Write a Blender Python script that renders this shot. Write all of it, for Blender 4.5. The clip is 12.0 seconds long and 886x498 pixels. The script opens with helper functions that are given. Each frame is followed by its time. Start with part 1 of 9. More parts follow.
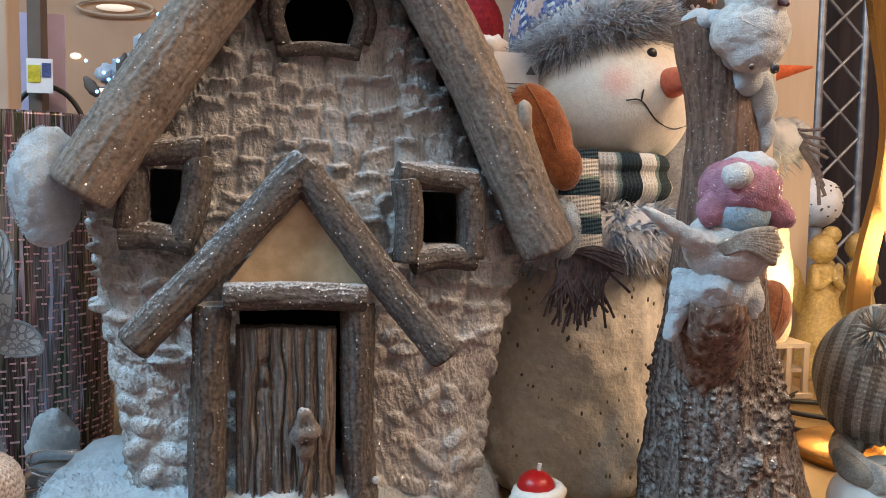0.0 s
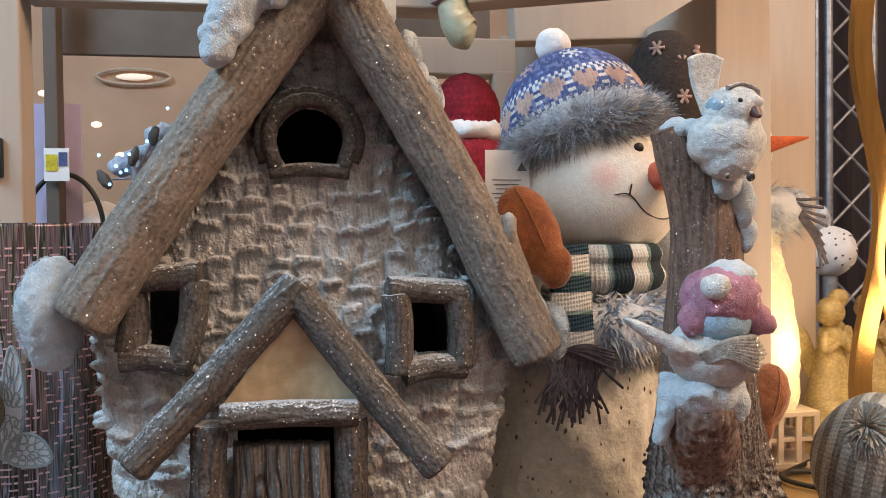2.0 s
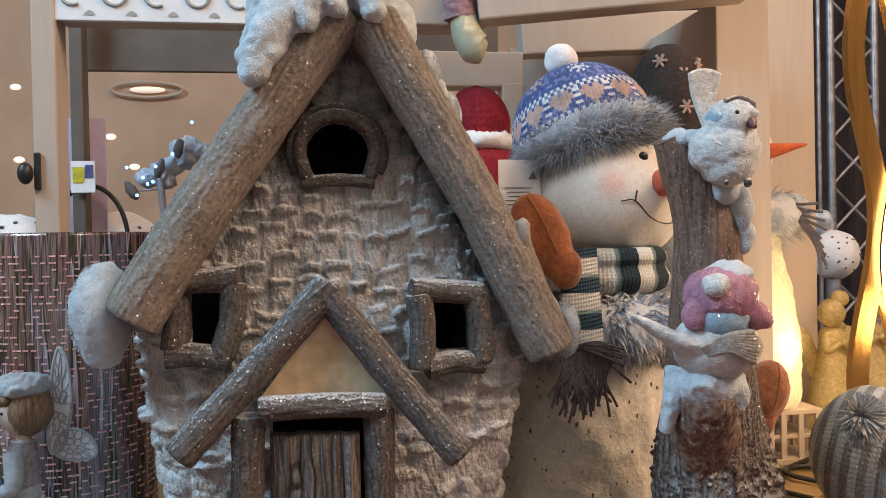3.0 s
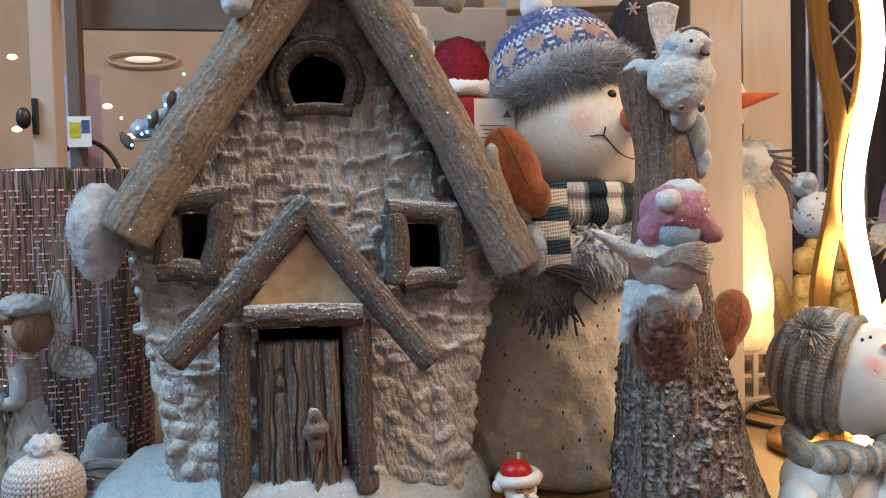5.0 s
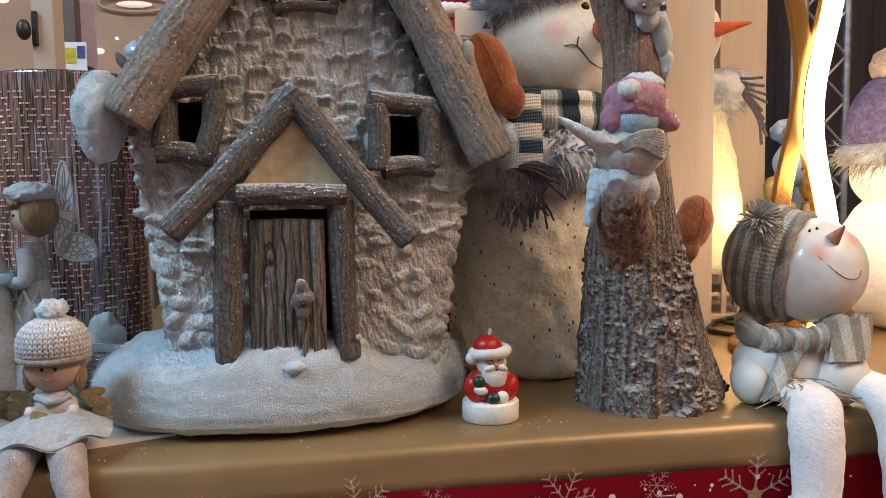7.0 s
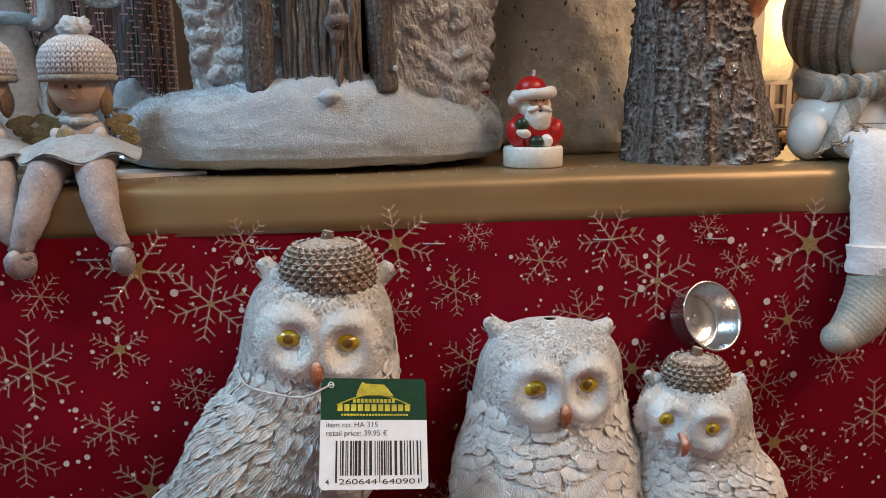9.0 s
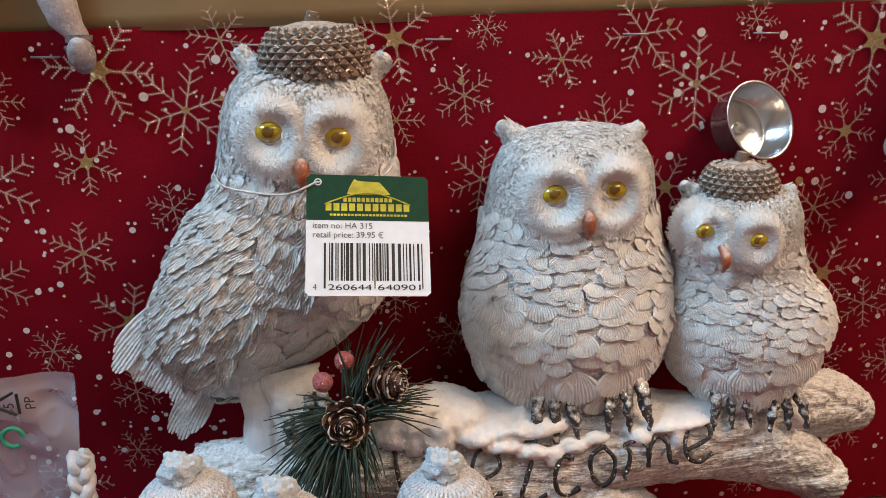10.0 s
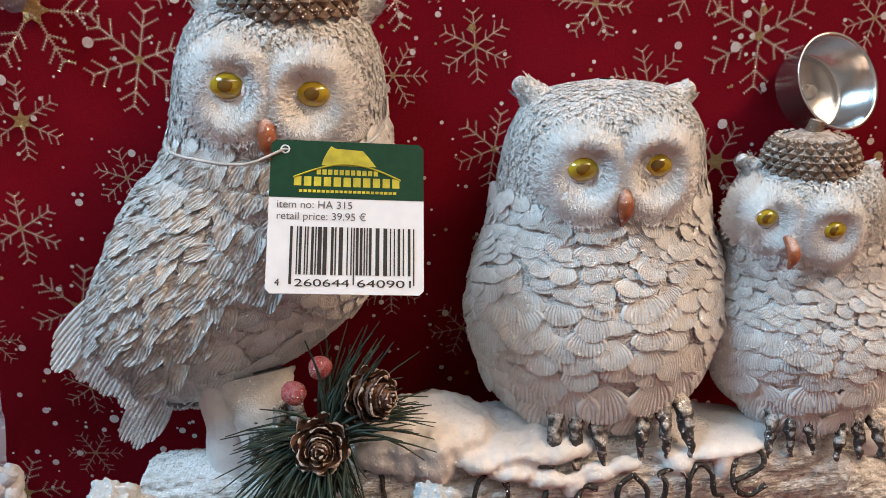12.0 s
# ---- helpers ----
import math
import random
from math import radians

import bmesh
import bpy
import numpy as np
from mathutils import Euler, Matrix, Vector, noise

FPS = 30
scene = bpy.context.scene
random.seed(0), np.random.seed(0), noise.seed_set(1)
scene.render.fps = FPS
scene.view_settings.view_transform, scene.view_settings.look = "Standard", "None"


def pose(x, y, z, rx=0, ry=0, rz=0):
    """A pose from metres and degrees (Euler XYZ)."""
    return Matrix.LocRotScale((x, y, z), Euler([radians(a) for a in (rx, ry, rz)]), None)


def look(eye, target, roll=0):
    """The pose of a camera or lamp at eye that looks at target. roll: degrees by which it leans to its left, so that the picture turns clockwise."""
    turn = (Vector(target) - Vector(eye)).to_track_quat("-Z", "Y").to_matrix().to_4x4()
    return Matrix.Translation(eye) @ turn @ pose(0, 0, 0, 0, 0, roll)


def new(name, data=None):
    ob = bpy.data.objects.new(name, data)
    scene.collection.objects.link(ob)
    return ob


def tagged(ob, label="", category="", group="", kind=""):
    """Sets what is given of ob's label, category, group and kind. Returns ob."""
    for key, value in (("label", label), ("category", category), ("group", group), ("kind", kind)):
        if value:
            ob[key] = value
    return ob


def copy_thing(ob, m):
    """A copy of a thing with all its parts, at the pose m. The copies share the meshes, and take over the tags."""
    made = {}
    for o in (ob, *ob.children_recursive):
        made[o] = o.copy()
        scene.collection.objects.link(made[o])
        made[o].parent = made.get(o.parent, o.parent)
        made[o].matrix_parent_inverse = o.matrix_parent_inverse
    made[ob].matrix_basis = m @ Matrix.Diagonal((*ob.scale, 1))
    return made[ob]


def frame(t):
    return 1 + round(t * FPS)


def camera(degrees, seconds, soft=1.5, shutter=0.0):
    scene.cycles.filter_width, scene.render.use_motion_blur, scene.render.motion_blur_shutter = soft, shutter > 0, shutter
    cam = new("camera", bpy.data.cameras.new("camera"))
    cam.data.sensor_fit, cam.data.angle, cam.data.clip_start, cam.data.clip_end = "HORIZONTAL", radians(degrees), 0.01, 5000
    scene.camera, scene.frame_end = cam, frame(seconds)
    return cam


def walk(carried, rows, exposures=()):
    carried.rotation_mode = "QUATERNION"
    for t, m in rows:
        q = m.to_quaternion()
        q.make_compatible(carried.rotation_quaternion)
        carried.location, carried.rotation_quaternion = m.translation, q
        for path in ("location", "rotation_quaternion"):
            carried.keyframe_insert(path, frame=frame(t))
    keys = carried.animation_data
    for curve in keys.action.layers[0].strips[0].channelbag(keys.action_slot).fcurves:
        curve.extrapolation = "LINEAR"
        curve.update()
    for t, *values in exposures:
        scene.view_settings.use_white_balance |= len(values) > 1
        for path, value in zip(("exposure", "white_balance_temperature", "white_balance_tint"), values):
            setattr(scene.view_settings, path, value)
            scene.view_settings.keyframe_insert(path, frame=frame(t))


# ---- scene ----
cam = camera(57.6, 12.0, soft=0.9)
METRES, BACK, EYE, TILT, LEAN, TURN = 0.48, -0.352, 1.2, -4.2, -0.9, -10.8
ROWS = [
    (0.0, 0.0, 0.0, 0.0, 0.0, 0.0, -0.0),
    (0.5, 0.002, -0.0024, 0.0117, 0.44, 1.02, 0.26),
    (1.0, 0.0129, 0.0038, 0.032, 0.9, 1.58, 0.64),
    (1.5, 0.0187, -0.0059, 0.0532, 1.23, 2.0, 1.06),
    (2.0, 0.0358, -0.0278, 0.0739, 1.57, 2.9, 1.47),
    (2.5, 0.0218, -0.0745, 0.0813, 1.89, 3.56, 1.71),
    (3.0, 0.0219, -0.0939, 0.0661, 2.0, 3.48, 1.92),
    (5.0, 0.0532, -0.1536, -0.0078, 1.98, 2.01, 2.19),
    (5.5, 0.0559, -0.177, -0.0304, 1.7, 1.32, 2.09),
    (6.0, 0.068, -0.1937, -0.0475, 1.48, 0.61, 2.05),
    (6.5, 0.0704, -0.2177, -0.0719, 1.39, 0.21, 1.82),
    (8.5, 0.0646, -0.2306, -0.2805, 2.0, -4.6, 1.37),
    (9.0, 0.0424, -0.1919, -0.3351, 3.13, -6.75, 1.49),
    (9.5, 0.041, -0.1492, -0.3985, 4.03, -10.1, 1.99),
    (10.0, 0.0505, -0.098, -0.463, 4.67, -13.14, 2.41),
    (10.5, 0.0598, -0.0914, -0.4941, 5.37, -14.43, 2.54),
    (11.0, 0.0488, -0.0935, -0.5069, 5.99, -14.22, 2.5),
    (11.5, 0.0464, -0.0352, -0.4993, 6.44, -14.59, 1.87),
    (12.0, 0.0555, 0.0433, -0.4824, 6.52, -15.39, 1.74),
]
walk(cam, [(t, pose(0, BACK, EYE, 0, 0, TURN) @ pose(0, 0, 0, TILT, LEAN, 0) @ pose(METRES * x, METRES * y, METRES * z, 90 + pitch, roll, yaw)) for t, x, y, z, yaw, pitch, roll in ROWS], exposures=[(0.0, 0.02), (1.5, 0.08), (2.5, 0.0), (6.5, -0.06), (8.0, -0.15), (8.5, -0.2), (9.5, -0.12), (10.2, 0.04), (12.0, 0.06)])

# ---- light ----
world = bpy.data.worlds.new("world")
scene.world = world
world.use_nodes = True
world.node_tree.nodes["Background"].inputs[0].default_value = (0.75, 0.72, 0.72, 1)
world.node_tree.nodes["Background"].inputs[1].default_value = 0.12


def lamp(name, kind, at, power, color, aim=None, size=0.3, size_y=None):
    data = bpy.data.lights.new(name, kind)
    data.energy, data.color = power, color
    if kind == "AREA":
        data.shape, data.size, data.size_y = "RECTANGLE", size, size_y or size
    else:
        data.shadow_soft_size = size
    ob = new(name, data)
    ob.matrix_world = look(at, aim) if aim else Matrix.Translation(at)
    return ob


# unseen lights added as shop lighting: a front row, cool left, warm behind
lamp("unseen_shop_light", "AREA", (-1.3, -0.5, 2.6), 50, (0.48, 0.77, 1.0), (-0.1, -0.02, 0.98), 1.0, 0.6)
lamp("unseen_shop_light", "AREA", (0.9, -1.3, 2.72), 20, (1.0, 0.82, 0.68), (0.1, 0.0, 1.0), 1.4, 0.6)
lamp("unseen_shop_light", "AREA", (-0.2, -2.8, 2.72), 8, (0.95, 0.95, 1.0), (0.05, 0.0, 0.85), 1.6, 0.6)
lamp("unseen_shop_light", "AREA", (1.45, -0.55, 2.6), 38, (1.0, 0.67, 0.41), (0.2, 0.0, 0.9), 0.9, 0.6)
lamp("unseen_shop_light", "AREA", (0.2, 1.2, 2.72), 3.6, (1.0, 0.78, 0.58), (0.2, 1.0, 1.0), 1.0, 0.6)

# ---- materials ----


def mat(name, c1, c2=None, rough=0.7, metal=0.0, scale=300.0, bump=0.3, bscale=900.0, glitter=0.0,
        gscale=1600.0, gcol=(0.96, 0.97, 1.0), stretch=(1, 1, 1), emit=0.0, sheen=0.0, sub=0.0, coat=0.0, wide=60.0, wmix=0.35, spec=0.5, dry=None, wash_shade=0.0, ramp=(0.36, 0.64), frost=None, fcol=(0.72, 0.76, 0.82), fscale=650, fcut=(0.75, 1.15), worm=None, hairs=0.0, wcut=(0.38, 0.5), wcol=(0.25, 0.2, 0.17), deep=0.001, flake=0.7):
    """A surface with grain at two scales, relief, and flecks of glitter."""
    m = bpy.data.materials.new(name)
    m.use_nodes = True
    nt = m.node_tree
    b = nt.nodes["Principled BSDF"]
    N, L = nt.nodes.new, nt.links.new
    c2 = c2 or tuple(v * 0.72 for v in c1)
    tc, mp = N("ShaderNodeTexCoord"), N("ShaderNodeMapping")
    mp.inputs["Scale"].default_value = stretch
    L(tc.outputs["Object"], mp.inputs[0])
    n1, n2, n3 = N("ShaderNodeTexNoise"), N("ShaderNodeTexNoise"), N("ShaderNodeTexNoise")
    for n, s, d in ((n1, scale, 5), (n2, wide, 3), (n3, bscale, 4)):
        n.inputs["Scale"].default_value, n.inputs["Detail"].default_value = s, d
        L(mp.outputs[0], n.inputs["Vector"])
    r1, r2 = N("ShaderNodeValToRGB"), N("ShaderNodeMapRange")
    r1.color_ramp.elements[0].position, r1.color_ramp.elements[1].position = ramp
    r1.color_ramp.elements[0].color, r1.color_ramp.elements[1].color = (*c2, 1), (*c1, 1)
    L(n1.outputs[0], r1.inputs[0])
    r2.inputs[1].default_value, r2.inputs[2].default_value = 0.3, 0.7
    r2.inputs[3].default_value, r2.inputs[4].default_value = 1 - wmix, 1.0
    L(n2.outputs[0], r2.inputs[0])
    mul = N("ShaderNodeMix")
    mul.data_type, mul.blend_type = "RGBA", "MULTIPLY"
    mul.inputs[0].default_value = 1
    L(r1.outputs[0], mul.inputs[6])
    L(r2.outputs[0], mul.inputs[7])
    col = mul.outputs[2]
    if hairs:
        # every strand or piece a little lighter or darker than its neighbours
        gh, hr, hm = N("ShaderNodeNewGeometry"), N("ShaderNodeMapRange"), N("ShaderNodeMix")
        hr.inputs[3].default_value, hr.inputs[4].default_value = 1 - hairs, 1 + hairs * 0.6
        L(gh.outputs["Random Per Island"], hr.inputs[0])
        hm.data_type, hm.blend_type = "RGBA", "MULTIPLY"
        hm.inputs[0].default_value = 1
        L(col, hm.inputs[6])
        L(hr.outputs[0], hm.inputs[7])
        col = hm.outputs[2]
    groove = None
    if worm:
        # fine curling grooves of the mould, in a darker colour
        wscale, wdark, wwide = worm
        wn, ws, wa, wr, wx = N("ShaderNodeTexNoise"), N("ShaderNodeMath"), N("ShaderNodeMath"), N("ShaderNodeMapRange"), N("ShaderNodeMix")
        wn.inputs["Scale"].default_value, wn.inputs["Detail"].default_value = wscale, 2
        L(mp.outputs[0], wn.inputs["Vector"])
        ws.operation, ws.inputs[1].default_value = "SUBTRACT", 0.5
        L(wn.outputs[0], ws.inputs[0])
        wa.operation = "ABSOLUTE"
        L(ws.outputs[0], wa.inputs[0])
        wr.inputs[2].default_value = wwide
        L(wa.outputs[0], wr.inputs[0])
        groove = wr.outputs[0]
        wx.data_type = "RGBA"
        wx.inputs[6].default_value = (*wdark, 1)
        L(groove, wx.inputs[0])
        L(col, wx.inputs[7])
        col = wx.outputs[2]
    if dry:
        # dry-brushed ridges lightened; grooves darkened, paint wash and crevice shade both in the colour
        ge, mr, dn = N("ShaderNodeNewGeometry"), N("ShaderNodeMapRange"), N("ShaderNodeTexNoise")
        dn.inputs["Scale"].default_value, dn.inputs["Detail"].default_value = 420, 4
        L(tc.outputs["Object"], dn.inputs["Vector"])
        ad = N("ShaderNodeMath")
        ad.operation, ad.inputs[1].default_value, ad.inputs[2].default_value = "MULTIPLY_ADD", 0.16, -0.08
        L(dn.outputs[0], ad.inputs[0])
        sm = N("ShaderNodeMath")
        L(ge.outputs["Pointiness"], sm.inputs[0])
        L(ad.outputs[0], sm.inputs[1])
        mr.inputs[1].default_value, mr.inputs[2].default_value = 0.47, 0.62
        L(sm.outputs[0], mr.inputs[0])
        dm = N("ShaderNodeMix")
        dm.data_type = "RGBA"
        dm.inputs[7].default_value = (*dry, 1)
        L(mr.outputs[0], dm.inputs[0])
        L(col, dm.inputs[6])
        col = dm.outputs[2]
        if wash_shade:
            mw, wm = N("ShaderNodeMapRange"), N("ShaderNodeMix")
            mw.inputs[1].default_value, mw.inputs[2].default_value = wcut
            mw.inputs[3].default_value, mw.inputs[4].default_value = wash_shade, 0.0
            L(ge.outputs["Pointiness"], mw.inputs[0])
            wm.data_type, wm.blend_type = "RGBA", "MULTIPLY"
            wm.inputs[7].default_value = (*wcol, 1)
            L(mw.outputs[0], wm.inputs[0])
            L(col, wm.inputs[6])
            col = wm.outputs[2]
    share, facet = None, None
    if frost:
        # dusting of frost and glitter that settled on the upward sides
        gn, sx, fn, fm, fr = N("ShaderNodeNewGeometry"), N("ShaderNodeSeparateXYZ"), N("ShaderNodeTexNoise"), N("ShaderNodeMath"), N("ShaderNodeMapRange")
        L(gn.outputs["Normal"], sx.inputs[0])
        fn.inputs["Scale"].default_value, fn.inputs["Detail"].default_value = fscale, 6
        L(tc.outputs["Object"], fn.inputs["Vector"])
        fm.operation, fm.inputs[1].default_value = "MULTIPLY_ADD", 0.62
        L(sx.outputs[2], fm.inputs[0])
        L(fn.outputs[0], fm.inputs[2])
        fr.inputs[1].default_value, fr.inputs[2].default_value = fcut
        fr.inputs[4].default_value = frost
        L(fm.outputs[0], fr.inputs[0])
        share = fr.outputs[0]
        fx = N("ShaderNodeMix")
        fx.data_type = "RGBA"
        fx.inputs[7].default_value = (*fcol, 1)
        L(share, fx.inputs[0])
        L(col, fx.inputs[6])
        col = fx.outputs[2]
    b.inputs["Specular IOR Level"].default_value = spec
    b.inputs["Roughness"].default_value, b.inputs["Metallic"].default_value = rough, metal
    if glitter:
        v = N("ShaderNodeTexVoronoi")
        v.inputs["Scale"].default_value = gscale
        L(tc.outputs["Object"], v.inputs["Vector"])
        sep, gt = N("ShaderNodeSeparateColor"), N("ShaderNodeMath")
        L(v.outputs["Color"], sep.inputs[0])
        gt.operation, gt.inputs[1].default_value = "GREATER_THAN", 1 - glitter * 1.2
        L(sep.outputs[0], gt.inputs[0])
        if share:
            th = N("ShaderNodeMath")
            th.operation, th.inputs[1].default_value, th.inputs[2].default_value = "MULTIPLY_ADD", -0.2, 1 - glitter * 1.2
            L(share, th.inputs[0])
            L(th.outputs[0], gt.inputs[1])
        g = N("ShaderNodeMix")
        g.data_type = "RGBA"
        g.inputs[7].default_value = (*gcol, 1)
        L(gt.outputs[0], g.inputs[0])
        L(col, g.inputs[6])
        col = g.outputs[2]
        rr = N("ShaderNodeMapRange")
        rr.inputs[3].default_value, rr.inputs[4].default_value = rough, 0.22
        L(gt.outputs[0], rr.inputs[0])
        L(rr.outputs[0], b.inputs["Roughness"])
        mm = N("ShaderNodeMath")
        mm.operation, mm.inputs[1].default_value = "MULTIPLY", flake
        L(gt.outputs[0], mm.inputs[0])
        L(mm.outputs[0], b.inputs["Metallic"])
        # each flake lies at an angle of its own
        fo, fs = N("ShaderNodeVectorMath"), N("ShaderNodeVectorMath")
        fo.operation, fo.inputs[1].default_value = "SUBTRACT", (0.5, 0.5, 0.5)
        L(v.outputs["Color"], fo.inputs[0])
        fs.operation = "SCALE"
        L(fo.outputs[0], fs.inputs[0])
        ft = N("ShaderNodeMath")
        ft.operation, ft.inputs[1].default_value = "MULTIPLY", 1.1
        L(gt.outputs[0], ft.inputs[0])
        L(ft.outputs[0], fs.inputs["Scale"])
        facet = fs.outputs[0]
    L(col, b.inputs["Base Color"])
    if bump:
        bp = N("ShaderNodeBump")
        bp.inputs["Strength"].default_value, bp.inputs["Distance"].default_value = bump, deep
        L(n3.outputs[0], bp.inputs["Height"])
        if groove:
            bw = N("ShaderNodeBump")
            bw.inputs["Strength"].default_value, bw.inputs["Distance"].default_value = 1.0, 0.0006
            L(groove, bw.inputs["Height"])
            L(bw.outputs[0], bp.inputs["Normal"])
        if facet:
            va, vn = N("ShaderNodeVectorMath"), N("ShaderNodeVectorMath")
            L(bp.outputs[0], va.inputs[0])
            L(facet, va.inputs[1])
            vn.operation = "NORMALIZE"
            L(va.outputs[0], vn.inputs[0])
            L(vn.outputs[0], b.inputs["Normal"])
        else:
            L(bp.outputs[0], b.inputs["Normal"])
    if emit:
        L(col, b.inputs["Emission Color"])
        b.inputs["Emission Strength"].default_value = emit
    b.inputs["Sheen Weight"].default_value = sheen
    b.inputs["Coat Weight"].default_value = coat
    if sub:
        b.inputs["Subsurface Weight"].default_value = sub
        b.inputs["Subsurface Radius"].default_value = (0.004, 0.003, 0.003)
    return m


def glow(name, color, strength):
    m = bpy.data.materials.new(name)
    m.use_nodes = True
    b = m.node_tree.nodes["Principled BSDF"]
    b.inputs["Base Color"].default_value = (*color, 1)
    b.inputs["Emission Color"].default_value, b.inputs["Emission Strength"].default_value = (*color, 1), strength
    return m


def stripes(m, axis, bands, period, offset=0.0, soft=False):
    """Recolours a material in bands across one axis of the thing: bands is a list of (share, colour)."""
    nt = m.node_tree
    N, L = nt.nodes.new, nt.links.new
    b = nt.nodes["Principled BSDF"]
    tc, sp, ad, fr, rp = N("ShaderNodeTexCoord"), N("ShaderNodeSeparateXYZ"), N("ShaderNodeMath"), N("ShaderNodeMath"), N("ShaderNodeValToRGB")
    L(tc.outputs["Object"], sp.inputs[0])
    ad.operation, ad.inputs[1].default_value, ad.inputs[2].default_value = "MULTIPLY_ADD", 1 / period, offset
    fr.operation = "FRACT"
    L(sp.outputs[axis], ad.inputs[0])
    L(ad.outputs[0], fr.inputs[0])
    L(fr.outputs[0], rp.inputs[0])
    rp.color_ramp.interpolation = "CONSTANT"
    e = rp.color_ramp.elements
    e[0].position, e[0].color = 0, (*bands[0][1], 1)
    e[1].position, e[1].color = bands[0][0], (*bands[1][1], 1)
    at = bands[0][0] + bands[1][0]
    for share, c in bands[2:]:
        n = e.new(min(at, 0.999))
        n.color = (*c, 1)
        at += share
    mul = N("ShaderNodeMix")
    mul.data_type, mul.blend_type = "RGBA", "MULTIPLY"
    mul.inputs[0].default_value = 1
    L(b.inputs["Base Color"].links[0].from_socket, mul.inputs[6])
    L(rp.outputs[0], mul.inputs[7])
    L(mul.outputs[2], b.inputs["Base Color"])
    return m


def blush(m, c, r, color, amount=0.8):
    """Rouge rubbed on round the point c (metres, in the thing's own space)."""
    nt = m.node_tree
    N, L = nt.nodes.new, nt.links.new
    b = nt.nodes["Principled BSDF"]
    tc, di, mr, mx = N("ShaderNodeTexCoord"), N("ShaderNodeVectorMath"), N("ShaderNodeMapRange"), N("ShaderNodeMix")
    di.operation, di.inputs[1].default_value = "DISTANCE", c
    L(tc.outputs["Object"], di.inputs[0])
    mr.interpolation_type = "SMOOTHSTEP"
    mr.inputs[1].default_value, mr.inputs[2].default_value, mr.inputs[3].default_value, mr.inputs[4].default_value = 0.0, r, amount, 0.0
    L(di.outputs["Value"], mr.inputs[0])
    mx.data_type = "RGBA"
    mx.inputs[7].default_value = (*color, 1)
    L(mr.outputs[0], mx.inputs[0])
    L(b.inputs["Base Color"].links[0].from_socket, mx.inputs[6])
    L(mx.outputs[2], b.inputs["Base Color"])
    return m


SNOW = mat("snow_flock", (0.57, 0.63, 0.69), (0.49, 0.55, 0.61), 0.9, bump=1.0, bscale=1000, glitter=0.02, gscale=1900, sub=0.35, wmix=0.08, flake=0.15)
PLASTER = mat("grey_glitter_plaster", (0.6, 0.585, 0.575), (0.47, 0.45, 0.44), 0.8, scale=160, bump=1.0, bscale=700, glitter=0.025, gscale=1500, wmix=0.35, dry=(0.58, 0.57, 0.57), wash_shade=0.85, wcut=(0.4, 0.5), wcol=(0.38, 0.345, 0.315), frost=0.7, fcol=(0.66, 0.69, 0.74), fscale=420, fcut=(0.74, 1.06), deep=0.0016)
LOGWOOD = mat("frosted_dark_log", (0.12, 0.106, 0.1), (0.052, 0.045, 0.042), 0.75, scale=600, bump=0.6, bscale=600, glitter=0.006, gscale=1500, wide=90, wmix=0.4, dry=(0.21, 0.18, 0.165), wash_shade=0.9, frost=0.6, fcol=(0.56, 0.6, 0.66), fscale=800, fcut=(0.84, 1.1), deep=0.0013, flake=0.35)
ROOFLOG = mat("grey_brown_log", (0.3, 0.25, 0.21), (0.175, 0.142, 0.12), 0.8, scale=450, bump=0.6, bscale=600, glitter=0.004, gscale=1500, wide=60, wmix=0.45, dry=(0.34, 0.295, 0.26), wash_shade=0.7, frost=0.5, fcol=(0.5, 0.5, 0.52), fscale=800, fcut=(0.85, 1.15), deep=0.0012, flake=0.35)
DOORWOOD = mat("weathered_door_wood", (0.2, 0.167, 0.148), (0.085, 0.068, 0.06), 0.75, scale=300, stretch=(3, 3, 0.25), bump=0.8, bscale=500, glitter=0.005, gscale=1500, wmix=0.35, dry=(0.36, 0.315, 0.285), wash_shade=1.0, wcol=(0.14, 0.11, 0.095), deep=0.0016)
CREAM = mat("cream_card", (0.78, 0.62, 0.42), (0.66, 0.49, 0.3), 0.7, scale=120, bump=0.2, wmix=0.25)
DARK = mat("dark_interior_shade", (0.012, 0.01, 0.01), None, 0.95, bump=0)
BARK = mat("frosted_bark", (0.2, 0.135, 0.11), (0.085, 0.054, 0.044), 0.8, scale=300, stretch=(1, 1, 0.55), worm=(330, (0.05, 0.032, 0.026), 0.055), bump=1.0, bscale=700, glitter=0.03, gscale=1500, wide=50, wmix=0.45, dry=(0.54, 0.5, 0.475), wash_shade=1.0, wcol=(0.16, 0.11, 0.09), frost=0.65, fcol=(0.6, 0.585, 0.58), fcut=(0.72, 1.0), fscale=260, deep=0.0028)
CARROT = mat("red_orange_felt", (0.62, 0.12, 0.05), (0.5, 0.085, 0.035), 0.95, bump=0.5, bscale=900, sheen=0.2)
BARKTOP = mat("brown_smooth_bark", (0.22, 0.135, 0.1), (0.1, 0.06, 0.046), 0.65, scale=260, stretch=(2, 2, 0.3), bump=0.8, bscale=420, glitter=0.013, gscale=1900, wmix=0.4, dry=(0.31, 0.215, 0.175), wash_shade=0.7, flake=0.4)
BIRDWHITE = mat("glitter_white_resin", (0.72, 0.74, 0.75), (0.55, 0.56, 0.57), 0.6, bump=0.9, bscale=1200, glitter=0.05, gscale=1900, wmix=0.2, wide=90, flake=0.15)
BIRDBLUE = mat("pale_blue_resin", (0.38, 0.58, 0.75), None, 0.6, bump=0.5, glitter=0.07)
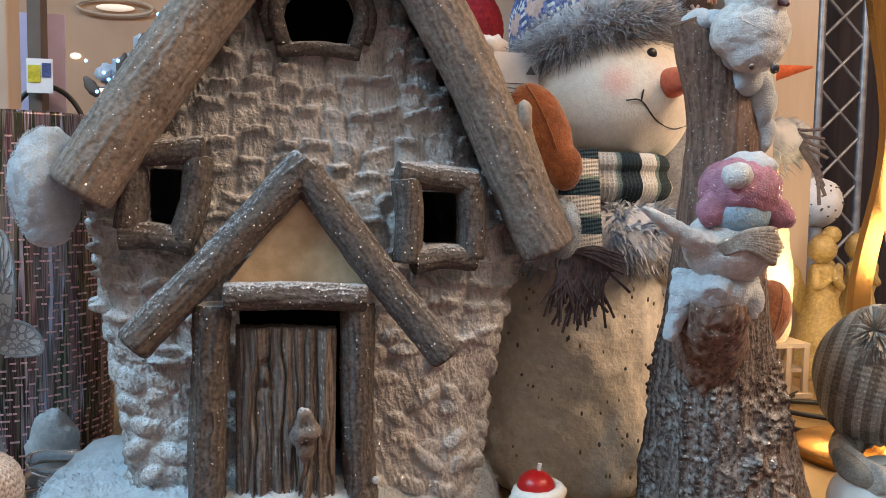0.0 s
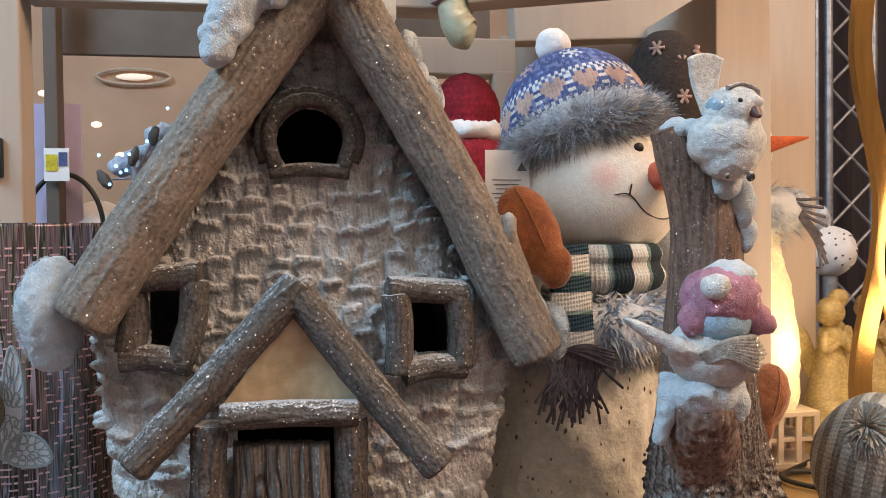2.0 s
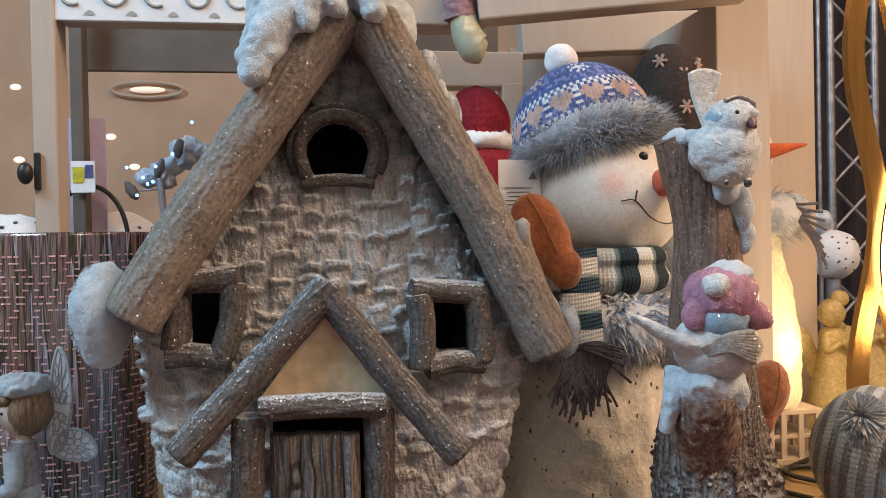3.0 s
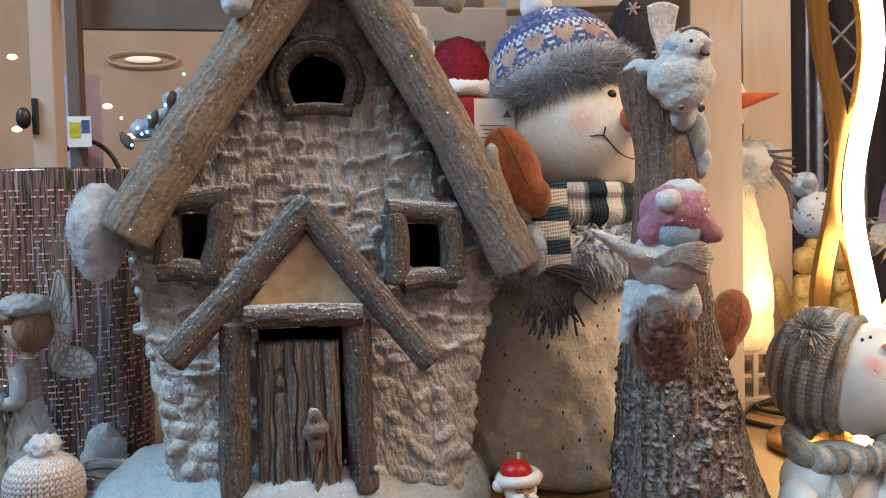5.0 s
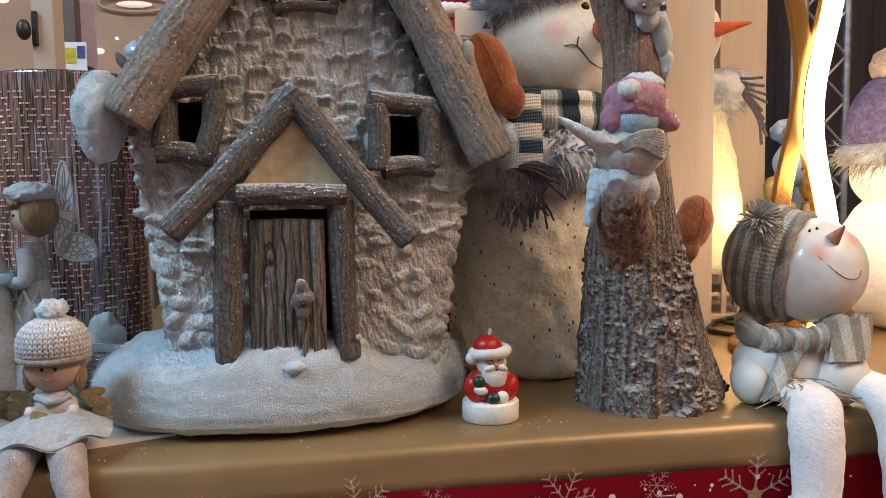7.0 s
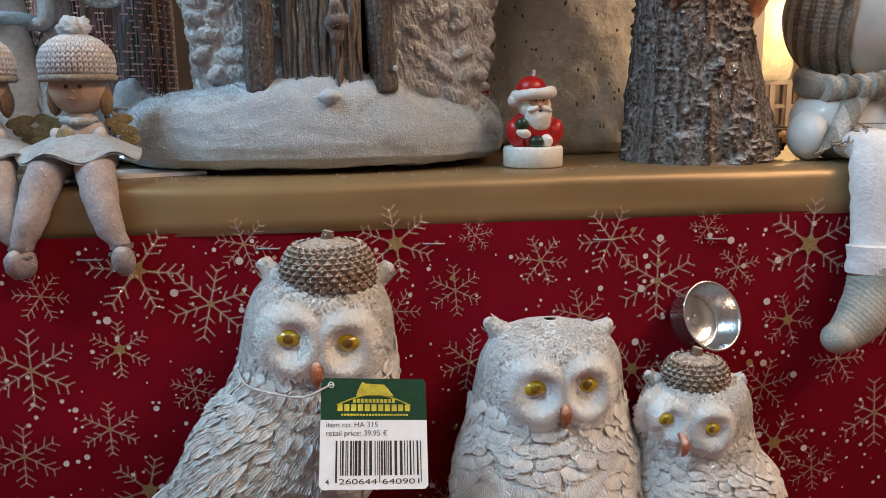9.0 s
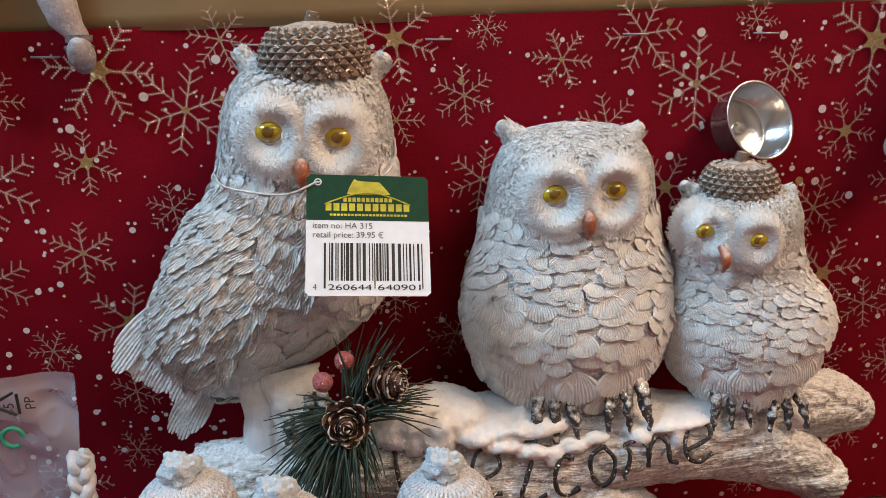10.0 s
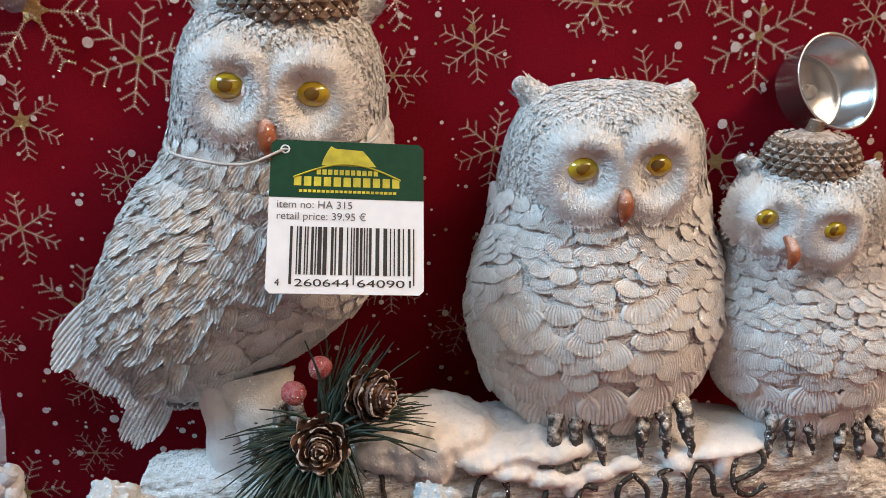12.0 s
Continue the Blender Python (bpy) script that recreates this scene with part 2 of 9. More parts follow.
PINK = mat("pink_glitter_hat", (0.52, 0.25, 0.36), (0.4, 0.17, 0.26), 0.55, bump=0.8, bscale=1200, glitter=0.09, gscale=1900, gcol=(0.9, 0.7, 0.8))
FLEECE = mat("cream_fleece", (0.8, 0.745, 0.66), (0.7, 0.645, 0.565), 0.95, scale=240, bump=1.0, bscale=330, sheen=0.4, wmix=0.2)
FELT = mat("white_felt", (0.84, 0.79, 0.71), (0.77, 0.71, 0.63), 0.95, bump=0.6, bscale=600, sheen=0.3, wmix=0.1)
BROWNFELT = mat("rust_brown_felt", (0.36, 0.11, 0.03), (0.26, 0.072, 0.02), 0.95, bump=0.7, bscale=700, sheen=0.3)
ORANGE = mat("orange_felt", (0.75, 0.17, 0.06), (0.6, 0.12, 0.05), 0.9, bump=0.6)
BLACK = mat("black_paint", (0.012, 0.012, 0.014), None, 0.4, bump=0)
GREYFUR = mat("grey_fur", (0.5, 0.52, 0.57), (0.32, 0.34, 0.39), 0.85, scale=500, sheen=0.2, bump=0.2, hairs=0.45)
BLUEKNIT = mat("blue_knit", (0.1, 0.14, 0.34), (0.06, 0.08, 0.22), 0.95, bump=0.8, bscale=600)
PEACHKNIT = mat("peach_knit", (0.62, 0.42, 0.36), (0.5, 0.33, 0.28), 0.95, bump=0.8)
WHITEKNIT = mat("white_knit", (0.78, 0.77, 0.76), (0.66, 0.66, 0.66), 0.95, bump=0.8, bscale=500)
PALEFUR = mat("pale_blue_white_fur", (0.74, 0.76, 0.82), (0.46, 0.54, 0.68), 0.95, scale=60, bump=0.6, sheen=0.2, hairs=0.35)
TASSEL = mat("dark_grey_yarn", (0.15, 0.13, 0.15), (0.08, 0.07, 0.085), 0.9, bump=0.5)
GOLDCLOTH = mat("gold_satin", (0.33, 0.215, 0.105), (0.295, 0.19, 0.09), 0.4, 0.35, scale=25, bump=0.06, bscale=2500, wide=8, wmix=0.2)
REDCLOTH = mat("red_cotton", (0.25, 0.003, 0.015), (0.2, 0.002, 0.011), 0.9, scale=1500, bump=0.35, bscale=2600, wide=15, wmix=0.25, spec=0.12)
FLAKE = mat("silver_gold_glitter_print", (0.74, 0.54, 0.45), (0.45, 0.26, 0.21), 0.45, 0.2, scale=2500, bump=0.5, bscale=2500, glitter=0.2, gscale=2200, gcol=(0.95, 0.85, 0.75), wmix=0.1)
GOLDPRINT = mat("gold_glitter_print", (0.5, 0.33, 0.14), (0.28, 0.16, 0.06), 0.4, 0.5, scale=2500, bump=0.5, glitter=0.15, gscale=1900, gcol=(0.95, 0.8, 0.5))
DOTWHITE = mat("pale_print", (0.82, 0.7, 0.7), None, 0.7, bump=0.1, scale=2000, wmix=0.1)
OWLGREY = mat("silver_glitter_plumage", (0.8, 0.805, 0.81), (0.67, 0.67, 0.67), 0.55, scale=420, bump=0.9, bscale=900, glitter=0.06, gscale=1500, wide=60, wmix=0.2, dry=(0.86, 0.86, 0.86), wash_shade=0.5, frost=0.7, fcol=(0.86, 0.88, 0.91), fscale=260, fcut=(0.72, 1.0), worm=(620, (0.4, 0.385, 0.37), 0.04), wcut=(0.33, 0.475), wcol=(0.5, 0.5, 0.51), flake=0.3)
OWLSHELL = mat("silver_edged_feathers", (0.83, 0.83, 0.825), (0.7, 0.7, 0.7), 0.6, scale=200, bump=0.7, bscale=1100, glitter=0.06, gscale=1500, wide=45, wmix=0.2, dry=(0.88, 0.88, 0.88), wash_shade=1.0, frost=0.6, fcol=(0.88, 0.89, 0.91), fscale=220, fcut=(0.65, 1.0), wcut=(0.33, 0.475), wcol=(0.5, 0.5, 0.51), flake=0.3)
OWLWHITE = mat("white_plumage", (0.88, 0.89, 0.89), (0.78, 0.775, 0.76), 0.65, scale=300, bump=0.5, bscale=1300, glitter=0.04, gscale=1500, wmix=0.1, dry=(0.9, 0.91, 0.92), wash_shade=0.8, wcut=(0.33, 0.475), wcol=(0.5, 0.5, 0.51), flake=0.15)
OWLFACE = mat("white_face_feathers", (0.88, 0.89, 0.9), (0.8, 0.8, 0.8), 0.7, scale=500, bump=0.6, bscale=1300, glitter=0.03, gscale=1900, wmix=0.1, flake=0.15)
WINGGREY = mat("washed_grey_wing", (0.76, 0.755, 0.74), (0.52, 0.5, 0.47), 0.6, scale=350, bump=0.8, glitter=0.06, gscale=1500, wmix=0.25, dry=(0.84, 0.84, 0.83), wash_shade=0.95, frost=0.6, fcol=(0.85, 0.86, 0.88), fscale=200, fcut=(0.7, 1.1), wcut=(0.33, 0.475), wcol=(0.5, 0.5, 0.51), flake=0.3)
EYEGLASS = mat("amber_glass_eye", (0.52, 0.37, 0.02), (0.36, 0.25, 0.012), 0.06, bump=0, coat=1.0, wmix=0.1)
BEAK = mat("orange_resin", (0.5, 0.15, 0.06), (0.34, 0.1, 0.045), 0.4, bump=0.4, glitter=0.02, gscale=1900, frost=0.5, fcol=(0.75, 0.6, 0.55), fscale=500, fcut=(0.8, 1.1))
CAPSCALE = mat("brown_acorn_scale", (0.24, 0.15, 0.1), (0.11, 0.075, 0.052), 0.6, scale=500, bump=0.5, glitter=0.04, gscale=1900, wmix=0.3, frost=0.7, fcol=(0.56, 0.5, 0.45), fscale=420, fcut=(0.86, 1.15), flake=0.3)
CONE = mat("brown_cone_scale", (0.3, 0.165, 0.115), (0.16, 0.082, 0.056), 0.6, scale=300, bump=0.4, glitter=0.01, gscale=1900)
CONETIP = mat("pale_frosted_tip", (0.7, 0.62, 0.56), (0.45, 0.34, 0.28), 0.8, scale=900, bump=0.6)
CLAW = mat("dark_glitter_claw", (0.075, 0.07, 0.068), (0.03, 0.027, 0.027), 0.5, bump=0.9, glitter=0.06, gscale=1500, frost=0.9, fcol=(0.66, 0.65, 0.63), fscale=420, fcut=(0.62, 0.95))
NEEDLE = mat("dark_green_needles", (0.03, 0.06, 0.042), (0.015, 0.032, 0.025), 0.6, bump=0, wmix=0.3)
LETTER = mat("black_glitter_paint", (0.03, 0.028, 0.028), (0.015, 0.014, 0.014), 0.5, bump=0.8, glitter=0.07, gscale=1500)
BERRY = mat("sugared_red_berry", (0.5, 0.035, 0.05), (0.6, 0.2, 0.2), 0.5, scale=700, bump=0.8, bscale=1500, glitter=0.12, gscale=2500)
LOGSNOW = mat("white_paste_snow", (0.82, 0.82, 0.83), (0.75, 0.75, 0.77), 0.5, bump=0.4, bscale=500, glitter=0.03, gscale=1900, sub=0.2, wmix=0.1, flake=0.15)
FRETGREY = mat("grey_shadowed_cutout", (0.48, 0.47, 0.47), (0.42, 0.41, 0.41), 0.7, bump=0.1)
LOGWHITE = mat("whitewashed_log", (0.64, 0.615, 0.58), (0.4, 0.375, 0.345), 0.7, scale=260, stretch=(0.35, 2, 2), bump=0.9, bscale=420, glitter=0.1, gscale=1500, wmix=0.3, dry=(0.86, 0.85, 0.84), wash_shade=0.9, frost=0.85, fcol=(0.88, 0.88, 0.9), fscale=200, fcut=(0.65, 1.05), deep=0.002, flake=0.35)
TIN = mat("aluminium_cup", (0.75, 0.76, 0.78), (0.66, 0.67, 0.69), 0.22, 0.95, bump=0.12, bscale=200, wmix=0.1)
PAPER = mat("white_card", (0.8, 0.82, 0.87), (0.77, 0.79, 0.84), 0.6, bump=0.05, wmix=0.06)
TAGGREEN = mat("dark_green_print", (0.006, 0.05, 0.024), (0.005, 0.042, 0.02), 0.6, bump=0.05, wmix=0.1, spec=0.2)
TAGYELLOW = mat("yellow_print", (0.72, 0.62, 0.03), None, 0.5, bump=0)
INK = mat("black_ink", (0.02, 0.02, 0.02), None, 0.6, bump=0)
GREYINK = mat("grey_ink", (0.14, 0.14, 0.15), None, 0.6, bump=0)
STRING = mat("white_string", (0.78, 0.78, 0.77), None, 0.8, bump=0.4, bscale=2500)
GLOSSWHITE = mat("glazed_white_ceramic", (0.8, 0.78, 0.75), (0.74, 0.72, 0.69), 0.42, scale=60, bump=0.08, bscale=200, coat=0.1, wmix=0.1)
SATINFUR = mat("white_plush", (0.86, 0.84, 0.86), (0.78, 0.76, 0.79), 0.95, bump=0.8, bscale=500, sheen=0.5, wmix=0.1)
GREYKNIT = mat("grey_melange_knit", (0.42, 0.39, 0.35), (0.24, 0.22, 0.19), 0.95, scale=500, bump=0.8, bscale=700)
SOCKKNIT = mat("pale_grey_knit", (0.5, 0.5, 0.46), (0.38, 0.38, 0.35), 0.95, scale=600, bump=0.6)
PALESKIN = mat("pale_painted_skin", (0.62, 0.47, 0.4), (0.56, 0.42, 0.35), 0.55, bump=0.1, wmix=0.1)
SKIN = mat("painted_resin_skin", (0.44, 0.31, 0.24), (0.39, 0.27, 0.205), 0.55, bump=0.1, wmix=0.1)
HAIR = mat("tan_resin_hair", (0.36, 0.23, 0.13), (0.22, 0.125, 0.065), 0.6, stretch=(3, 3, 0.4), bump=0.6)
RESINGREY = mat("frosted_grey_resin", (0.42, 0.385, 0.4), (0.27, 0.24, 0.25), 0.75, scale=350, bump=0.7, bscale=1000, glitter=0.02, gscale=1900, wmix=0.25, dry=(0.7, 0.71, 0.75), wash_shade=0.9, frost=0.6, fcut=(0.65, 1.05))
DOLLBOOT = mat("dark_mauve_boot_paint", (0.27, 0.235, 0.25), (0.18, 0.155, 0.165), 0.6, scale=500, bump=0.6, bscale=900, glitter=0.01, gscale=1900, wmix=0.25, dry=(0.42, 0.385, 0.4), wash_shade=0.5, flake=0.3)
DOLLGREY = mat("mauve_grey_resin", (0.47, 0.42, 0.43), (0.38, 0.335, 0.345), 0.75, scale=700, bump=0.6, bscale=900, glitter=0.003, gscale=1900, wmix=0.2, dry=(0.6, 0.56, 0.57), wash_shade=0.5, flake=0.3)
RESINWHITE = mat("frosted_white_resin", (0.42, 0.45, 0.48), (0.33, 0.36, 0.39), 0.65, bump=0.6, glitter=0.03, gscale=1900, sub=0.1, wmix=0.15)
GOLDLEAF = mat("worn_gold_leaf", (0.36, 0.29, 0.16), (0.24, 0.18, 0.08), 0.35, 0.7, bump=0.6, glitter=0.03, gscale=1900, gcol=(1, 0.95, 0.75))
GOLDGLIT = mat("gold_glitter_resin", (0.62, 0.47, 0.2), (0.42, 0.3, 0.1), 0.4, 0.5, bump=0.9, glitter=0.14, gcol=(1, 0.9, 0.6))
WAXRED = mat("red_wax", (0.5, 0.012, 0.014), (0.42, 0.008, 0.01), 0.35, bump=0.1, sub=0.1, wmix=0.1)
WAXWHITE = mat("white_wax", (0.8, 0.79, 0.76), (0.72, 0.7, 0.67), 0.45, bump=0.25, bscale=500, sub=0.25, wmix=0.1)
WAXGREEN = mat("dark_green_wax", (0.012, 0.05, 0.025), None, 0.35, bump=0.1)
WAXSKIN = mat("painted_wax_face", (0.72, 0.42, 0.27), None, 0.45, bump=0.05, sub=0.1)
CREAMWOOD = mat("cream_painted_wood", (0.51, 0.42, 0.355), (0.48, 0.395, 0.33), 0.55, scale=40, stretch=(3, 3, 0.3), bump=0.06, bscale=150, wide=6, wmix=0.1)
DARKPANEL = mat("dark_taupe_panel", (0.13, 0.105, 0.09), (0.1, 0.08, 0.07), 0.6, scale=20, bump=0.1, wide=5, wmix=0.2)
PEACH = mat("peach_wall_paint", (0.56, 0.39, 0.28), (0.5, 0.34, 0.24), 0.7, scale=8, bump=0.08, bscale=120, wide=2.5, wmix=0.2)
FLOORMAT = mat("grey_floor_tile", (0.3, 0.28, 0.26), (0.24, 0.22, 0.2), 0.5, scale=12, bump=0.1, bscale=90, wide=3, wmix=0.2)
NIGHT = mat("dark_curtain", (0.045, 0.035, 0.045), (0.025, 0.02, 0.028), 0.8, scale=14, stretch=(6, 6, 0.3), bump=0.2, bscale=50, wide=5, wmix=0.5)
STEEL = mat("dull_steel", (0.48, 0.48, 0.52), (0.36, 0.36, 0.4), 0.4, 0.6, scale=40, bump=0.1)
COPPER = mat("brushed_copper_gold", (0.62, 0.33, 0.1), (0.54, 0.28, 0.08), 0.26, 0.9, scale=90, stretch=(4, 4, 0.3), bump=0.08, wmix=0.15)
REDKNIT = mat("red_wool", (0.34, 0.012, 0.03), (0.22, 0.006, 0.018), 0.95, bump=0.9, bscale=400)
BROWNKNIT = mat("dark_brown_knit", (0.05, 0.032, 0.027), (0.028, 0.018, 0.015), 0.95, bump=0.8, bscale=400)
CABLE = mat("black_cable", (0.02, 0.02, 0.02), None, 0.45, bump=0)
WICKER = mat("beige_basket_liner", (0.6, 0.48, 0.36), (0.5, 0.39, 0.28), 0.7, bump=0.3)
ROPE = mat("white_braid", (0.76, 0.75, 0.77), (0.64, 0.63, 0.66), 0.85, bump=0.6)
LEDON = glow("lit_led_strip", (1.0, 0.83, 0.6), 9.0)
GLOWBODY = mat("lit_translucent_plush", (0.9, 0.75, 0.45), (0.8, 0.62, 0.35), 0.9, bump=0.8, bscale=300, emit=0.4, wmix=0.25)
BLUELED = glow("lit_blue_led", (0.15, 0.45, 1.0), 6.0)
OVALGLOW = glow("dim_lamp_diffuser", (1.0, 0.84, 0.72), 0.45)
SPOT = glow("lit_ceiling_spot", (1.0, 0.86, 0.7), 0.9)


def clear(name, tint, rough, ior=1.45, alpha=0.2):
    m = mat(name, tint, tint, rough, bump=0.15, bscale=120, wmix=0.0)
    m.node_tree.nodes["Principled BSDF"].inputs["Alpha"].default_value = alpha
    m.node_tree.nodes["Principled BSDF"].inputs["IOR"].default_value = ior
    return m


FILM = clear("clear_plastic_film", (0.76, 0.79, 0.92), 0.12, alpha=0.3)
LACE = clear("thin_lace_wing", (0.8, 0.83, 0.87), 0.5, alpha=0.85)
LILAC = mat("lilac_poster", (0.6, 0.5, 0.7), (0.55, 0.47, 0.66), 0.5, scale=10, bump=0.03, wmix=0.1)


def holographic():
    """Silvered glass with streaks of gold, violet and green, its reflections put into the colour, and rows of rosy
    dashes.
    """
    m = mat("holographic_glass", (0.6, 0.55, 0.55), (0.3, 0.26, 0.3), 0.24, 0.7, scale=60, stretch=(1, 1, 0.02), bump=0.1, wmix=0.2)
    nt = m.node_tree
    N, L = nt.nodes.new, nt.links.new
    b = nt.nodes["Principled BSDF"]
    tc, mp, no, rp = N("ShaderNodeTexCoord"), N("ShaderNodeMapping"), N("ShaderNodeTexNoise"), N("ShaderNodeValToRGB")
    L(tc.outputs["Object"], mp.inputs[0])
    mp.inputs["Scale"].default_value = (1, 1, 0.03)
    no.inputs["Scale"].default_value, no.inputs["Detail"].default_value = 170, 3
    L(mp.outputs[0], no.inputs["Vector"])
    e = rp.color_ramp.elements
    e[0].position, e[0].color = 0.3, (0.04, 0.02, 0.03, 1)
    e[1].position, e[1].color = 0.7, (0.55, 0.42, 0.25, 1)
    for p, c in ((0.37, (0.3, 0.18, 0.14, 1)), (0.41, (0.75, 0.7, 0.9, 1)), (0.43, (0.12, 0.07, 0.07, 1)), (0.47, (0.06, 0.09, 0.05, 1)), (0.5, (0.45, 0.36, 0.3, 1)), (0.53, (0.1, 0.05, 0.06, 1)), (0.57, (0.5, 0.3, 0.33, 1)), (0.61, (0.08, 0.1, 0.07, 1)), (0.65, (0.7, 0.62, 0.85, 1))):
        e.new(p).color = c
    L(no.outputs[0], rp.inputs[0])
    L(rp.outputs[0], b.inputs["Base Color"])
    return m


HOLO = holographic()
ROSY = mat("rosy_glitter_dash", (0.85, 0.5, 0.46), (0.75, 0.3, 0.3), 0.3, 0.3, bump=0.2, glitter=0.2)

# ---- mesh helpers: everything below is in centimetres, shelf top at height 0 ----


def vnoise(p, s=1.0, seed=0):
    """Smooth random values in -1..1 at the points p (.., 3), with features of size s."""
    q = np.asarray(p, float) / s + 100.0 + seed * 17.31
    i = np.floor(q).astype(np.int64)
    f = q - i
    f = f * f * (3 - 2 * f)

    def hsh(dx, dy, dz):
        n = (i[..., 0] + dx) * 374761393 + (i[..., 1] + dy) * 668265263 + (i[..., 2] + dz) * 2147483647 + seed * 974711
        n = (n ^ (n >> 13)) * 1274126177
        n = n ^ (n >> 16)
        return (n & 0xFFFF) / 32767.5 - 1

    out = 0
    for dx in (0, 1):
        for dy in (0, 1):
            for dz in (0, 1):
                w = (f[..., 0] if dx else 1 - f[..., 0]) * (f[..., 1] if dy else 1 - f[..., 1]) * (f[..., 2] if dz else 1 - f[..., 2])
                out = out + w * hsh(dx, dy, dz)
    return out


def fbm(p, s=1.0, seed=0, octaves=3):
    out, a = 0, 1.0
    for k in range(octaves):
        out = out + a * vnoise(p, s / 2 ** k, seed + k)
        a *= 0.5
    return out


def normals(P, cu=False, cv=False):
    def diff(A, ax, closed):
        if closed:
            return np.roll(A, -1, ax) - np.roll(A, 1, ax)
        return np.gradient(A, axis=ax)
    n = np.cross(diff(P, 0, cu), diff(P, 1, cv))
    return n / (np.linalg.norm(n, axis=-1, keepdims=True) + 1e-9)


class G:
    """Collects surfaces of several materials into one mesh."""

    def __init__(self):
        self.v, self.f, self.m, self.s, self.mats, self.n = [], [], [], [], [], 0

    def slot(self, m):
        if m not in self.mats:
            self.mats.append(m)
        return self.mats.index(m)

    def raw(self, verts, faces, m, smooth=True):
        k = self.slot(m)
        self.v.append(np.asarray(verts, float).reshape(-1, 3))
        n = self.n
        self.f += [tuple(int(i) + n for i in f) for f in faces]
        self.m += [k] * len(faces)
        self.s += [smooth] * len(faces)
        self.n += len(self.v[-1])
        return self

    def surf(self, P, m, cu=False, cv=False, keep=None, smooth=True, flip=False):
        a, b = P.shape[:2]
        I = np.arange(a * b).reshape(a, b)
        i0 = I if cu else I[:-1]
        i1 = np.roll(I, -1, 0) if cu else I[1:]

        def cols(X):
            return (X, np.roll(X, -1, 1)) if cv else (X[:, :-1], X[:, 1:])
        (p, q), (r, s) = cols(i0), cols(i1)
        F = np.stack([p, r, s, q], -1).reshape(-1, 4)
        if flip:
            F = F[:, ::-1]
        if keep is not None:
            c = P.reshape(-1, 3)[F].mean(1)
            F = F[keep(c)]
        return self.raw(P.reshape(-1, 3), F.tolist(), m, smooth)

    def ball(self, c, r, m, n=28, k=18, disp=None, rot=None):
        r = (r, r, r) if np.isscalar(r) else r
        th = np.linspace(0, math.pi, k)[None, :]
        ph = np.linspace(0, 2 * math.pi, n, endpoint=False)[:, None]
        U = np.stack([np.cos(ph) * np.sin(th), np.sin(ph) * np.sin(th), np.cos(th) + 0 * ph], -1)
        P = U * np.array(r)
        if disp is not None:
            P = P + U * disp(P + np.array(c))[..., None]
        if rot is not None:
            P = P @ np.array(Euler([radians(a) for a in rot]).to_matrix()).T
        return self.surf(P + np.array(c), m, cu=True, flip=True)

    def lathe(self, c, prof, m, n=40, disp=None, sx=1.0, sy=1.0, smooth=True):
        pr = np.array(prof, float)
        ph = np.linspace(0, 2 * math.pi, n, endpoint=False)[:, None]
        P = np.stack([np.cos(ph) * pr[:, 0] * sx, np.sin(ph) * pr[:, 0] * sy, pr[:, 1] + 0 * ph], -1) + np.array(c)
        if disp is not None:
            P = P + normals(P, True)* disp(P)[..., None]
        return self.surf(P, m, cu=True, smooth=smooth)

    def tube(self, path, radii, m, n=14, steps=None, disp=None, caps=True, squash=None):
        path = np.array(path, float)
        t = np.linspace(0, 1, len(path))
        radii = np.array([radii] * len(path) if np.isscalar(radii) else radii, float)
        steps = steps or len(path)
        u = np.linspace(0, 1, steps)
        C = np.stack([smoothline(t, path[:, k], u) for k in range(3)], -1)
        R = np.interp(u, t, radii)
        T = np.gradient(C, axis=0)
        T /= np.linalg.norm(T, axis=1, keepdims=True) + 1e-9
        ref = np.array([0, 0, 1.0]) if abs(T[0, 2]) < 0.9 else np.array([0, 1.0, 0])
        A = np.cross(T[0], ref)
        A /= np.linalg.norm(A)
        frames = []
        for k in range(steps):
            A = A - T[k] * (A @ T[k])
            A /= np.linalg.norm(A) + 1e-9
            frames.append((A, np.cross(T[k], A)))
        ph = np.linspace(0, 2 * math.pi, n, endpoint=False)
        sq = squash or (1, 1)
        U = np.stack([np.outer(np.cos(ph) * sq[0], a) + np.outer(np.sin(ph) * sq[1], b) for a, b in frames], 1)
        P = C[None] + U * R[None, :, None]
        if disp is not None:
            P = P + U * disp(P)[..., None]
        self.surf(P, m, cu=True, flip=True)
        if caps:
            for k, s in ((0, 1), (-1, -1)):
                base = self.n
                ring = P[:, k]
                mid = ring.mean(0) - T[k] * R[k] * 0.12 * s
                inner = mid + (ring - mid) * 0.55
                vs = np.vstack([ring, inner, mid[None]])
                F = []
                for i in range(n):
                    j = (i + 1) % n
                    q = [(i, j, n + j, n + i), (n + i, n + j, 2 * n)]
                    F += [f[::-1] if s < 0 else f for f in q]
                self.raw(vs, F, m)
        return self

    def box(self, c, size, m, bevel=0.0, rot=None, smooth=False):
        bm = bmesh.new()
        bmesh.ops.create_cube(bm, size=1)
        bmesh.ops.scale(bm, vec=size, verts=bm.verts)
        if bevel:
            bmesh.ops.bevel(bm, geom=bm.edges[:], offset=bevel, segments=2, affect="EDGES", profile=0.5)
        P = np.array([v.co[:] for v in bm.verts])
        F = [[v.index for v in f.verts] for f in bm.faces]
        bm.free()
        if rot is not None:
            P = P @ np.array(Euler([radians(a) for a in rot]).to_matrix()).T
        return self.raw(P + np.array(c), F, m, smooth)


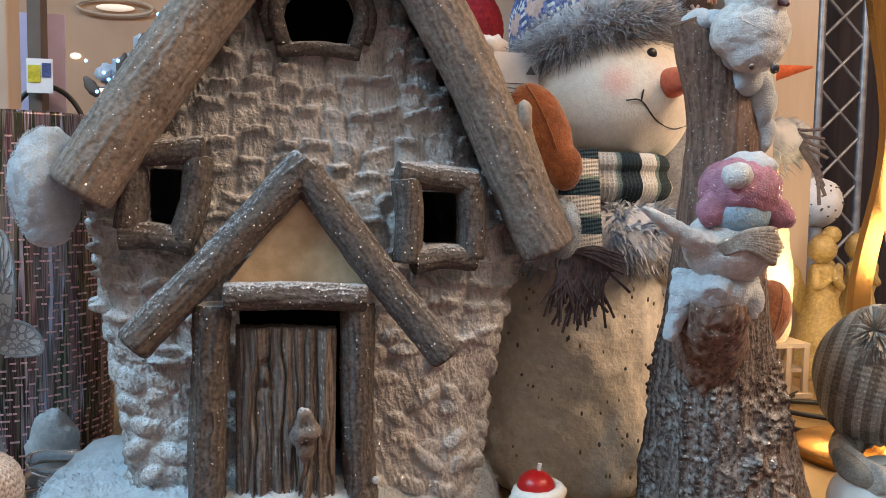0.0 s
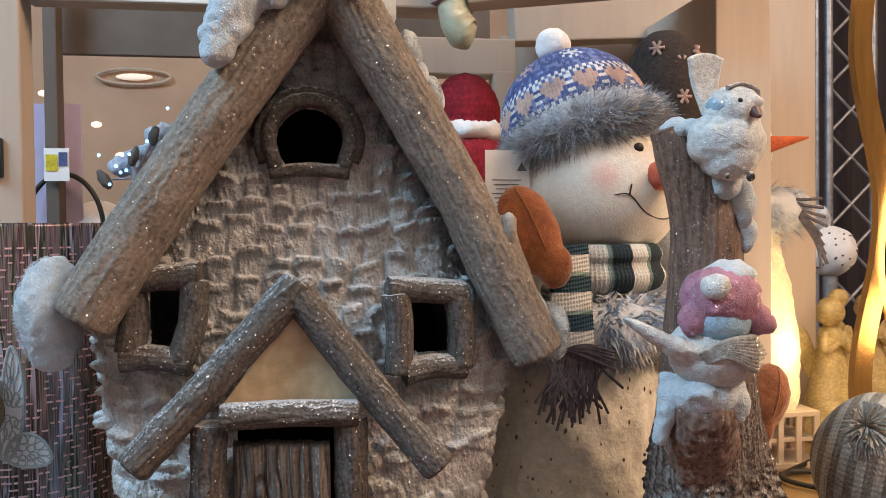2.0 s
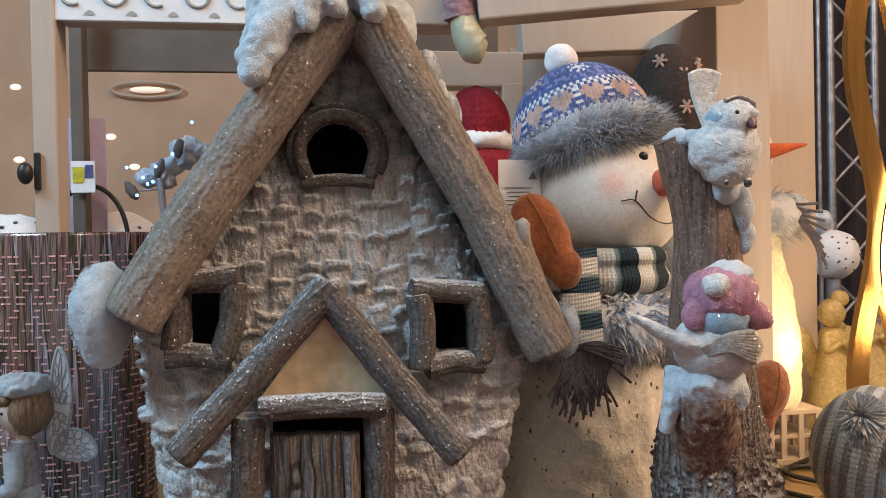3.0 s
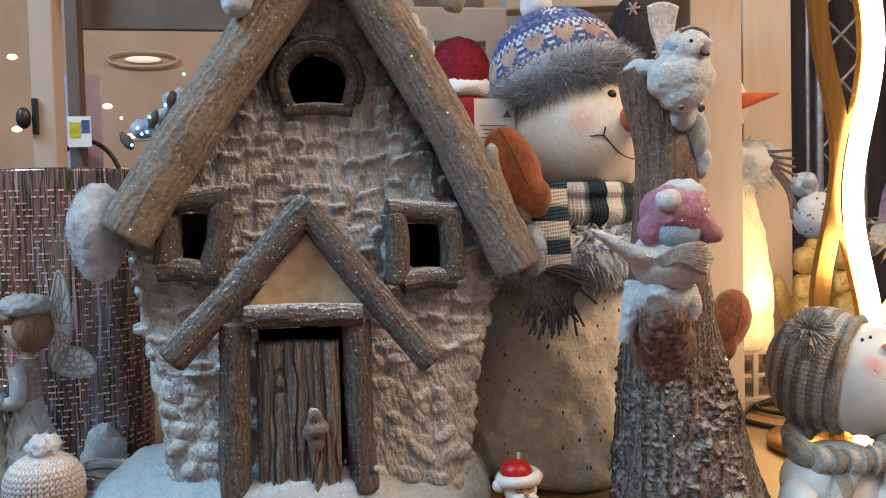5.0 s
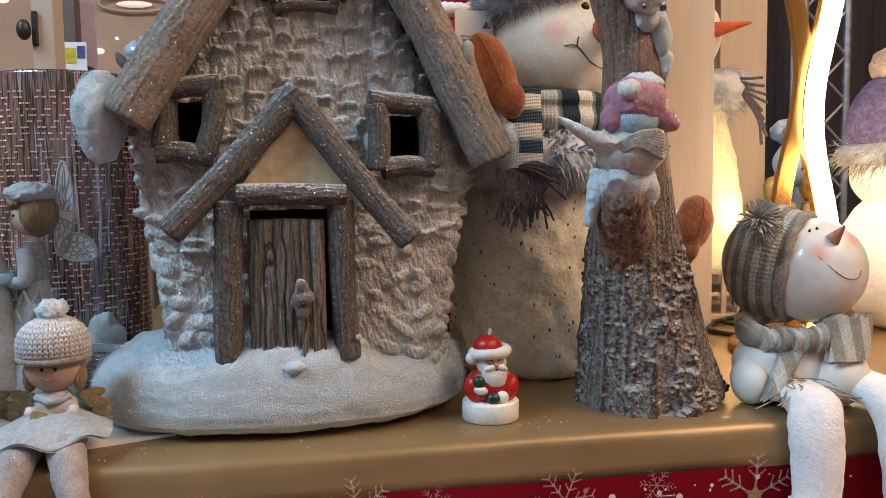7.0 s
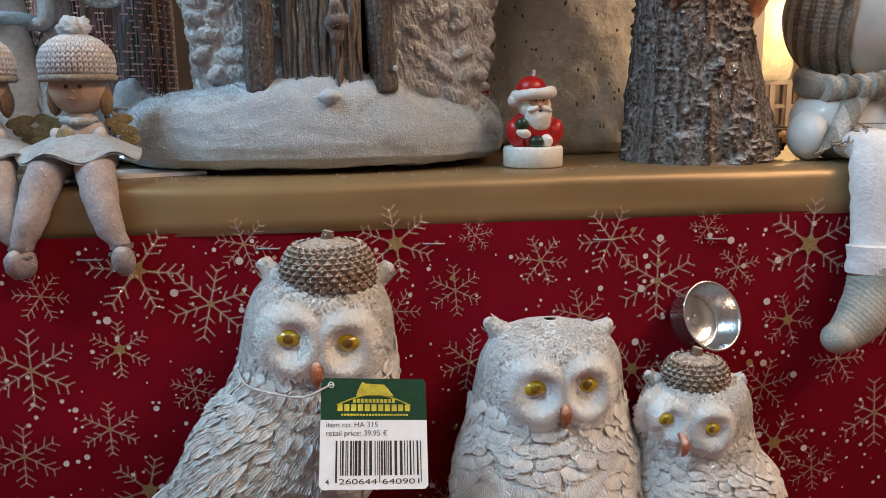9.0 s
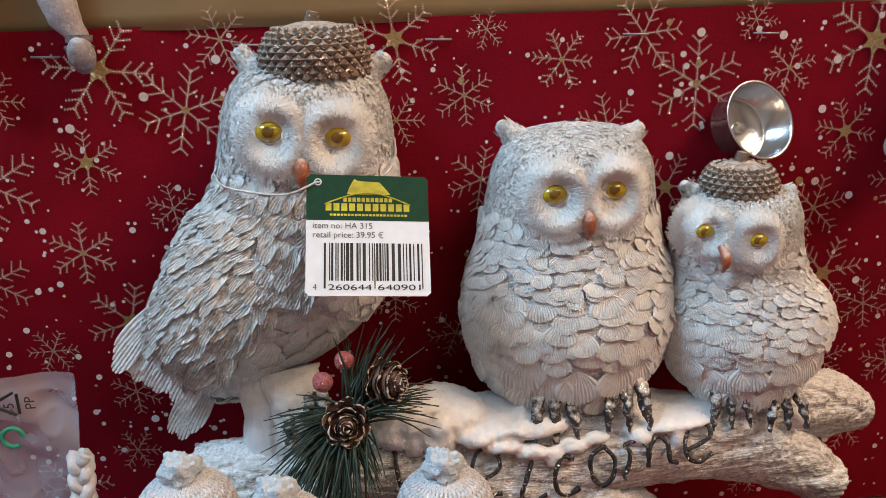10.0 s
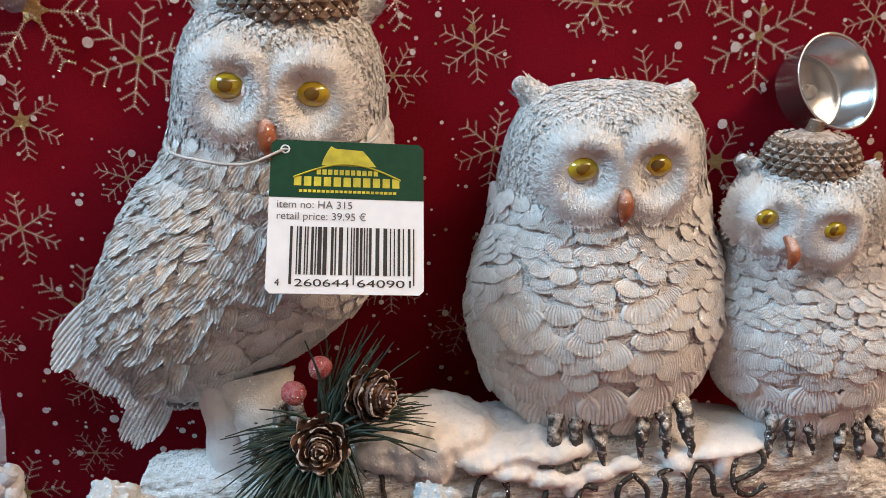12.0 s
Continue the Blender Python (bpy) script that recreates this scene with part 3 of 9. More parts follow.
def smoothline(t, y, u):
    """Catmull-Rom through the values y at the times t."""
    n = len(t)
    if n < 3:
        return np.interp(u, t, y)
    k = np.clip(np.searchsorted(t, u, side="right") - 1, 0, n - 2)
    d = np.gradient(y, t)
    h = t[k + 1] - t[k]
    s = (u - t[k]) / h
    return ((2 * s ** 3 - 3 * s ** 2 + 1) * y[k] + (s ** 3 - 2 * s ** 2 + s) * h * d[k]
            + (-2 * s ** 3 + 3 * s ** 2) * y[k + 1] + (s ** 3 - s ** 2) * h * d[k + 1])


ORG = {}


def thing(name, at, label, category, group="", kind=""):
    ob = tagged(new(name), label, category, group, kind)
    ob.matrix_basis = pose(at[0] / 100, at[1] / 100, 1 + at[2] / 100)
    ob.empty_display_size = 0.02
    ORG[ob.name] = np.array(at, float)
    return ob


def meshdata(name, g, org=(0, 0, 0)):
    me = bpy.data.meshes.new(name)
    V = (np.vstack(g.v) - np.array(org)) / 100
    me.from_pydata(V.tolist(), [], g.f)
    for m in g.mats:
        me.materials.append(m)
    me.polygons.foreach_set("material_index", g.m)
    me.polygons.foreach_set("use_smooth", g.s)
    me.update()
    return me


def part(name, g, parent, label=""):
    """Links g as one mesh under a thing or a part; the numbers of g are places in the whole scene."""
    org = ORG[parent.name]
    ob = tagged(new(name, meshdata(name, g, org)), label)
    ob.parent = parent
    ORG[ob.name] = org
    return ob


def piece(name, data, parent, m):
    """One of many alike pieces on shared mesh data, at the pose m in its parent."""
    ob = new(name, data)
    ob.parent = parent
    ob.matrix_basis = m
    return ob


def single(name, g, at, label, category, group="", kind=""):
    ob = tagged(new(name, meshdata(name, g, at)), label, category, group, kind)
    ob.matrix_basis = pose(at[0] / 100, at[1] / 100, 1 + at[2] / 100)
    ORG[ob.name] = np.array(at, float)
    return ob


def knit(c, cols, rows, amp):
    """Relief of knitted stitches round an upright axis through c."""
    def d(P):
        a = np.arctan2(P[..., 1] - c[1], P[..., 0] - c[0]) / (2 * math.pi) * cols
        v = (P[..., 2] - c[2]) * rows
        f = np.abs(a - np.floor(a) - 0.5) * 2
        return amp * (np.abs(np.sin((v + f * 0.5) * math.pi)) * 0.6 - np.exp(-((1 - f) / 0.16) ** 2))
    return d


def lump(s, a, seed=0):
    return lambda P: a * fbm(P, s, seed)


def fuse(g, m, voxel=0.14, smooth=2, disp=None):
    """Melts overlapping surfaces into one skin, then roughens it."""
    ob = bpy.data.objects.new("clay", meshdata("clay", g))
    scene.collection.objects.link(ob)
    r = ob.modifiers.new("melt", "REMESH")
    r.mode, r.voxel_size = "VOXEL", voxel / 100
    if smooth:
        ob.modifiers.new("soften", "SMOOTH").iterations = smooth
    dg = bpy.context.evaluated_depsgraph_get()
    me = bpy.data.meshes.new_from_object(ob.evaluated_get(dg))
    V = np.empty(len(me.vertices) * 3)
    me.vertices.foreach_get("co", V)
    V = V.reshape(-1, 3) * 100
    if disp is not None:
        Nn = np.empty(len(me.vertices) * 3)
        me.vertices.foreach_get("normal", Nn)
        V = V + Nn.reshape(-1, 3) * disp(V)[:, None]
    F = [tuple(q.vertices) for q in me.polygons]
    old = ob.data
    bpy.data.objects.remove(ob)
    bpy.data.meshes.remove(old)
    bpy.data.meshes.remove(me)
    return G().raw(V, F, m)


def tilt_about(ob, c, rot):
    """Leans a part about the point c (centimetres in the scene)."""
    t = Matrix.Translation(Vector((np.array(c, float) - ORG[ob.name]) / 100))
    ob.matrix_basis = t @ pose(0, 0, 0, *rot) @ t.inverted()
    return ob


rng = np.random.default_rng(7)

# ---- structure ----


def slab(name, c, size, m, label, bevel=0.0, kind="structure", category=""):
    g = G().box(c, size, m, bevel)
    return single(name, g, c, label, category or name.split("_")[0], kind=kind)


slab("floor", (20, 40, -102), (500, 500, 4), FLOORMAT, "grey tiled shop floor")
slab("ceiling", (20, 40, 178), (500, 500, 4), mat("ceiling_white", (0.7, 0.66, 0.62), None, 0.8, scale=8, bump=0.05), "plain white shop ceiling")
slab("wall_back", (20, 186, 38), (500, 6, 276), PEACH, "peach painted wall behind the display")
slab("wall_left", (-200, 40, 38), (6, 480, 276), PEACH, "peach painted shop wall")
slab("wall_right", (240, 40, 38), (6, 480, 276), PEACH, "peach painted shop wall")
slab("wall_front", (20, -190, 38), (500, 6, 276), mat("pale_wall_paint", (0.6, 0.56, 0.52), None, 0.7, scale=8, bump=0.05), "pale painted shop wall")


def display_shelf():
    """The upper board with its gold satin cover, turned down over a rounded front edge."""
    s = np.linspace(0, 1, 150)
    prof = [(62, 0.0), (40, 0.0), (20, 0.0), (8, 0.0), (3, 0.0), (0.8, 0.0), (0.2, -0.04), (-0.25, -0.16), (-0.52, -0.4), (-0.62, -0.75), (-0.66, -1.4), (-0.72, -2.1), (-0.8, -2.85), (-0.3, -3.2), (2, -3.3), (62, -3.3)]
    P = np.zeros((150, len(prof), 3))
    P[..., 0] = (-70 + s * 165)[:, None]
    P[..., 1], P[..., 2] = [p[0] for p in prof], [p[1] for p in prof]
    front = np.array([0, 0, 0, 0, 0, 0, 0, 0, .3, .6, 1, 1, 1, .6, 0, 0])
    P[..., 1] -= front * (0.22 * vnoise(P, 7, 3) + 0.12 * vnoise(P, 2.6, 5))
    g = G().surf(P, GOLDCLOTH)
    return single("shelf", g, (10, 0, 0), "display shelf covered in gold satin cloth", "shelf", kind="structure")


display_shelf()


def cloth_y(x, z):
    p = np.stack([np.asarray(x, float), 0 * np.asarray(x, float), np.asarray(z, float) * 0.35], -1)
    return -0.95 - 0.35 * vnoise(p, 9, 11) + np.clip((-14 - np.asarray(z)) / 12, 0, 1) * 1.6


def red_cloth():
    x, z = np.linspace(-70, 95, 200), np.linspace(-2.7, -34, 60)
    X, Z = np.meshgrid(x, z, indexing="ij")
    top = np.exp(-((Z + 4.1) / 0.7) ** 2)
    Y = cloth_y(X, Z) - 0.1 * top * vnoise(np.stack([X, Y0(X), Z], -1), 4, 2)
    g = G().surf(np.stack([X, Y, Z], -1), REDCLOTH)
    X2, D = np.meshgrid(x, np.linspace(0, 1, 30), indexing="ij")
    Y2 = cloth_y(X2, X2 * 0 - 34) - D * 60
    Z2 = -34 + 2.2 * np.exp(-((D * 60) / 3) ** 2) * 0 - 0.3 * vnoise(np.stack([X2, Y2, 0 * X2], -1), 8, 4)
    g.surf(np.stack([X2, Y2, Z2], -1), REDCLOTH)
    return single("red_cloth", g, (10, -1, -34), "red cotton cloth printed with glitter snowflakes", "cloth", kind="structure")


def Y0(X):
    return X * 0


CLOTH = red_cloth()
slab("lower_table", (10, -30, -37), (165, 62, 4.5), CREAMWOOD, "low table under the red cloth", category="table")
slab("shelf_panel", (10, 30, -52), (165, 50, 95), DARKPANEL, "closed base under the display shelf", category="panel")


def barbs(g, a, r, m, w, teeth, start=0.25, width=0.06):
    """One arm of a printed snowflake, in the x-z plane, at the angle a."""
    d, n = np.array([math.cos(a), 0, math.sin(a)]), np.array([-math.sin(a), 0, math.cos(a)])

    def strip(p, q, wide):
        e = q - p
        le = np.linalg.norm(e) + 1e-9
        f = e / le
        s = np.array([-e[2], 0, e[0]]) / le
        # a thin spine crossed by short slanting dabs of glitter
        g.raw([p - s * wide * 0.22, q - s * wide * 0.15, q + s * wide * 0.15, p + s * wide * 0.22], [(0, 1, 2, 3)], m, False)
        cnt = max(int(le / 0.055), 2)
        for j in range(cnt):
            c = p + e * (j + 0.5) / cnt
            for sd in (-1, 1):
                o = c + (s * sd * 0.85 + f * 0.5) * wide * 0.95
                g.raw([c - f * 0.008, c + f * 0.008, o + f * 0.006, o - f * 0.006], [(0, 1, 2, 3)], m, False)
    strip(d * 0.05, d * r, width)
    for k in range(teeth):
        t = start + (0.95 - start) * k / max(teeth - 1, 1)
        ln = w * (1 - 0.45 * abs(t - 0.62) / 0.4)
        for s in (-1, 1):
            strip(d * r * t, d * r * min(t + ln * 0.62, 1.12) + n * r * ln * 0.75 * s, width * 0.85)


def flake_mesh(kind):
    g = G()
    for k in range(6):
        a = k * math.pi / 3 + math.pi / 6
        if kind == "fern":
            barbs(g, a, 1, FLAKE, 0.4, 3, 0.36, 0.05)
        elif kind == "star":
            barbs(g, a, 1, FLAKE, 0.36, 3, 0.48, 0.05)
        else:
            barbs(g, a, 1, FLAKE, 0.36, 3, 0.4, 0.06)
    if kind == "star":
        v = [(0, 0, 0)]
        for k in range(12):
            r = 0.3 if k % 2 else 0.17
            v.append((r * math.cos(k * math.pi / 6), -0.004, r * math.sin(k * math.pi / 6)))
        g.raw(v, [(0, 1 + k, 1 + (k + 1) % 12) for k in range(12)], GOLDPRINT, False)
    else:
        v = [(0, 0, 0)] + [(0.09 * math.cos(k * math.pi / 4), -0.004, 0.09 * math.sin(k * math.pi / 4)) for k in range(8)]
        g.raw(v, [(0, 1 + k, 1 + (k + 1) % 8) for k in range(8)], GOLDPRINT, False)
    return meshdata("snowflake", g)


# printed snowflakes on the cloth: across, height, size
FERN = [(-16.5, -9.9, 2.1), (-15.6, -5.8, 1.3), (-6.8, -6.7, 2.0), (-8.0, -11.6, 1.2), (-15.3, -19.1, 1.2), (-17.4, -14.9, 1.8), (-4.8, -3.4, 1.4),
        (8.2, -3.4, 0.9), (7.0, -6.6, 1.4), (3.5, -7.7, 1.3), (7.8, -11.0, 1.6), (14.4, -8.4, 1.5), (16.2, -3.9, 1.8), (19.1, -6.5, 2.2), (22.1, -3.4, 1.0),
        (26.3, -13.6, 1.7), (30.6, -19.9, 1.5), (31.4, -12.2, 1.6), (28.5, -23.6, 1.5), (32.9, -24.0, 1.5), (6.3, -19.9, 1.4)]
FERN2 = [(-11.5, -22.0, 1.3), (-12.1, -25.9, 1.2), (-20.6, -10.9, 1.5), (-21.4, -17.0, 1.4), (30.9, -28.6, 1.4), (3.0, -17.5, 1.3), (24.5, -31.3, 1.3), (36.0, -10.3, 2.3),
         (34.4, -16.1, 2.2), (-3, -20, 1.3), (1, -27, 1.4), (12, -24, 1.5), (15, -30, 1.4), (40, -6, 2), (43, -14, 1.8), (-26, -6, 2), (-27, -14, 1.8)]
STAR = [(-11.8, -9.0, 1.5), (-10.6, -4.6, 2.3), (-11.0, -17.7, 2.1), (3.6, -3.7, 2.0), (17.7, -11.9, 1.7), (28.8, -4.7, 2.6), (27.7, -9.4, 1.6), (27.6, -17.7, 2.1), (0.5, -13, 1.9), (-23, -8, 2), (39, -20, 2.2), (8, -28, 2), (-16, -28, 2)]
SMALL = [(-12.7, -13.6, 1.5), (12.0, -5.0, 1.4), (24.1, -5.9, 1.3), (-2.0, -9.5, 1.4), (12, -15, 1.4), (22, -19, 1.4), (33, -6.6, 1.3), (-20, -4.6, 1.3)]
for kind, rows in (("fern", FERN + FERN2), ("star", STAR), ("small", SMALL)):
    data = flake_mesh(kind)
    for k, (x, z, r) in enumerate(rows):
        if z > -2.9 - r:
            z = min(z, -3.0)
        y = float(cloth_y(x, z)) - 0.16
        slope = math.degrees(math.atan2(float(cloth_y(x, z + 1)) - float(cloth_y(x, z - 1)), 2))
        sway = math.degrees(math.atan2(float(cloth_y(x + 1, z)) - float(cloth_y(x - 1, z)), 2))
        m = pose((x - 10) / 100, (y + 1) / 100, (z + 34) / 100, -slope, (k * 37) % 60, sway) @ Matrix.Scale(r, 4)
        piece("snowflake", data, CLOTH, m)


def print_dots():
    g = G()
    for k in range(1700):
        x, z = rng.uniform(-40, 55), rng.uniform(-33, -3.1)
        r = rng.choice([0.06, 0.09, 0.13, 0.17, 0.23], p=[.36, .3, .2, .1, .04])
        y = float(cloth_y(x, z)) - 0.2
        a = np.arange(8) * math.pi / 4
        v = np.stack([x + r * np.cos(a), 0 * a + y, z + r * np.sin(a)], -1)
        g.raw(v, [tuple(range(8))], GOLDPRINT if rng.random() < 0.1 else DOTWHITE, False)
    ob = part("printed_dots", g, CLOTH, "small pale dots printed on the cloth")
    ob["kind"] = "stuff"


print_dots()


def staples():
    g = G().tube([(-0.62, 0.15, 0), (-0.6, -0.06, 0), (0.6, -0.06, 0), (0.62, 0.15, 0)], 0.05, STEEL, 6)
    data = meshdata("staple", g)
    for x, z in ((-12.9, -3.9), (5.8, -3.8), (15.8, -3.9), (22.7, -4.1), (-3.5, -3.7), (34.5, -4.2)):
        piece("staple", data, CLOTH, pose((x - 10) / 100, (float(cloth_y(x, z)) - 0.16 + 1) / 100, (z + 34) / 100, 0, 2, 0))


staples()

# ---- the cabinet frame behind the display ----


def cabinet():
    o = thing("display_cabinet", (10, 30, 0), "cream painted wooden cabinet frame with a fretwork rail", "cabinet")
    part("post", G().box((39.6, 31.8, 40), (5.3, 3.6, 80), CREAMWOOD, 0.15), o)
    part("post", G().box((-21.3, 31.5, 40), (1.9, 3, 80), CREAMWOOD, 0.15), o)
    part("post", G().box((-26.7, 60, 40), (1.4, 2.5, 80), DARKPANEL, 0.1), o)
    part("post", G().box((22.6, 51, 20), (2.3, 2.4, 42), CREAMWOOD, 0.15), o)
    part("post", G().box((56, 50, 30), (6.4, 3, 60), CREAMWOOD, 0.15), o)
    part("rail", G().box((-2.5, 32.2, 45.4), (36, 3.6, 6.4), CREAMWOOD, 0.2), o)
    part("rail", G().box((26.0, 28.0, 46.2), (23.5, 3.0, 6.4), CREAMWOOD, 0.2, rot=(0, -4, -9)), o)
    part("rail", G().box((14.5, 51.5, 42.6), (19.0, 3.0, 4.0), CREAMWOOD, 0.2), o)
    part("rail", G().box((40, 52, 47.5), (32, 3, 4.5), CREAMWOOD, 0.2, rot=(0, -3, 0)), o)
    part("back_board", G().box((38.4, 57, 40.5), (29, 1.2, 12), CREAMWOOD, 0.1), o)
    # board added above the rails, sized to shade what lies behind it
    part("top_board", G().box((25.5, 34, 50.6), (30, 11, 1.6), CREAMWOOD, 0.15), o)
    part("side_rail", G().box((41, 44, 44), (3, 22, 5), CREAMWOOD, 0.2), o)
    part("back_panel", G().box((-2, 63, 52), (52, 1, 15), DARKPANEL, 0.1), o)
    # the fretwork board: a backing strip with rings and small crowns standing on it
    g = G().box((-7.6, 30.4, 44.2), (26.6, 0.5, 4.6), PAPER, 0.08)
    fret = part("fretwork", g, o, "white cut-out fretwork board")
    # scrolls and crowns: the grey colour stands for shade in the cut-outs
    ring = meshdata("ring", G().tube([(math.cos(a) * 0.95, 0, math.sin(a) * 0.95) for a in np.linspace(0, 5.2, 14)], 0.16, FRETGREY, 6))
    crown = meshdata("crown", G().raw([(-0.5, 0, 0), (0.5, 0, 0), (0.25, 0, 0.28), (0, 0, 0.42), (-0.25, 0, 0.28)], [(0, 1, 2, 3, 4)], FRETGREY, False))
    for k in range(8):
        x = -19 + k * 3.3
        piece("scroll", ring, fret, pose((x - 10) / 100, 0.0011, 0.441, 0, 180 * (k % 2), 0))
        piece("cutout", crown, fret, pose((x + 1.3 - 10) / 100, 0.0009, 0.4235))
    return o


cabinet()

# ---- the ceramic winter house ----


def xl(z):
    return np.where(z < 19, np.interp(z, [0, 5, 12, 19], [-7.4, -8.0, -9.0, -9.8]), np.interp(z, [19, 36], [-9.8, 2.1]))


def xr(z):
    return np.where(z < 17, np.interp(z, [0, 5, 12, 17], [9.4, 10.2, 11.4, 12.3]), np.interp(z, [17, 36], [12.3, 2.5]))


def yfront(z):
    return np.interp(z, [0, 5, 12, 20, 36], [4.6, 4.7, 5.2, 5.9, 8.0])


def stamps():
    """Places and sizes of the moulded shingles (upper wall) and stones (lower wall)."""
    R = np.random.default_rng(77)
    out = []
    for k in range(19):
        z0 = 9.6 + 1.42 * k
        u = -17 + R.uniform(0, 1.2)
        while u < 19:
            w = R.uniform(1.05, 1.65)
            out.append(("shingle", u + w / 2, z0 + R.normal(0, 0.24) + 0.25 * math.sin(u * 0.7 + k), w / 2, R.uniform(0.75, 1.2), R.normal(0, 0.16), R.random()))
            u += w + R.uniform(0.06, 0.26)
    for k in range(11):
        u = -17 + R.uniform(0, 1.5)
        while u < 19:
            w = R.uniform(1.1, 2.0)
            if R.random() < 0.82:
                out.append(("stone", u + w / 2, 2.6 + 1.12 * k + R.normal(0, 0.22), w / 2 * R.uniform(0.72, 0.95), R.uniform(0.36, 0.56), R.normal(0, 0.3), R.random()))
            u += w
    return out


def shingle_relief(S, Z):
    """Height of the moulded shingles (above) and stones (below) on the wall."""
    q3 = np.stack([S, Z * 0, Z], -1)
    S = S + 0.13 * vnoise(q3, 0.9, 21) + 0.05 * vnoise(q3, 0.35, 22)
    Z = Z + 0.13 * vnoise(q3, 0.8, 23) + 0.05 * vnoise(q3, 0.35, 24)
    H = np.zeros(S.shape)
    cut = 12.2 + 1.3 * vnoise(q3, 4, 3)
    up, low = Z > cut, Z <= cut + 0.5
    for kind, u, z, hw, hh, tip, r in stamps():
        box = (np.abs(S - u) < 1.5) & (Z > z - 2.3) & (Z < z + 1.0) & (up if kind == "shingle" else low)
        if not box.any():
            continue
        ds, dz = S[box] - u, Z[box] - z - tip * (S[box] - u)
        if kind == "shingle":
            e = np.clip(1 - (np.abs(ds) / hw) ** 4, 0, 1)
            slab = (0.24 + 0.14 * r + 0.06 * dz) * e ** 0.5 * np.clip((0.15 - dz) / 0.15, 0, 1) * (dz > -2)
            # a drooping crown along the top of each shingle
            crown = dz + (0.3 * ((r * 7.3) % 1) - 0.05) * (ds / hw) ** 2
            cap = np.clip(1 - (ds / (0.98 * hw)) ** 4, 0, 1) ** 0.5 * np.exp(-(np.where(crown > 0, crown / 0.16, crown / 0.28)) ** 4) * (0.2 + 0.38 * ((r * 13.7) % 1))
            h = np.maximum(slab, cap + 0.24 * e * (cap > 0.03))
        else:
            h = np.clip(1 - (np.abs(ds) / hw) ** 2.4 - (np.abs(dz) / hh) ** 2.4, 0, 1) ** 0.55 * (0.18 + 0.32 * r)
        H[box] = np.maximum(H[box], h)
    return H


def house_body():
    g = G()
    for front in (True, False):
        nz, ns = (470, 500) if front else (60, 60)
        z = np.linspace(2.5, 35.6, nz)[None, :]
        k = np.linspace(-1, 1, ns)[:, None]
        # front: an evenly stepped face with rounded corners that run on into the sides
        L, R = xl(z), xr(z)
        cx, a = (L + R) / 2, (R - L) / 2
        yf = yfront(z)
        cy, b = (yf + 20) / 2, (20 - yf) / 2
        ang = k * math.pi / 2 * 1.0
        q = np.sign(ang) * np.abs(np.sin(ang)) ** (1.0 if front else 0.5)
        X = cx + a * q
        dep = (1 - np.abs(q) ** 5.5) ** (1 / 5.5)
        Yv = cy - b * dep if front else cy + b * dep
        P = np.stack([X + 0 * z, Yv, z + 0 * k], -1)
        if front:
            n = -normals(P)
            if n[ns // 2, nz // 3, 1] > 0:
                n = -n
            S = np.where(np.abs(q) > 0.93, X + np.sign(q) * (Yv - yf), X)
            Zv = P[..., 2]
            drag = np.stack([S + 0.25 * Zv, 0 * S, 0.22 * Zv], -1)
            h = 1.05 * shingle_relief(S, Zv) + 0.2 * fbm(P, 1.5, 2) + 0.06 * (1 - np.abs(fbm(drag, 0.3, 8)) * 1.6) + 0.035 * (1 - np.abs(fbm(np.stack([S, 0 * S, 0.2 * Zv], -1), 0.3, 18)) * 1.8) + 0.05 * fbm(P, 0.2, 6)
            P = P + n * h[..., None]

        def keep(c):
            x, y, zz = c[:, 0], c[:, 1], c[:, 2]
            w1 = (x > -6.6) & (x < -4.5) & (zz > 18.0) & (zz < 20.8)
            w2 = (x > 6.2) & (x < 8.5) & (zz > 17.3) & (zz < 19.9)
            w3 = ((x - 1.5) / 1.75) ** 2 + ((zz - 28.4) / 1.75) ** 2 < 1
            d = (x > -2.4) & (x < 3.1) & (zz > 4) & (zz < 14)
            return ~((y < 11) & (w1 | w2 | w3 | d))
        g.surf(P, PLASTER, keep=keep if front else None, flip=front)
    return g


def fur(g, c, r, m, count, length, seed, zmin=-1.0, zmax=1.0, droop=0.5, wide=0.06, spread=0.35, front=True):
    """Tufts of hair on an ellipsoid: thin tapered blades, bent down."""
    R = np.random.default_rng(seed)
    r = np.array(r if not np.isscalar(r) else (r, r, r), float)
    V, F = [], []
    for k in range(count):
        z = R.uniform(zmin, zmax)
        a = R.uniform(0, 2 * math.pi) if not front else R.uniform(math.pi * 0.85, math.pi * 2.15)
        s = math.sqrt(max(1 - z * z, 0))
        n = np.array([s * math.cos(a), s * math.sin(a), z])
        p = np.array(c) + n * r
        d = n + R.normal(0, spread, 3)
        d[2] -= droop
        d /= np.linalg.norm(d)
        side = np.cross(d, n + R.normal(0, 0.3, 3))
        side /= np.linalg.norm(side) + 1e-9
        l = length * R.uniform(0.6, 1.2)
        q = p + d * l * 0.55
        t = p + d * l + np.array([0, 0, -droop * 0.35 * l])
        w = side * wide
        i = len(V)
        V += [p - w, p + w, q + w * 0.7, q - w * 0.7, t]
        F += [(i, i + 1, i + 2, i + 3), (i + 3, i + 2, i + 4)]
    return g.raw(V, F, m)


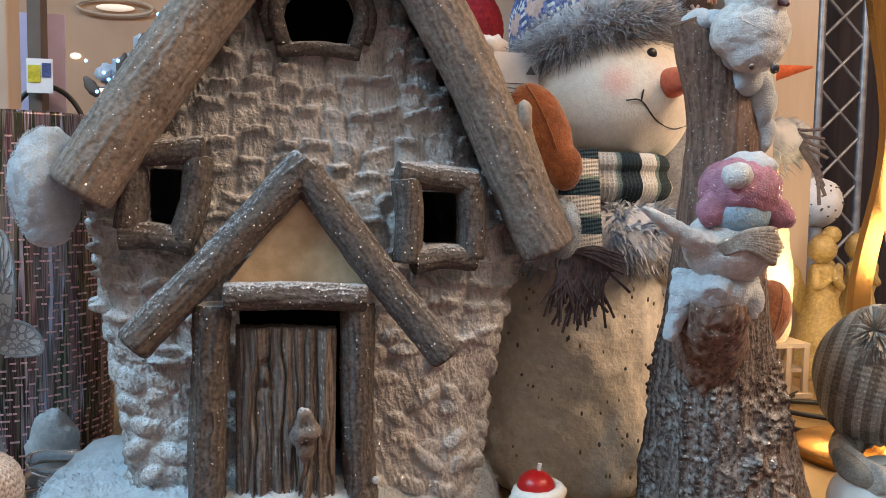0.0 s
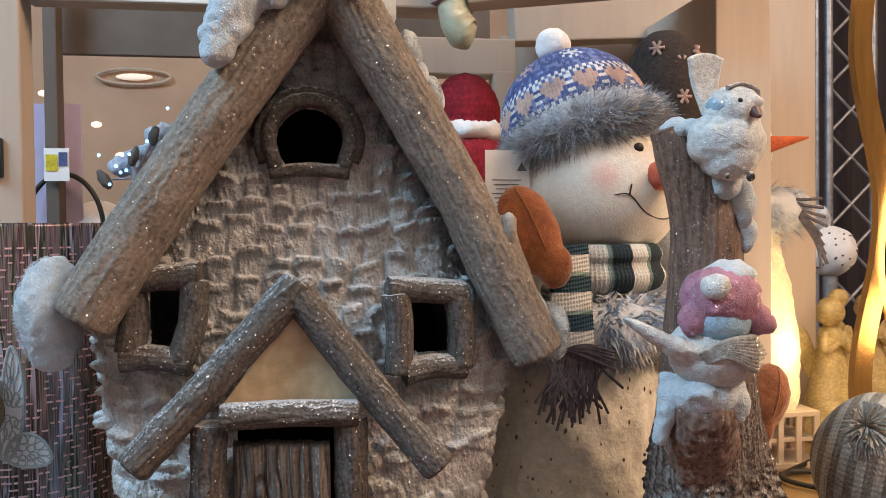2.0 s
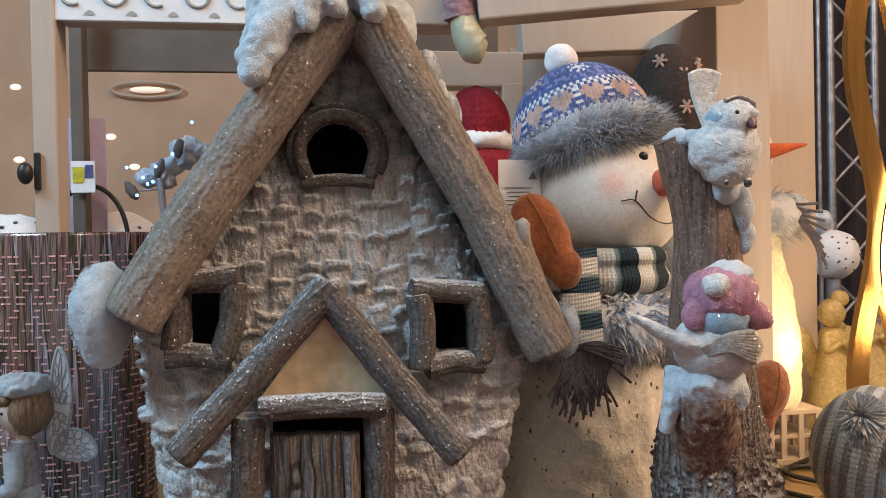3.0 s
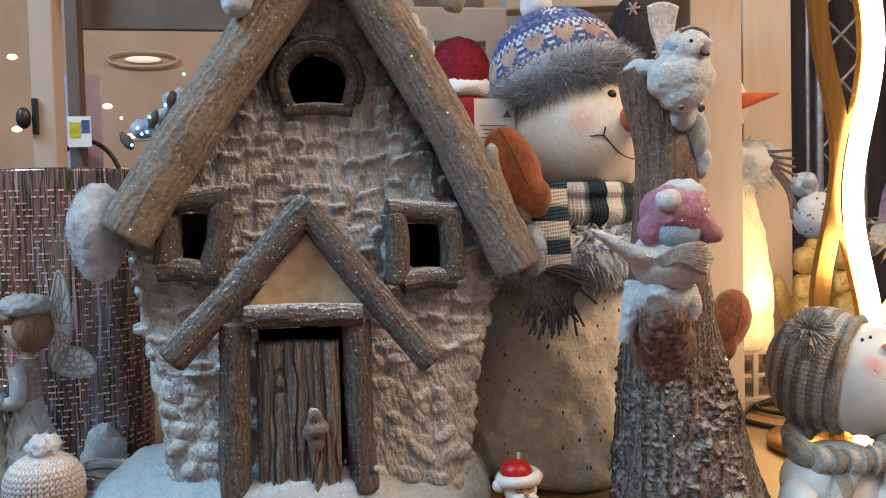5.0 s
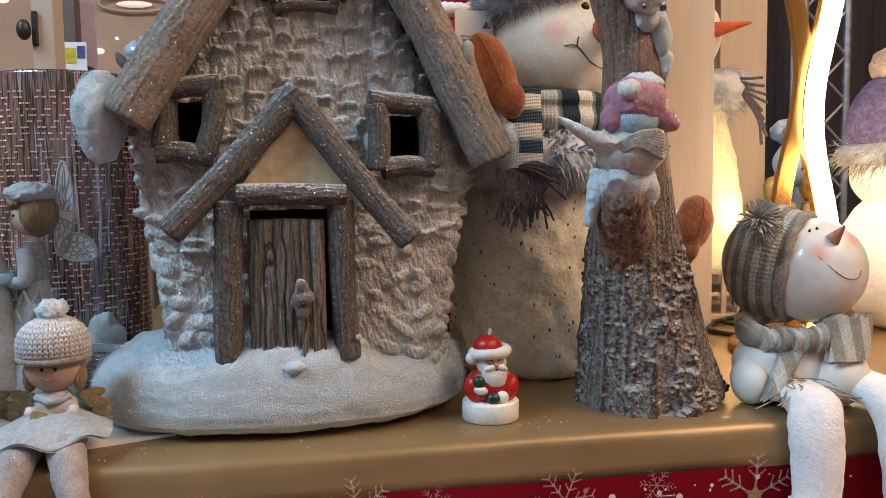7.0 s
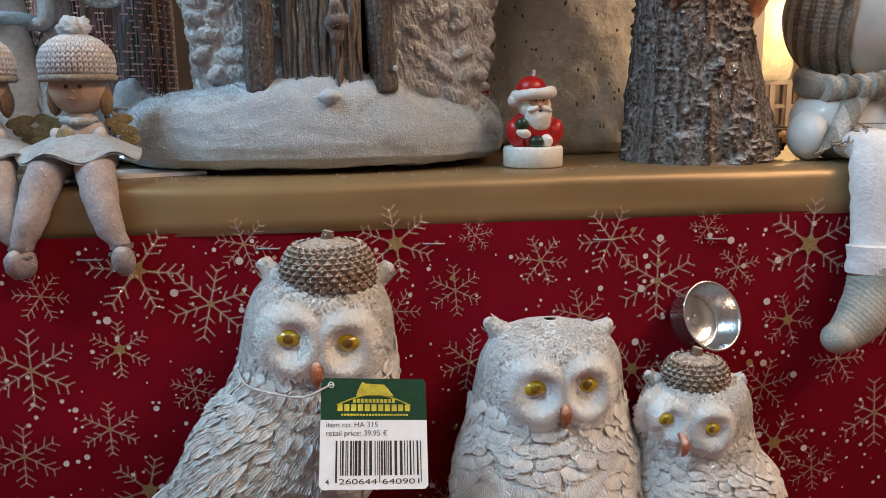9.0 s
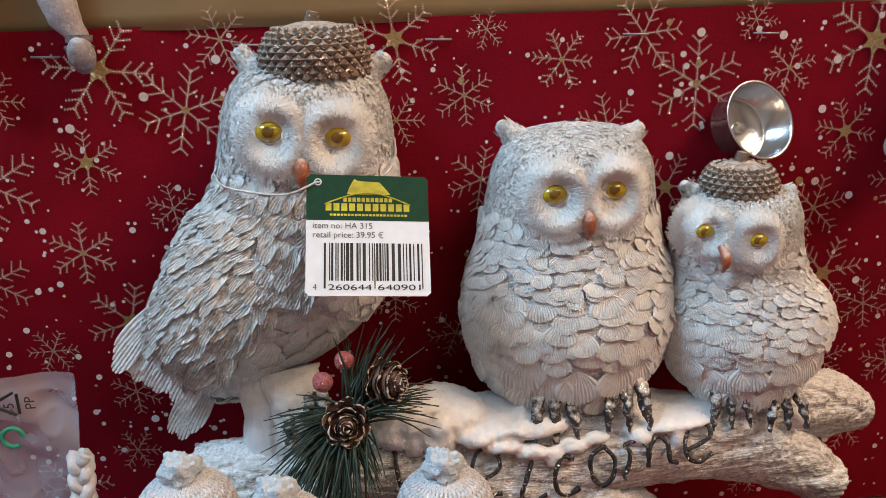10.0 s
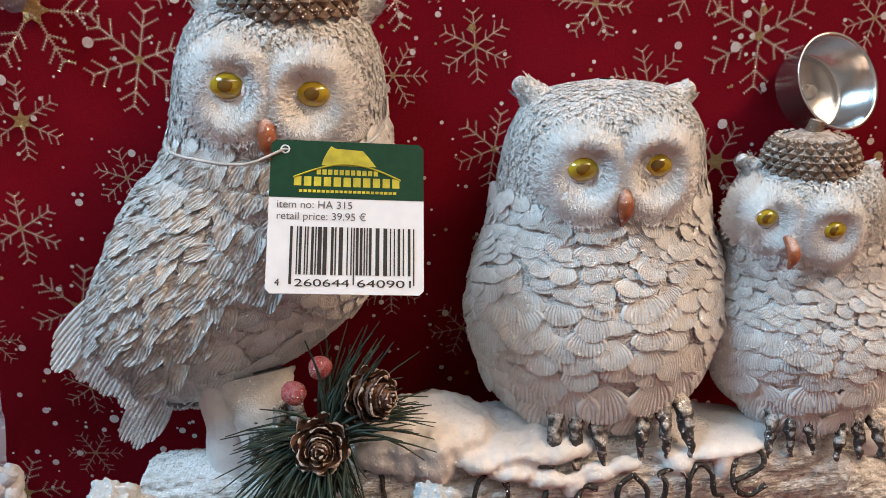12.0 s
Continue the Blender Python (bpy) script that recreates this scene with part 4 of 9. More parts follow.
def log(a, b, r, m=None, n=44, amp=0.16, seed=0, steps=130, bend=0.25):
    """A knotty log with bark ribs that run along it and a few cracks."""
    a, b = np.array(a, float), np.array(b, float)
    ax = (b - a) / np.linalg.norm(b - a)
    R = np.random.default_rng(seed)
    mid = (a + b) / 2 + bend * np.array([R.uniform(-1, 1), 0.3, R.uniform(-1, 1)])
    ln = float(np.linalg.norm(b - a))
    n, steps = (110, 320) if r > 1.2 else (88, int(min(220, ln / 0.06)))

    def d(P):
        al = (P - a) @ ax
        Q = P - np.einsum("...,k->...k", al * 0.86, ax)
        W = Q + 0.12 * vnoise(P, 0.7, seed + 5)[..., None]
        rib = 1 - 2.4 * np.abs(vnoise(W, 0.3, seed)) + 0.6 * (1 - 2.4 * np.abs(vnoise(W, 0.16, seed + 1)))
        crinkle = 1 - 2.4 * np.abs(fbm(P * 0.65 + Q * 0.35, 0.22, seed + 9, 2))
        return amp * (0.22 * rib + 0.07 * crinkle + 0.3 * vnoise(P, 2.8, seed + 3)) - 0.12 * r * np.exp(-al / 0.1) - 0.12 * r * np.exp((al - ln) / 0.1)
    return G().tube([a, mid, b], [r, r * 0.97, r * 1.02], m or LOGWOOD, n, steps, d)


def fluff(g, P, Nn, count, length, seed):
    """Short tangled cotton fibres over the surface P."""
    R = np.random.default_rng(seed)
    P, Nn = P.reshape(-1, 3), Nn.reshape(-1, 3)
    ok = np.where((P[:, 2] > 1.5) & (P[:, 1] < 12))[0]
    k = R.choice(ok, count)
    p = P[k] + R.normal(0, 0.12, (count, 3))
    n = Nn[k] * np.sign((Nn[k] * (P[k] - P[ok].mean(0))).sum(1))[:, None]
    d = n * 0.55 + R.normal(0, 0.55, (count, 3))
    d /= np.linalg.norm(d, axis=1, keepdims=True)
    s = np.cross(d, R.normal(0, 1, (count, 3)))
    s *= 0.014 / (np.linalg.norm(s, axis=1, keepdims=True) + 1e-9)
    ln = (length * R.uniform(0.4, 1.2, count))[:, None]
    p = p - n * 0.08
    bend = R.normal(0, 0.12, (count, 3)) * ln
    V = np.stack([p - s, p + s, p + d * ln * 0.6 + s * 0.7 + bend, p + d * ln * 0.6 - s * 0.7 + bend, p + d * ln], 1).reshape(-1, 3)
    F = [f for i in range(0, 5 * count, 5) for f in ((i, i + 1, i + 2, i + 3), (i + 3, i + 2, i + 4))]
    return g.raw(V, F, SNOW)


def ceramic_house():
    o = thing("ceramic_house", (1.2, 12, 0), "grey ceramic house ornament with log gables on a snowy base", "house ornament")
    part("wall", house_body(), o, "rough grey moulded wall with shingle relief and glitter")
    # near-black core behind the openings; its colour holds the interior's shade
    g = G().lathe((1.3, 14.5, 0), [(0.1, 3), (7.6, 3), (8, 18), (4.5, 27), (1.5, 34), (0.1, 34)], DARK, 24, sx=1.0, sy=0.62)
    part("dark_core", g, o)
    # snowy base
    ns, prof = 220, [(0.0, 0.3), (0.8, 0.3), (0.93, 0.45), (0.985, 0.9), (1.0, 1.6), (0.99, 2.6), (0.965, 3.4), (0.91, 4.1), (0.84, 4.6), (0.72, 5.0), (0.55, 5.2), (0.3, 5.3), (0.0, 5.3)]
    t = np.linspace(0, 2 * math.pi, ns, endpoint=False)[:, None]
    pr = np.array(prof)
    pr = np.stack([np.interp(np.linspace(0, 12, 110), range(13), pr[:, k]) for k in (0, 1)], -1)
    e = 0.86
    X = -0.7 + 12.9 * np.sign(np.cos(t)) * np.abs(np.cos(t)) ** e * pr[:, 0]
    Y = 11.6 + 10.1 * np.sign(np.sin(t)) * np.abs(np.sin(t)) ** e * pr[:, 0]
    P = np.stack([X, Y, pr[:, 1] + 0 * X], -1)
    P[..., 2] += (0.5 * vnoise(P, 4, 1) + 0.12 * vnoise(P, 0.8, 4)) * np.clip(pr[:, 1] / 2 - 0.2, 0, 1)
    P[..., 2] += 1.0 * np.exp(-(P[..., 0] / 5.5) ** 4 - ((P[..., 1] - 2.5) / 1.5) ** 2) * np.clip((pr[:, 1] - 2.4) / 1.2, 0, 1)
    P = P + normals(P, True) * (0.1 * fbm(P, 1.1, 6) + 0.03 * vnoise(P, 0.25, 9))[..., None]
    g = G().surf(P, SNOW, cu=True)
    fluff(g, P, normals(P, True), 45000, 0.26, 14)
    part("snow_base", g, o, "flocked white snow base")
    # roof slabs and their edge logs
    for sgn, (x0, z0), (x1, z1), nm in ((-1, (-10.2, 19.3), (2.2, 36.4), "left"), (1, (13.9, 17.0), (2.3, 36.4), "right")):
        u = np.linspace(0, 1, 40)[:, None]
        v = np.linspace(5.2, 21.5, 30)[None, :]
        dx, dz = x1 - x0, z1 - z0
        ln = math.hypot(dx, dz)
        nz = abs(dx) / ln
        nx = sgn * abs(dz) / ln
        P = np.stack([x0 + u * dx + 0 * v, v + 0 * u, z0 + u * dz + 0 * v], -1)
        rel = 0.22 * fbm(P * np.array([1, 0.35, 1]), 0.9, 12 + sgn)
        top = P + np.array([nx, 0, nz]) * (1.1 + rel[..., None])
        bot = P + np.array([nx, 0, nz]) * 0.2
        g = G().surf(top, ROOFLOG, flip=sgn < 0).surf(bot, ROOFLOG, flip=sgn > 0)
        for a in ((0, slice(None)), (-1, slice(None))):
            g.surf(np.stack([top[a], bot[a]], 0), ROOFLOG)
        for a in ((slice(None), 0), (slice(None), -1)):
            g.surf(np.stack([top[a], bot[a]], 0), ROOFLOG)
        part("roof_slab", g, o)
    part("roof_log", log((-9.3, 3.6, 19.6), (1.7, 4.6, 36.0), 1.5, ROOFLOG, 24, 0.2, 3, 60, 0.5), o, "grey-brown log along the gable")
    part("roof_log", log((13.3, 4.9, 17.0), (3.3, 4.6, 35.6), 1.42, ROOFLOG, 24, 0.2, 4, 60, 0.5), o, "grey-brown log along the gable")
    part("roof_stick", log((13.9, 5.6, 17.2), (11.3, 5.2, 24.3), 0.62, ROOFLOG, seed=8, amp=0.14), o, "thin cut stick along the roof edge")
    part("knot", G().ball((11.6, 4.3, 23.6), (0.5, 0.5, 0.9), ROOFLOG, 12, 8, lump(0.5, 0.12, 2)), o)
    part("chimney", log((-1.6, 11, 33.5), (-1.7, 11, 41), 1.0, ROOFLOG, 14, 0.12, 6, 16), o)
    # snow lying on the roof
    d = lump(1.4, 0.28, 5)
    caps = [((0.6, 5.0, 37.0), (2.9, 2.3, 1.9)), ((3.2, 5.2, 37.0), (1.9, 2.2, 1.7)), ((2.3, 10, 37.6), (3.4, 5.0, 1.6)), ((-1.3, 5.2, 35.7), (2.0, 2.2, 1.9)), ((4.9, 6.2, 35.3), (1.2, 2.2, 1.7)),
            ((-11.0, 4.9, 19.9), (1.55, 1.9, 2.7)), ((14.6, 6.6, 18.0), (0.8, 1.8, 1.6)), ((6.7, 6.6, 32.6), (0.75, 1.8, 1.7)), ((7.9, 6.5, 30.6), (0.6, 1.4, 1.3))]
    ridge = G()
    for c, r in caps:
        if c[2] > 34.5:
            ridge.ball(c, r, SNOW, 36, 24, d)
        else:
            cap = fuse(G().ball(c, r, SNOW, 36, 24, d), SNOW, 0.12, 1, lump(0.5, 0.09, 3))
            part("snow_cap", fur(cap, c, r, SNOW, 4500, 0.12, 4, droop=0.1, wide=0.014, spread=0.9), o)
    for pth, r in (([(-0.5, 4.0, 36.4), (-1.8, 3.2, 34.4), (-2.8, 2.9, 32.3)], [1.5, 1.1, 0.85]), ([(0.6, 3.6, 36.6), (-0.1, 2.9, 35.0)], [1.2, 0.75]), ([(1.2, 3.5, 36.9), (1.4, 3.0, 35.9)], [1.1, 0.75]), ([(-2.2, 5.4, 35.2), (-3.3, 5.0, 33.6)], [0.95, 0.6]), ([(3.3, 3.3, 36.6), (3.5, 3.1, 35.6)], [0.9, 0.7]), ([(7.0, 5.8, 32), (8.2, 5.8, 29.4)], [0.7, 0.4])):
        ridge.tube(pth, r, SNOW, 18, 16, lump(0.9, 0.12, 3))
        ridge.ball(pth[-1], r[-1] * 1.02, SNOW, 18, 12, lump(0.9, 0.12, 3)).ball(pth[0], r[0], SNOW, 18, 12)
    part("ridge_snow", fuse(ridge, SNOW, 0.12, 5, lambda p: 0.1 * fbm(p, 0.6, 3) + 0.05 * vnoise(p, 0.2, 5)), o, "thick white snow over the ridge with drips")
    u = np.linspace(0, 1, 40)[:, None]
    v = np.linspace(0, 2 * math.pi, 14, endpoint=False)[None, :]
    P = np.stack([14.3 - u * 11 + 0.5 * np.cos(v), 8.5 + 3.2 * np.sin(v) + 0 * u, 18.4 + u * 18 + 0.5 * np.cos(v)], -1)
    P = P + normals(P, False, True) * (0.35 * fbm(P, 1.8, 3))[..., None]
    part("snow_cap", G().surf(P, SNOW, cv=True), o)
    # windows: four logs each
    for w in (((-7.3, 4.2, 21.4), (-3.9, 4.0, 21.7), (-7.7, 4.3, 17.6), (-4.4, 4.0, 17.3), (-7.2, 4.4, 21.0), (-7.3, 4.4, 17.9), (-4.1, 4.1, 21.4), (-4.9, 4.1, 17.4)),
              ((5.2, 4.0, 20.8), (9.3, 4.6, 20.4), (6.0, 4.0, 16.4), (9.3, 4.6, 16.5), (5.6, 4.0, 20.5), (5.7, 4.0, 16.4), (8.9, 4.6, 20.3), (9.1, 4.6, 16.5))):
        win = part("window", log(w[0], w[1], 0.62, seed=11, amp=0.14), o, "small window framed with frosted logs")
        part("sill", log(w[2], w[3], 0.62, seed=12, amp=0.14), win)
        part("jamb", log(w[4], w[5], 0.68, seed=13, amp=0.14), win)
        part("jamb", log(w[6], w[7], 0.68, seed=14, amp=0.14), win)
    # round gable window
    a = np.linspace(-0.62, math.pi + 0.62, 22)
    ring = [(1.45 + 2.1 * math.cos(x), 5.9, 28.5 + 2.0 * math.sin(x)) for x in a]
    ring = [(-0.3, 5.9, 27.0)] + ring[::-1][1:-1] + [(3.2, 5.9, 27.0)]
    win = part("round_window", G().tube(ring, 0.4, LOGWOOD, 40, 160, lambda p: 0.04 * fbm(p, 0.3, 9)), o, "round-topped gable window with a frosted rim")
    part("rim", G().tube([(1.45 + 2.55 * math.cos(x), 6.2, 28.5 + 2.45 * math.sin(x)) for x in np.linspace(-0.5, math.pi + 0.5, 20)], 0.36, LOGWOOD, 30, 140, lambda p: 0.04 * fbm(p, 0.3, 4)), win)
    part("sill", log((-0.6, 5.9, 26.75), (3.5, 5.9, 26.75), 0.34, seed=15, amp=0.1), win)
    # porch
    part("porch_log", log((-6.9, 2.3, 12.8), (0.9, 3.3, 21.2), 0.84, seed=21, steps=50, n=22), o, "frosted dark log of the porch gable")
    part("porch_log", log((7.5, 2.3, 12.0), (0.6, 3.3, 20.9), 0.84, seed=22, steps=50, n=22), o, "frosted dark log of the porch gable")
    part("gable_panel", G().raw([(-3.0, 3.6, 15.2), (3.7, 3.6, 15.2), (0.7, 3.6, 20.0), (-3.0, 3.9, 15.2), (3.7, 3.9, 15.2), (0.7, 3.9, 20.0)], [(0, 1, 2), (5, 4, 3), (0, 3, 4, 1), (1, 4, 5, 2), (2, 5, 3, 0)], CREAM, False), o, "plain cream card panel")
    part("lintel", log((-2.9, 2.3, 15.0), (3.6, 2.4, 14.9), 0.62, seed=23), o)
    part("door_post", log((-3.75, 3.0, 4.8), (-3.45, 2.9, 14.6), 0.8, LOGWOOD, 20, 0.24, 24, 44), o, "knotty dark wooden post")
    part("door_post", log((3.5, 2.9, 4.7), (3.25, 2.9, 14.6), 0.74, LOGWOOD, 20, 0.24, 25, 44), o, "knotty dark wooden post")
    # the door: a slab of split wood, ajar
    nx, nz = 260, 140
    u, v = np.linspace(0, 1, nx)[:, None], np.linspace(0, 1, nz)[None, :]
    X = -2.45 + 4.65 * u + 0 * v
    top = 13.55 - 0.25 * np.abs(u - 0.45)
    Z = 4.2 + (top - 4.2) * v
    Y = 2.75 - 0.6 * u + 0 * v
    P = np.stack([X, Y, Z], -1)
    grain = fbm(np.stack([X * 1.0, 0 * X, Z * 0.12], -1), 0.5, 31) + 0.6 * vnoise(np.stack([X, 0 * X, Z * 0.06], -1), 0.2, 33)
    crack = sum((0.35 + 0.65 * ((k * 0.37) % 1)) * (0.6 + 0.4 * vnoise(np.stack([0 * X + k, 0 * X, Z], -1), 3, 60 + k)) * np.exp(-((X - x0 - 0.16 * vnoise(np.stack([0 * X, 0 * X, Z], -1), 1.4, 40 + k)) / (0.035 + 0.05 * ((k * 0.61) % 1))) ** 2) for k, x0 in enumerate((-2.1, -1.75, -1.5, -0.95, -0.8, -0.25, 0.25, 0.4, 0.75, 1.15, 1.35, 1.85)))
    edge = np.clip(np.minimum(u, 1 - u) * 8, 0, 1) ** 0.5
    knot = np.hypot((X + 1.1) / 0.3, (Z - 11.2) / 0.6)
    P[..., 1] -= 0.2 * grain - 0.45 * crack + 0.45 * (edge - 1) - 0.25 * np.exp(-(knot - 1) ** 2 / 0.15) + 0.3 * np.exp(-knot ** 2 / 0.3)
    back = P + np.array([0, 1.0, 0])
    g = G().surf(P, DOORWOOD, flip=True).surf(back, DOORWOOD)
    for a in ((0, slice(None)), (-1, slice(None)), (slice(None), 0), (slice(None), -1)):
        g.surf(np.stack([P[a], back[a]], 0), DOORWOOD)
    door = part("door", g, o, "weathered wooden plank door, ajar")
    part("handle", G().ball((0.75, 1.75, 8.6), (0.6, 0.5, 1.15), LOGWOOD, 20, 16, lump(0.5, 0.22, 8)), door, "knobbly wooden handle")
    part("snow_patch", G().ball((0.2, 1.8, 4.5), (0.6, 0.5, 0.35), SNOW, 16, 10, lump(0.4, 0.15, 3)), o)
    part("glue_spot", G().ball((4.1, 2.35, 6.1), (0.17, 0.1, 0.2), SNOW, 10, 8), o)
    return o


ceramic_house()

# ---- things on the shelf ----


def yarn(path, r, m, n=7, steps=None):
    return G().tube(path, r, m, n, steps or len(path) * 4)


def plush_snowman():
    o = thing("plush_snowman", (19.8, 18, 0), "large plush snowman with blue knitted hat and striped scarf", "plush toy")
    P = lambda p: 0.28 * fbm(p, 1.0, 4) + 0.12 * vnoise(p, 0.35, 9)
    prof = [(0.1, 0), (5.6, 0), (6.3, 0.5), (6.7, 3), (6.6, 7), (6.3, 11), (5.9, 14), (5.3, 16.5), (4.4, 18.5), (3.6, 20), (0.1, 20.5)]
    body = part("body", G().lathe((19.6, 18.6, 0), prof_fine(prof, 70), FLEECE, 110, P), o, "cream fleece body flecked with sequins")
    g = G()
    R = np.random.default_rng(5)
    for k in range(120):
        a, z = R.uniform(math.pi * 1.02, math.pi * 1.98), R.uniform(0.6, 15)
        r = np.interp(z, [p[1] for p in prof[1:]], [p[0] for p in prof[1:]]) + 0.32
        c = (19.6 + r * math.cos(a), 18.6 + r * math.sin(a), z)
        g.ball(c, (0.06 + 0.05 * R.random(), 0.06, 0.1 + 0.09 * R.random()), GOLDLEAF if k % 3 else GREYINK, 7, 5)
    ob = part("sequin_scatter", g, body, "small brown and silver sequins")
    ob["kind"] = "stuff"
    col = G().tube([(19.6 + 5.6 * math.cos(a), 18.3 + 5.6 * math.sin(a), 16.9) for a in np.linspace(0, 2 * math.pi, 25)], 1.9, PALEFUR, 14, 80, lump(0.9, 0.5, 2), caps=False)
    fur(col, (19.6, 18.3, 17.2), (6.9, 7.0, 2.6), PALEFUR, 3600, 1.5, 3, -0.95, 0.95, 0.5, 0.12, 0.75)
    part("fur_collar", col, o, "fluffy pale blue and white fur collar")
    hc, hr = (21.9, 19.2, 26.6), (6.0, 5.9, 5.5)
    head = part("head", G().ball(hc, hr, blush(mat("blushed_white_felt", (0.84, 0.79, 0.71), (0.77, 0.71, 0.63), 0.95, bump=0.6, bscale=700, sheen=0.3, wmix=0.1), (0.008, -0.036, 0.27), 0.017, (0.72, 0.13, 0.09)), 64, 44, lump(2.4, 0.1, 3)), o, "white felt head with rosy cheek")

    def on(dx, dz, lift=0.0):
        x, z = dx / hr[0], dz / hr[2]
        return (hc[0] + dx, hc[1] - hr[1] * math.sqrt(max(1 - x * x - z * z, 0)) - lift, hc[2] + dz)
    part("eye", G().ball(on(1.0, 2.35), (0.36, 0.2, 0.36), BLACK, 16, 10), head, "black bead eye")
    part("eye", G().ball(on(4.3, 2.3), (0.36, 0.25, 0.36), BLACK, 16, 10), head, "black bead eye")
    part("nose", G().tube([on(2.4, 0.55), (24.8, 11.6, 27.3), (25.5, 9.8, 27.6)], [1.0, 0.72, 0.14], CARROT, 16, 14, lump(0.7, 0.08, 2)), head, "orange felt carrot nose")
    mouth = [on(-0.9, -0.75, 0.03), on(0.1, -0.75, 0.03), on(1.4, -1.9, 0.03), on(3.0, -2.35, 0.03), on(4.6, -2.0, 0.03)]
    part("mouth", yarn(mouth, 0.05, BLACK, 6), head, "stitched black mouth")
    part("mouth_corner", yarn([on(0.1, -0.75, 0.03), on(0.22, -0.05, 0.03)], 0.06, BLACK, 6), head)
    # knitted hat pushed back on the head, with fur brim and bobble
    kc = np.array((20.9, 19.0, 29.4))
    prof = [(5.1, -0.6), (5.35, 0.6), (5.4, 2.1), (5.1, 3.7), (4.4, 5.1), (3.2, 6.3), (1.7, 7.05), (0.1, 7.3)]
    g = G().lathe(kc, prof_fine(prof, 170), BLUEKNIT, 504, knit(kc, 126, 3.6, 0.09))
    motif(g, kc, 126, 3.6)
    hat = part("hat", g, o, "blue knitted hat with peach hearts")
    tilt_about(hat, kc, (-19, -12, 0))
    br = G().tube([kc + (5.0 * math.cos(a), 5.0 * math.sin(a), 0.6) for a in np.linspace(0, 2 * math.pi, 25)], 1.15, GREYFUR, 12, 80, lump(0.7, 0.25, 3), caps=False)
    fur(br, kc + (0, 0, 0.3), (5.5, 5.5, 2.2), GREYFUR, 11000, 1.6, 8, -0.97, 0.85, 0.2, 0.035, 0.75)
    part("fur_brim", br, hat, "grey fur brim")
    part("bobble", G().ball(kc + (-0.1, -1.0, 8.0), 1.3, SATINFUR, 32, 22, lump(0.6, 0.08)), hat, "white felt bobble")
    # scarf
    sc = (20.6, 18.6, 21.0)
    part("scarf", G().lathe(sc, prof_fine([(4.3, -1.7), (5.3, -1.4), (5.7, -0.6), (5.35, 0.15), (5.3, 0.3), (5.5, 0.8), (5.2, 1.4), (4.2, 1.6)], 60), SCARFX, 360, knit(sc, 120, 4.2, 0.09)), o, "white and dark teal striped knitted scarf")
    u, v = np.linspace(0, 1, 120)[:, None], np.linspace(-1, 1, 70)[None, :]
    cx, cy, cz = 17.5 - 0.7 * u, 12.2 - 3.0 * u, 22.6 - 6.0 * u
    P = np.stack([cx + 1.35 * v, cy - 0.5 * (1 - v * v) + 0.3 * v, cz + 0.15 * v], -1)
    P[..., 1] += 0.07 * np.abs(np.sin(v * 22)) + 0.05 * np.cos(u * 150 + 3 * np.abs(np.sin(v * 22)))
    g = G().surf(P, SCARF, flip=True).surf(P + np.array([0, 0.4, 0]), SCARF)
    tail = part("scarf_tail", g, o, "striped scarf end with dark tassels")
    R = np.random.default_rng(3)
    for k in range(64):
        x = 15.5 + 2.7 * k / 63
        end = (x + R.normal(-0.5, 0.8), 8.8 - R.random() * 0.6, 11.8 + R.random() * 2.6)
        part("tassel", yarn([(x, 9.1, 16.7), (x + R.normal(-0.2, 0.3), 8.8, 15.6), end], 0.085, TASSEL, 6, 12), tail)
    for k in range(9):
        part("tassel", yarn([(16.0, 8.9, 16.6), (17.2, 8.3 - 0.06 * (k % 3), 16.9 - 0.09 * k), (18.5 + 0.12 * (k * 5 % 7), 8.6, 16.5 - 0.15 * k)], 0.085, TASSEL, 6, 10), tail)
    # mittens
    for c, r, c2, r2, rt in (((14.6, 11.0, 23.6), (1.85, 1.4, 2.9), (15.9, 10.5, 21.5), (1.2, 1.1, 1.5), (0, -24, 0)), ((32.3, 14.6, 11.9), (1.6, 1.3, 2.3), (31.8, 14.4, 9.8), (0.9, 0.9, 1.3), (0, 14, 0))):
        g = G().ball(c, r, BROWNFELT, 30, 22, lump(1.5, 0.14, 6), rt).ball(c2, r2, BROWNFELT, 22, 16, lump(1, 0.1, 2), rt)
        mit = part("mitten", fuse(g, BROWNFELT, 0.14, 5, lambda p: 0.04 * fbm(p, 0.5, 2)), o, "rust-brown felt mitten")
        a = radians(rt[1])
        seam = [(c[0] + r[2] * t * math.sin(a) + 0.1, c[1] - r[1] * math.sqrt(max(1 - t * t, 0)) * 1.02 - 0.02, c[2] + r[2] * t * math.cos(a)) for t in np.linspace(-0.85, 0.95, 12)]
        part("seam", yarn(seam, 0.06, BROWNFELT, 6), mit)
    part("arm", G().tube([(15.0, 14.5, 18.5), (14.2, 12.5, 20.5), (14.3, 11.5, 22.2)], [1.6, 1.4, 1.2], FLEECE, 16, 14, lump(0.7, 0.2, 3)), o)
    part("arm", G().tube([(25.0, 16.0, 16.0), (28.0, 15.8, 13.5), (30.6, 15.4, 12.0)], [1.6, 1.4, 1.2], FLEECE, 16, 14, lump(0.7, 0.2, 3)), o)
    g = G().box((14.6, 16.4, 26.6), (3.2, 0.05, 4.8), PAPER, rot=(0, 0, 8))
    lab = part("care_label", g, o, "white printed care label")
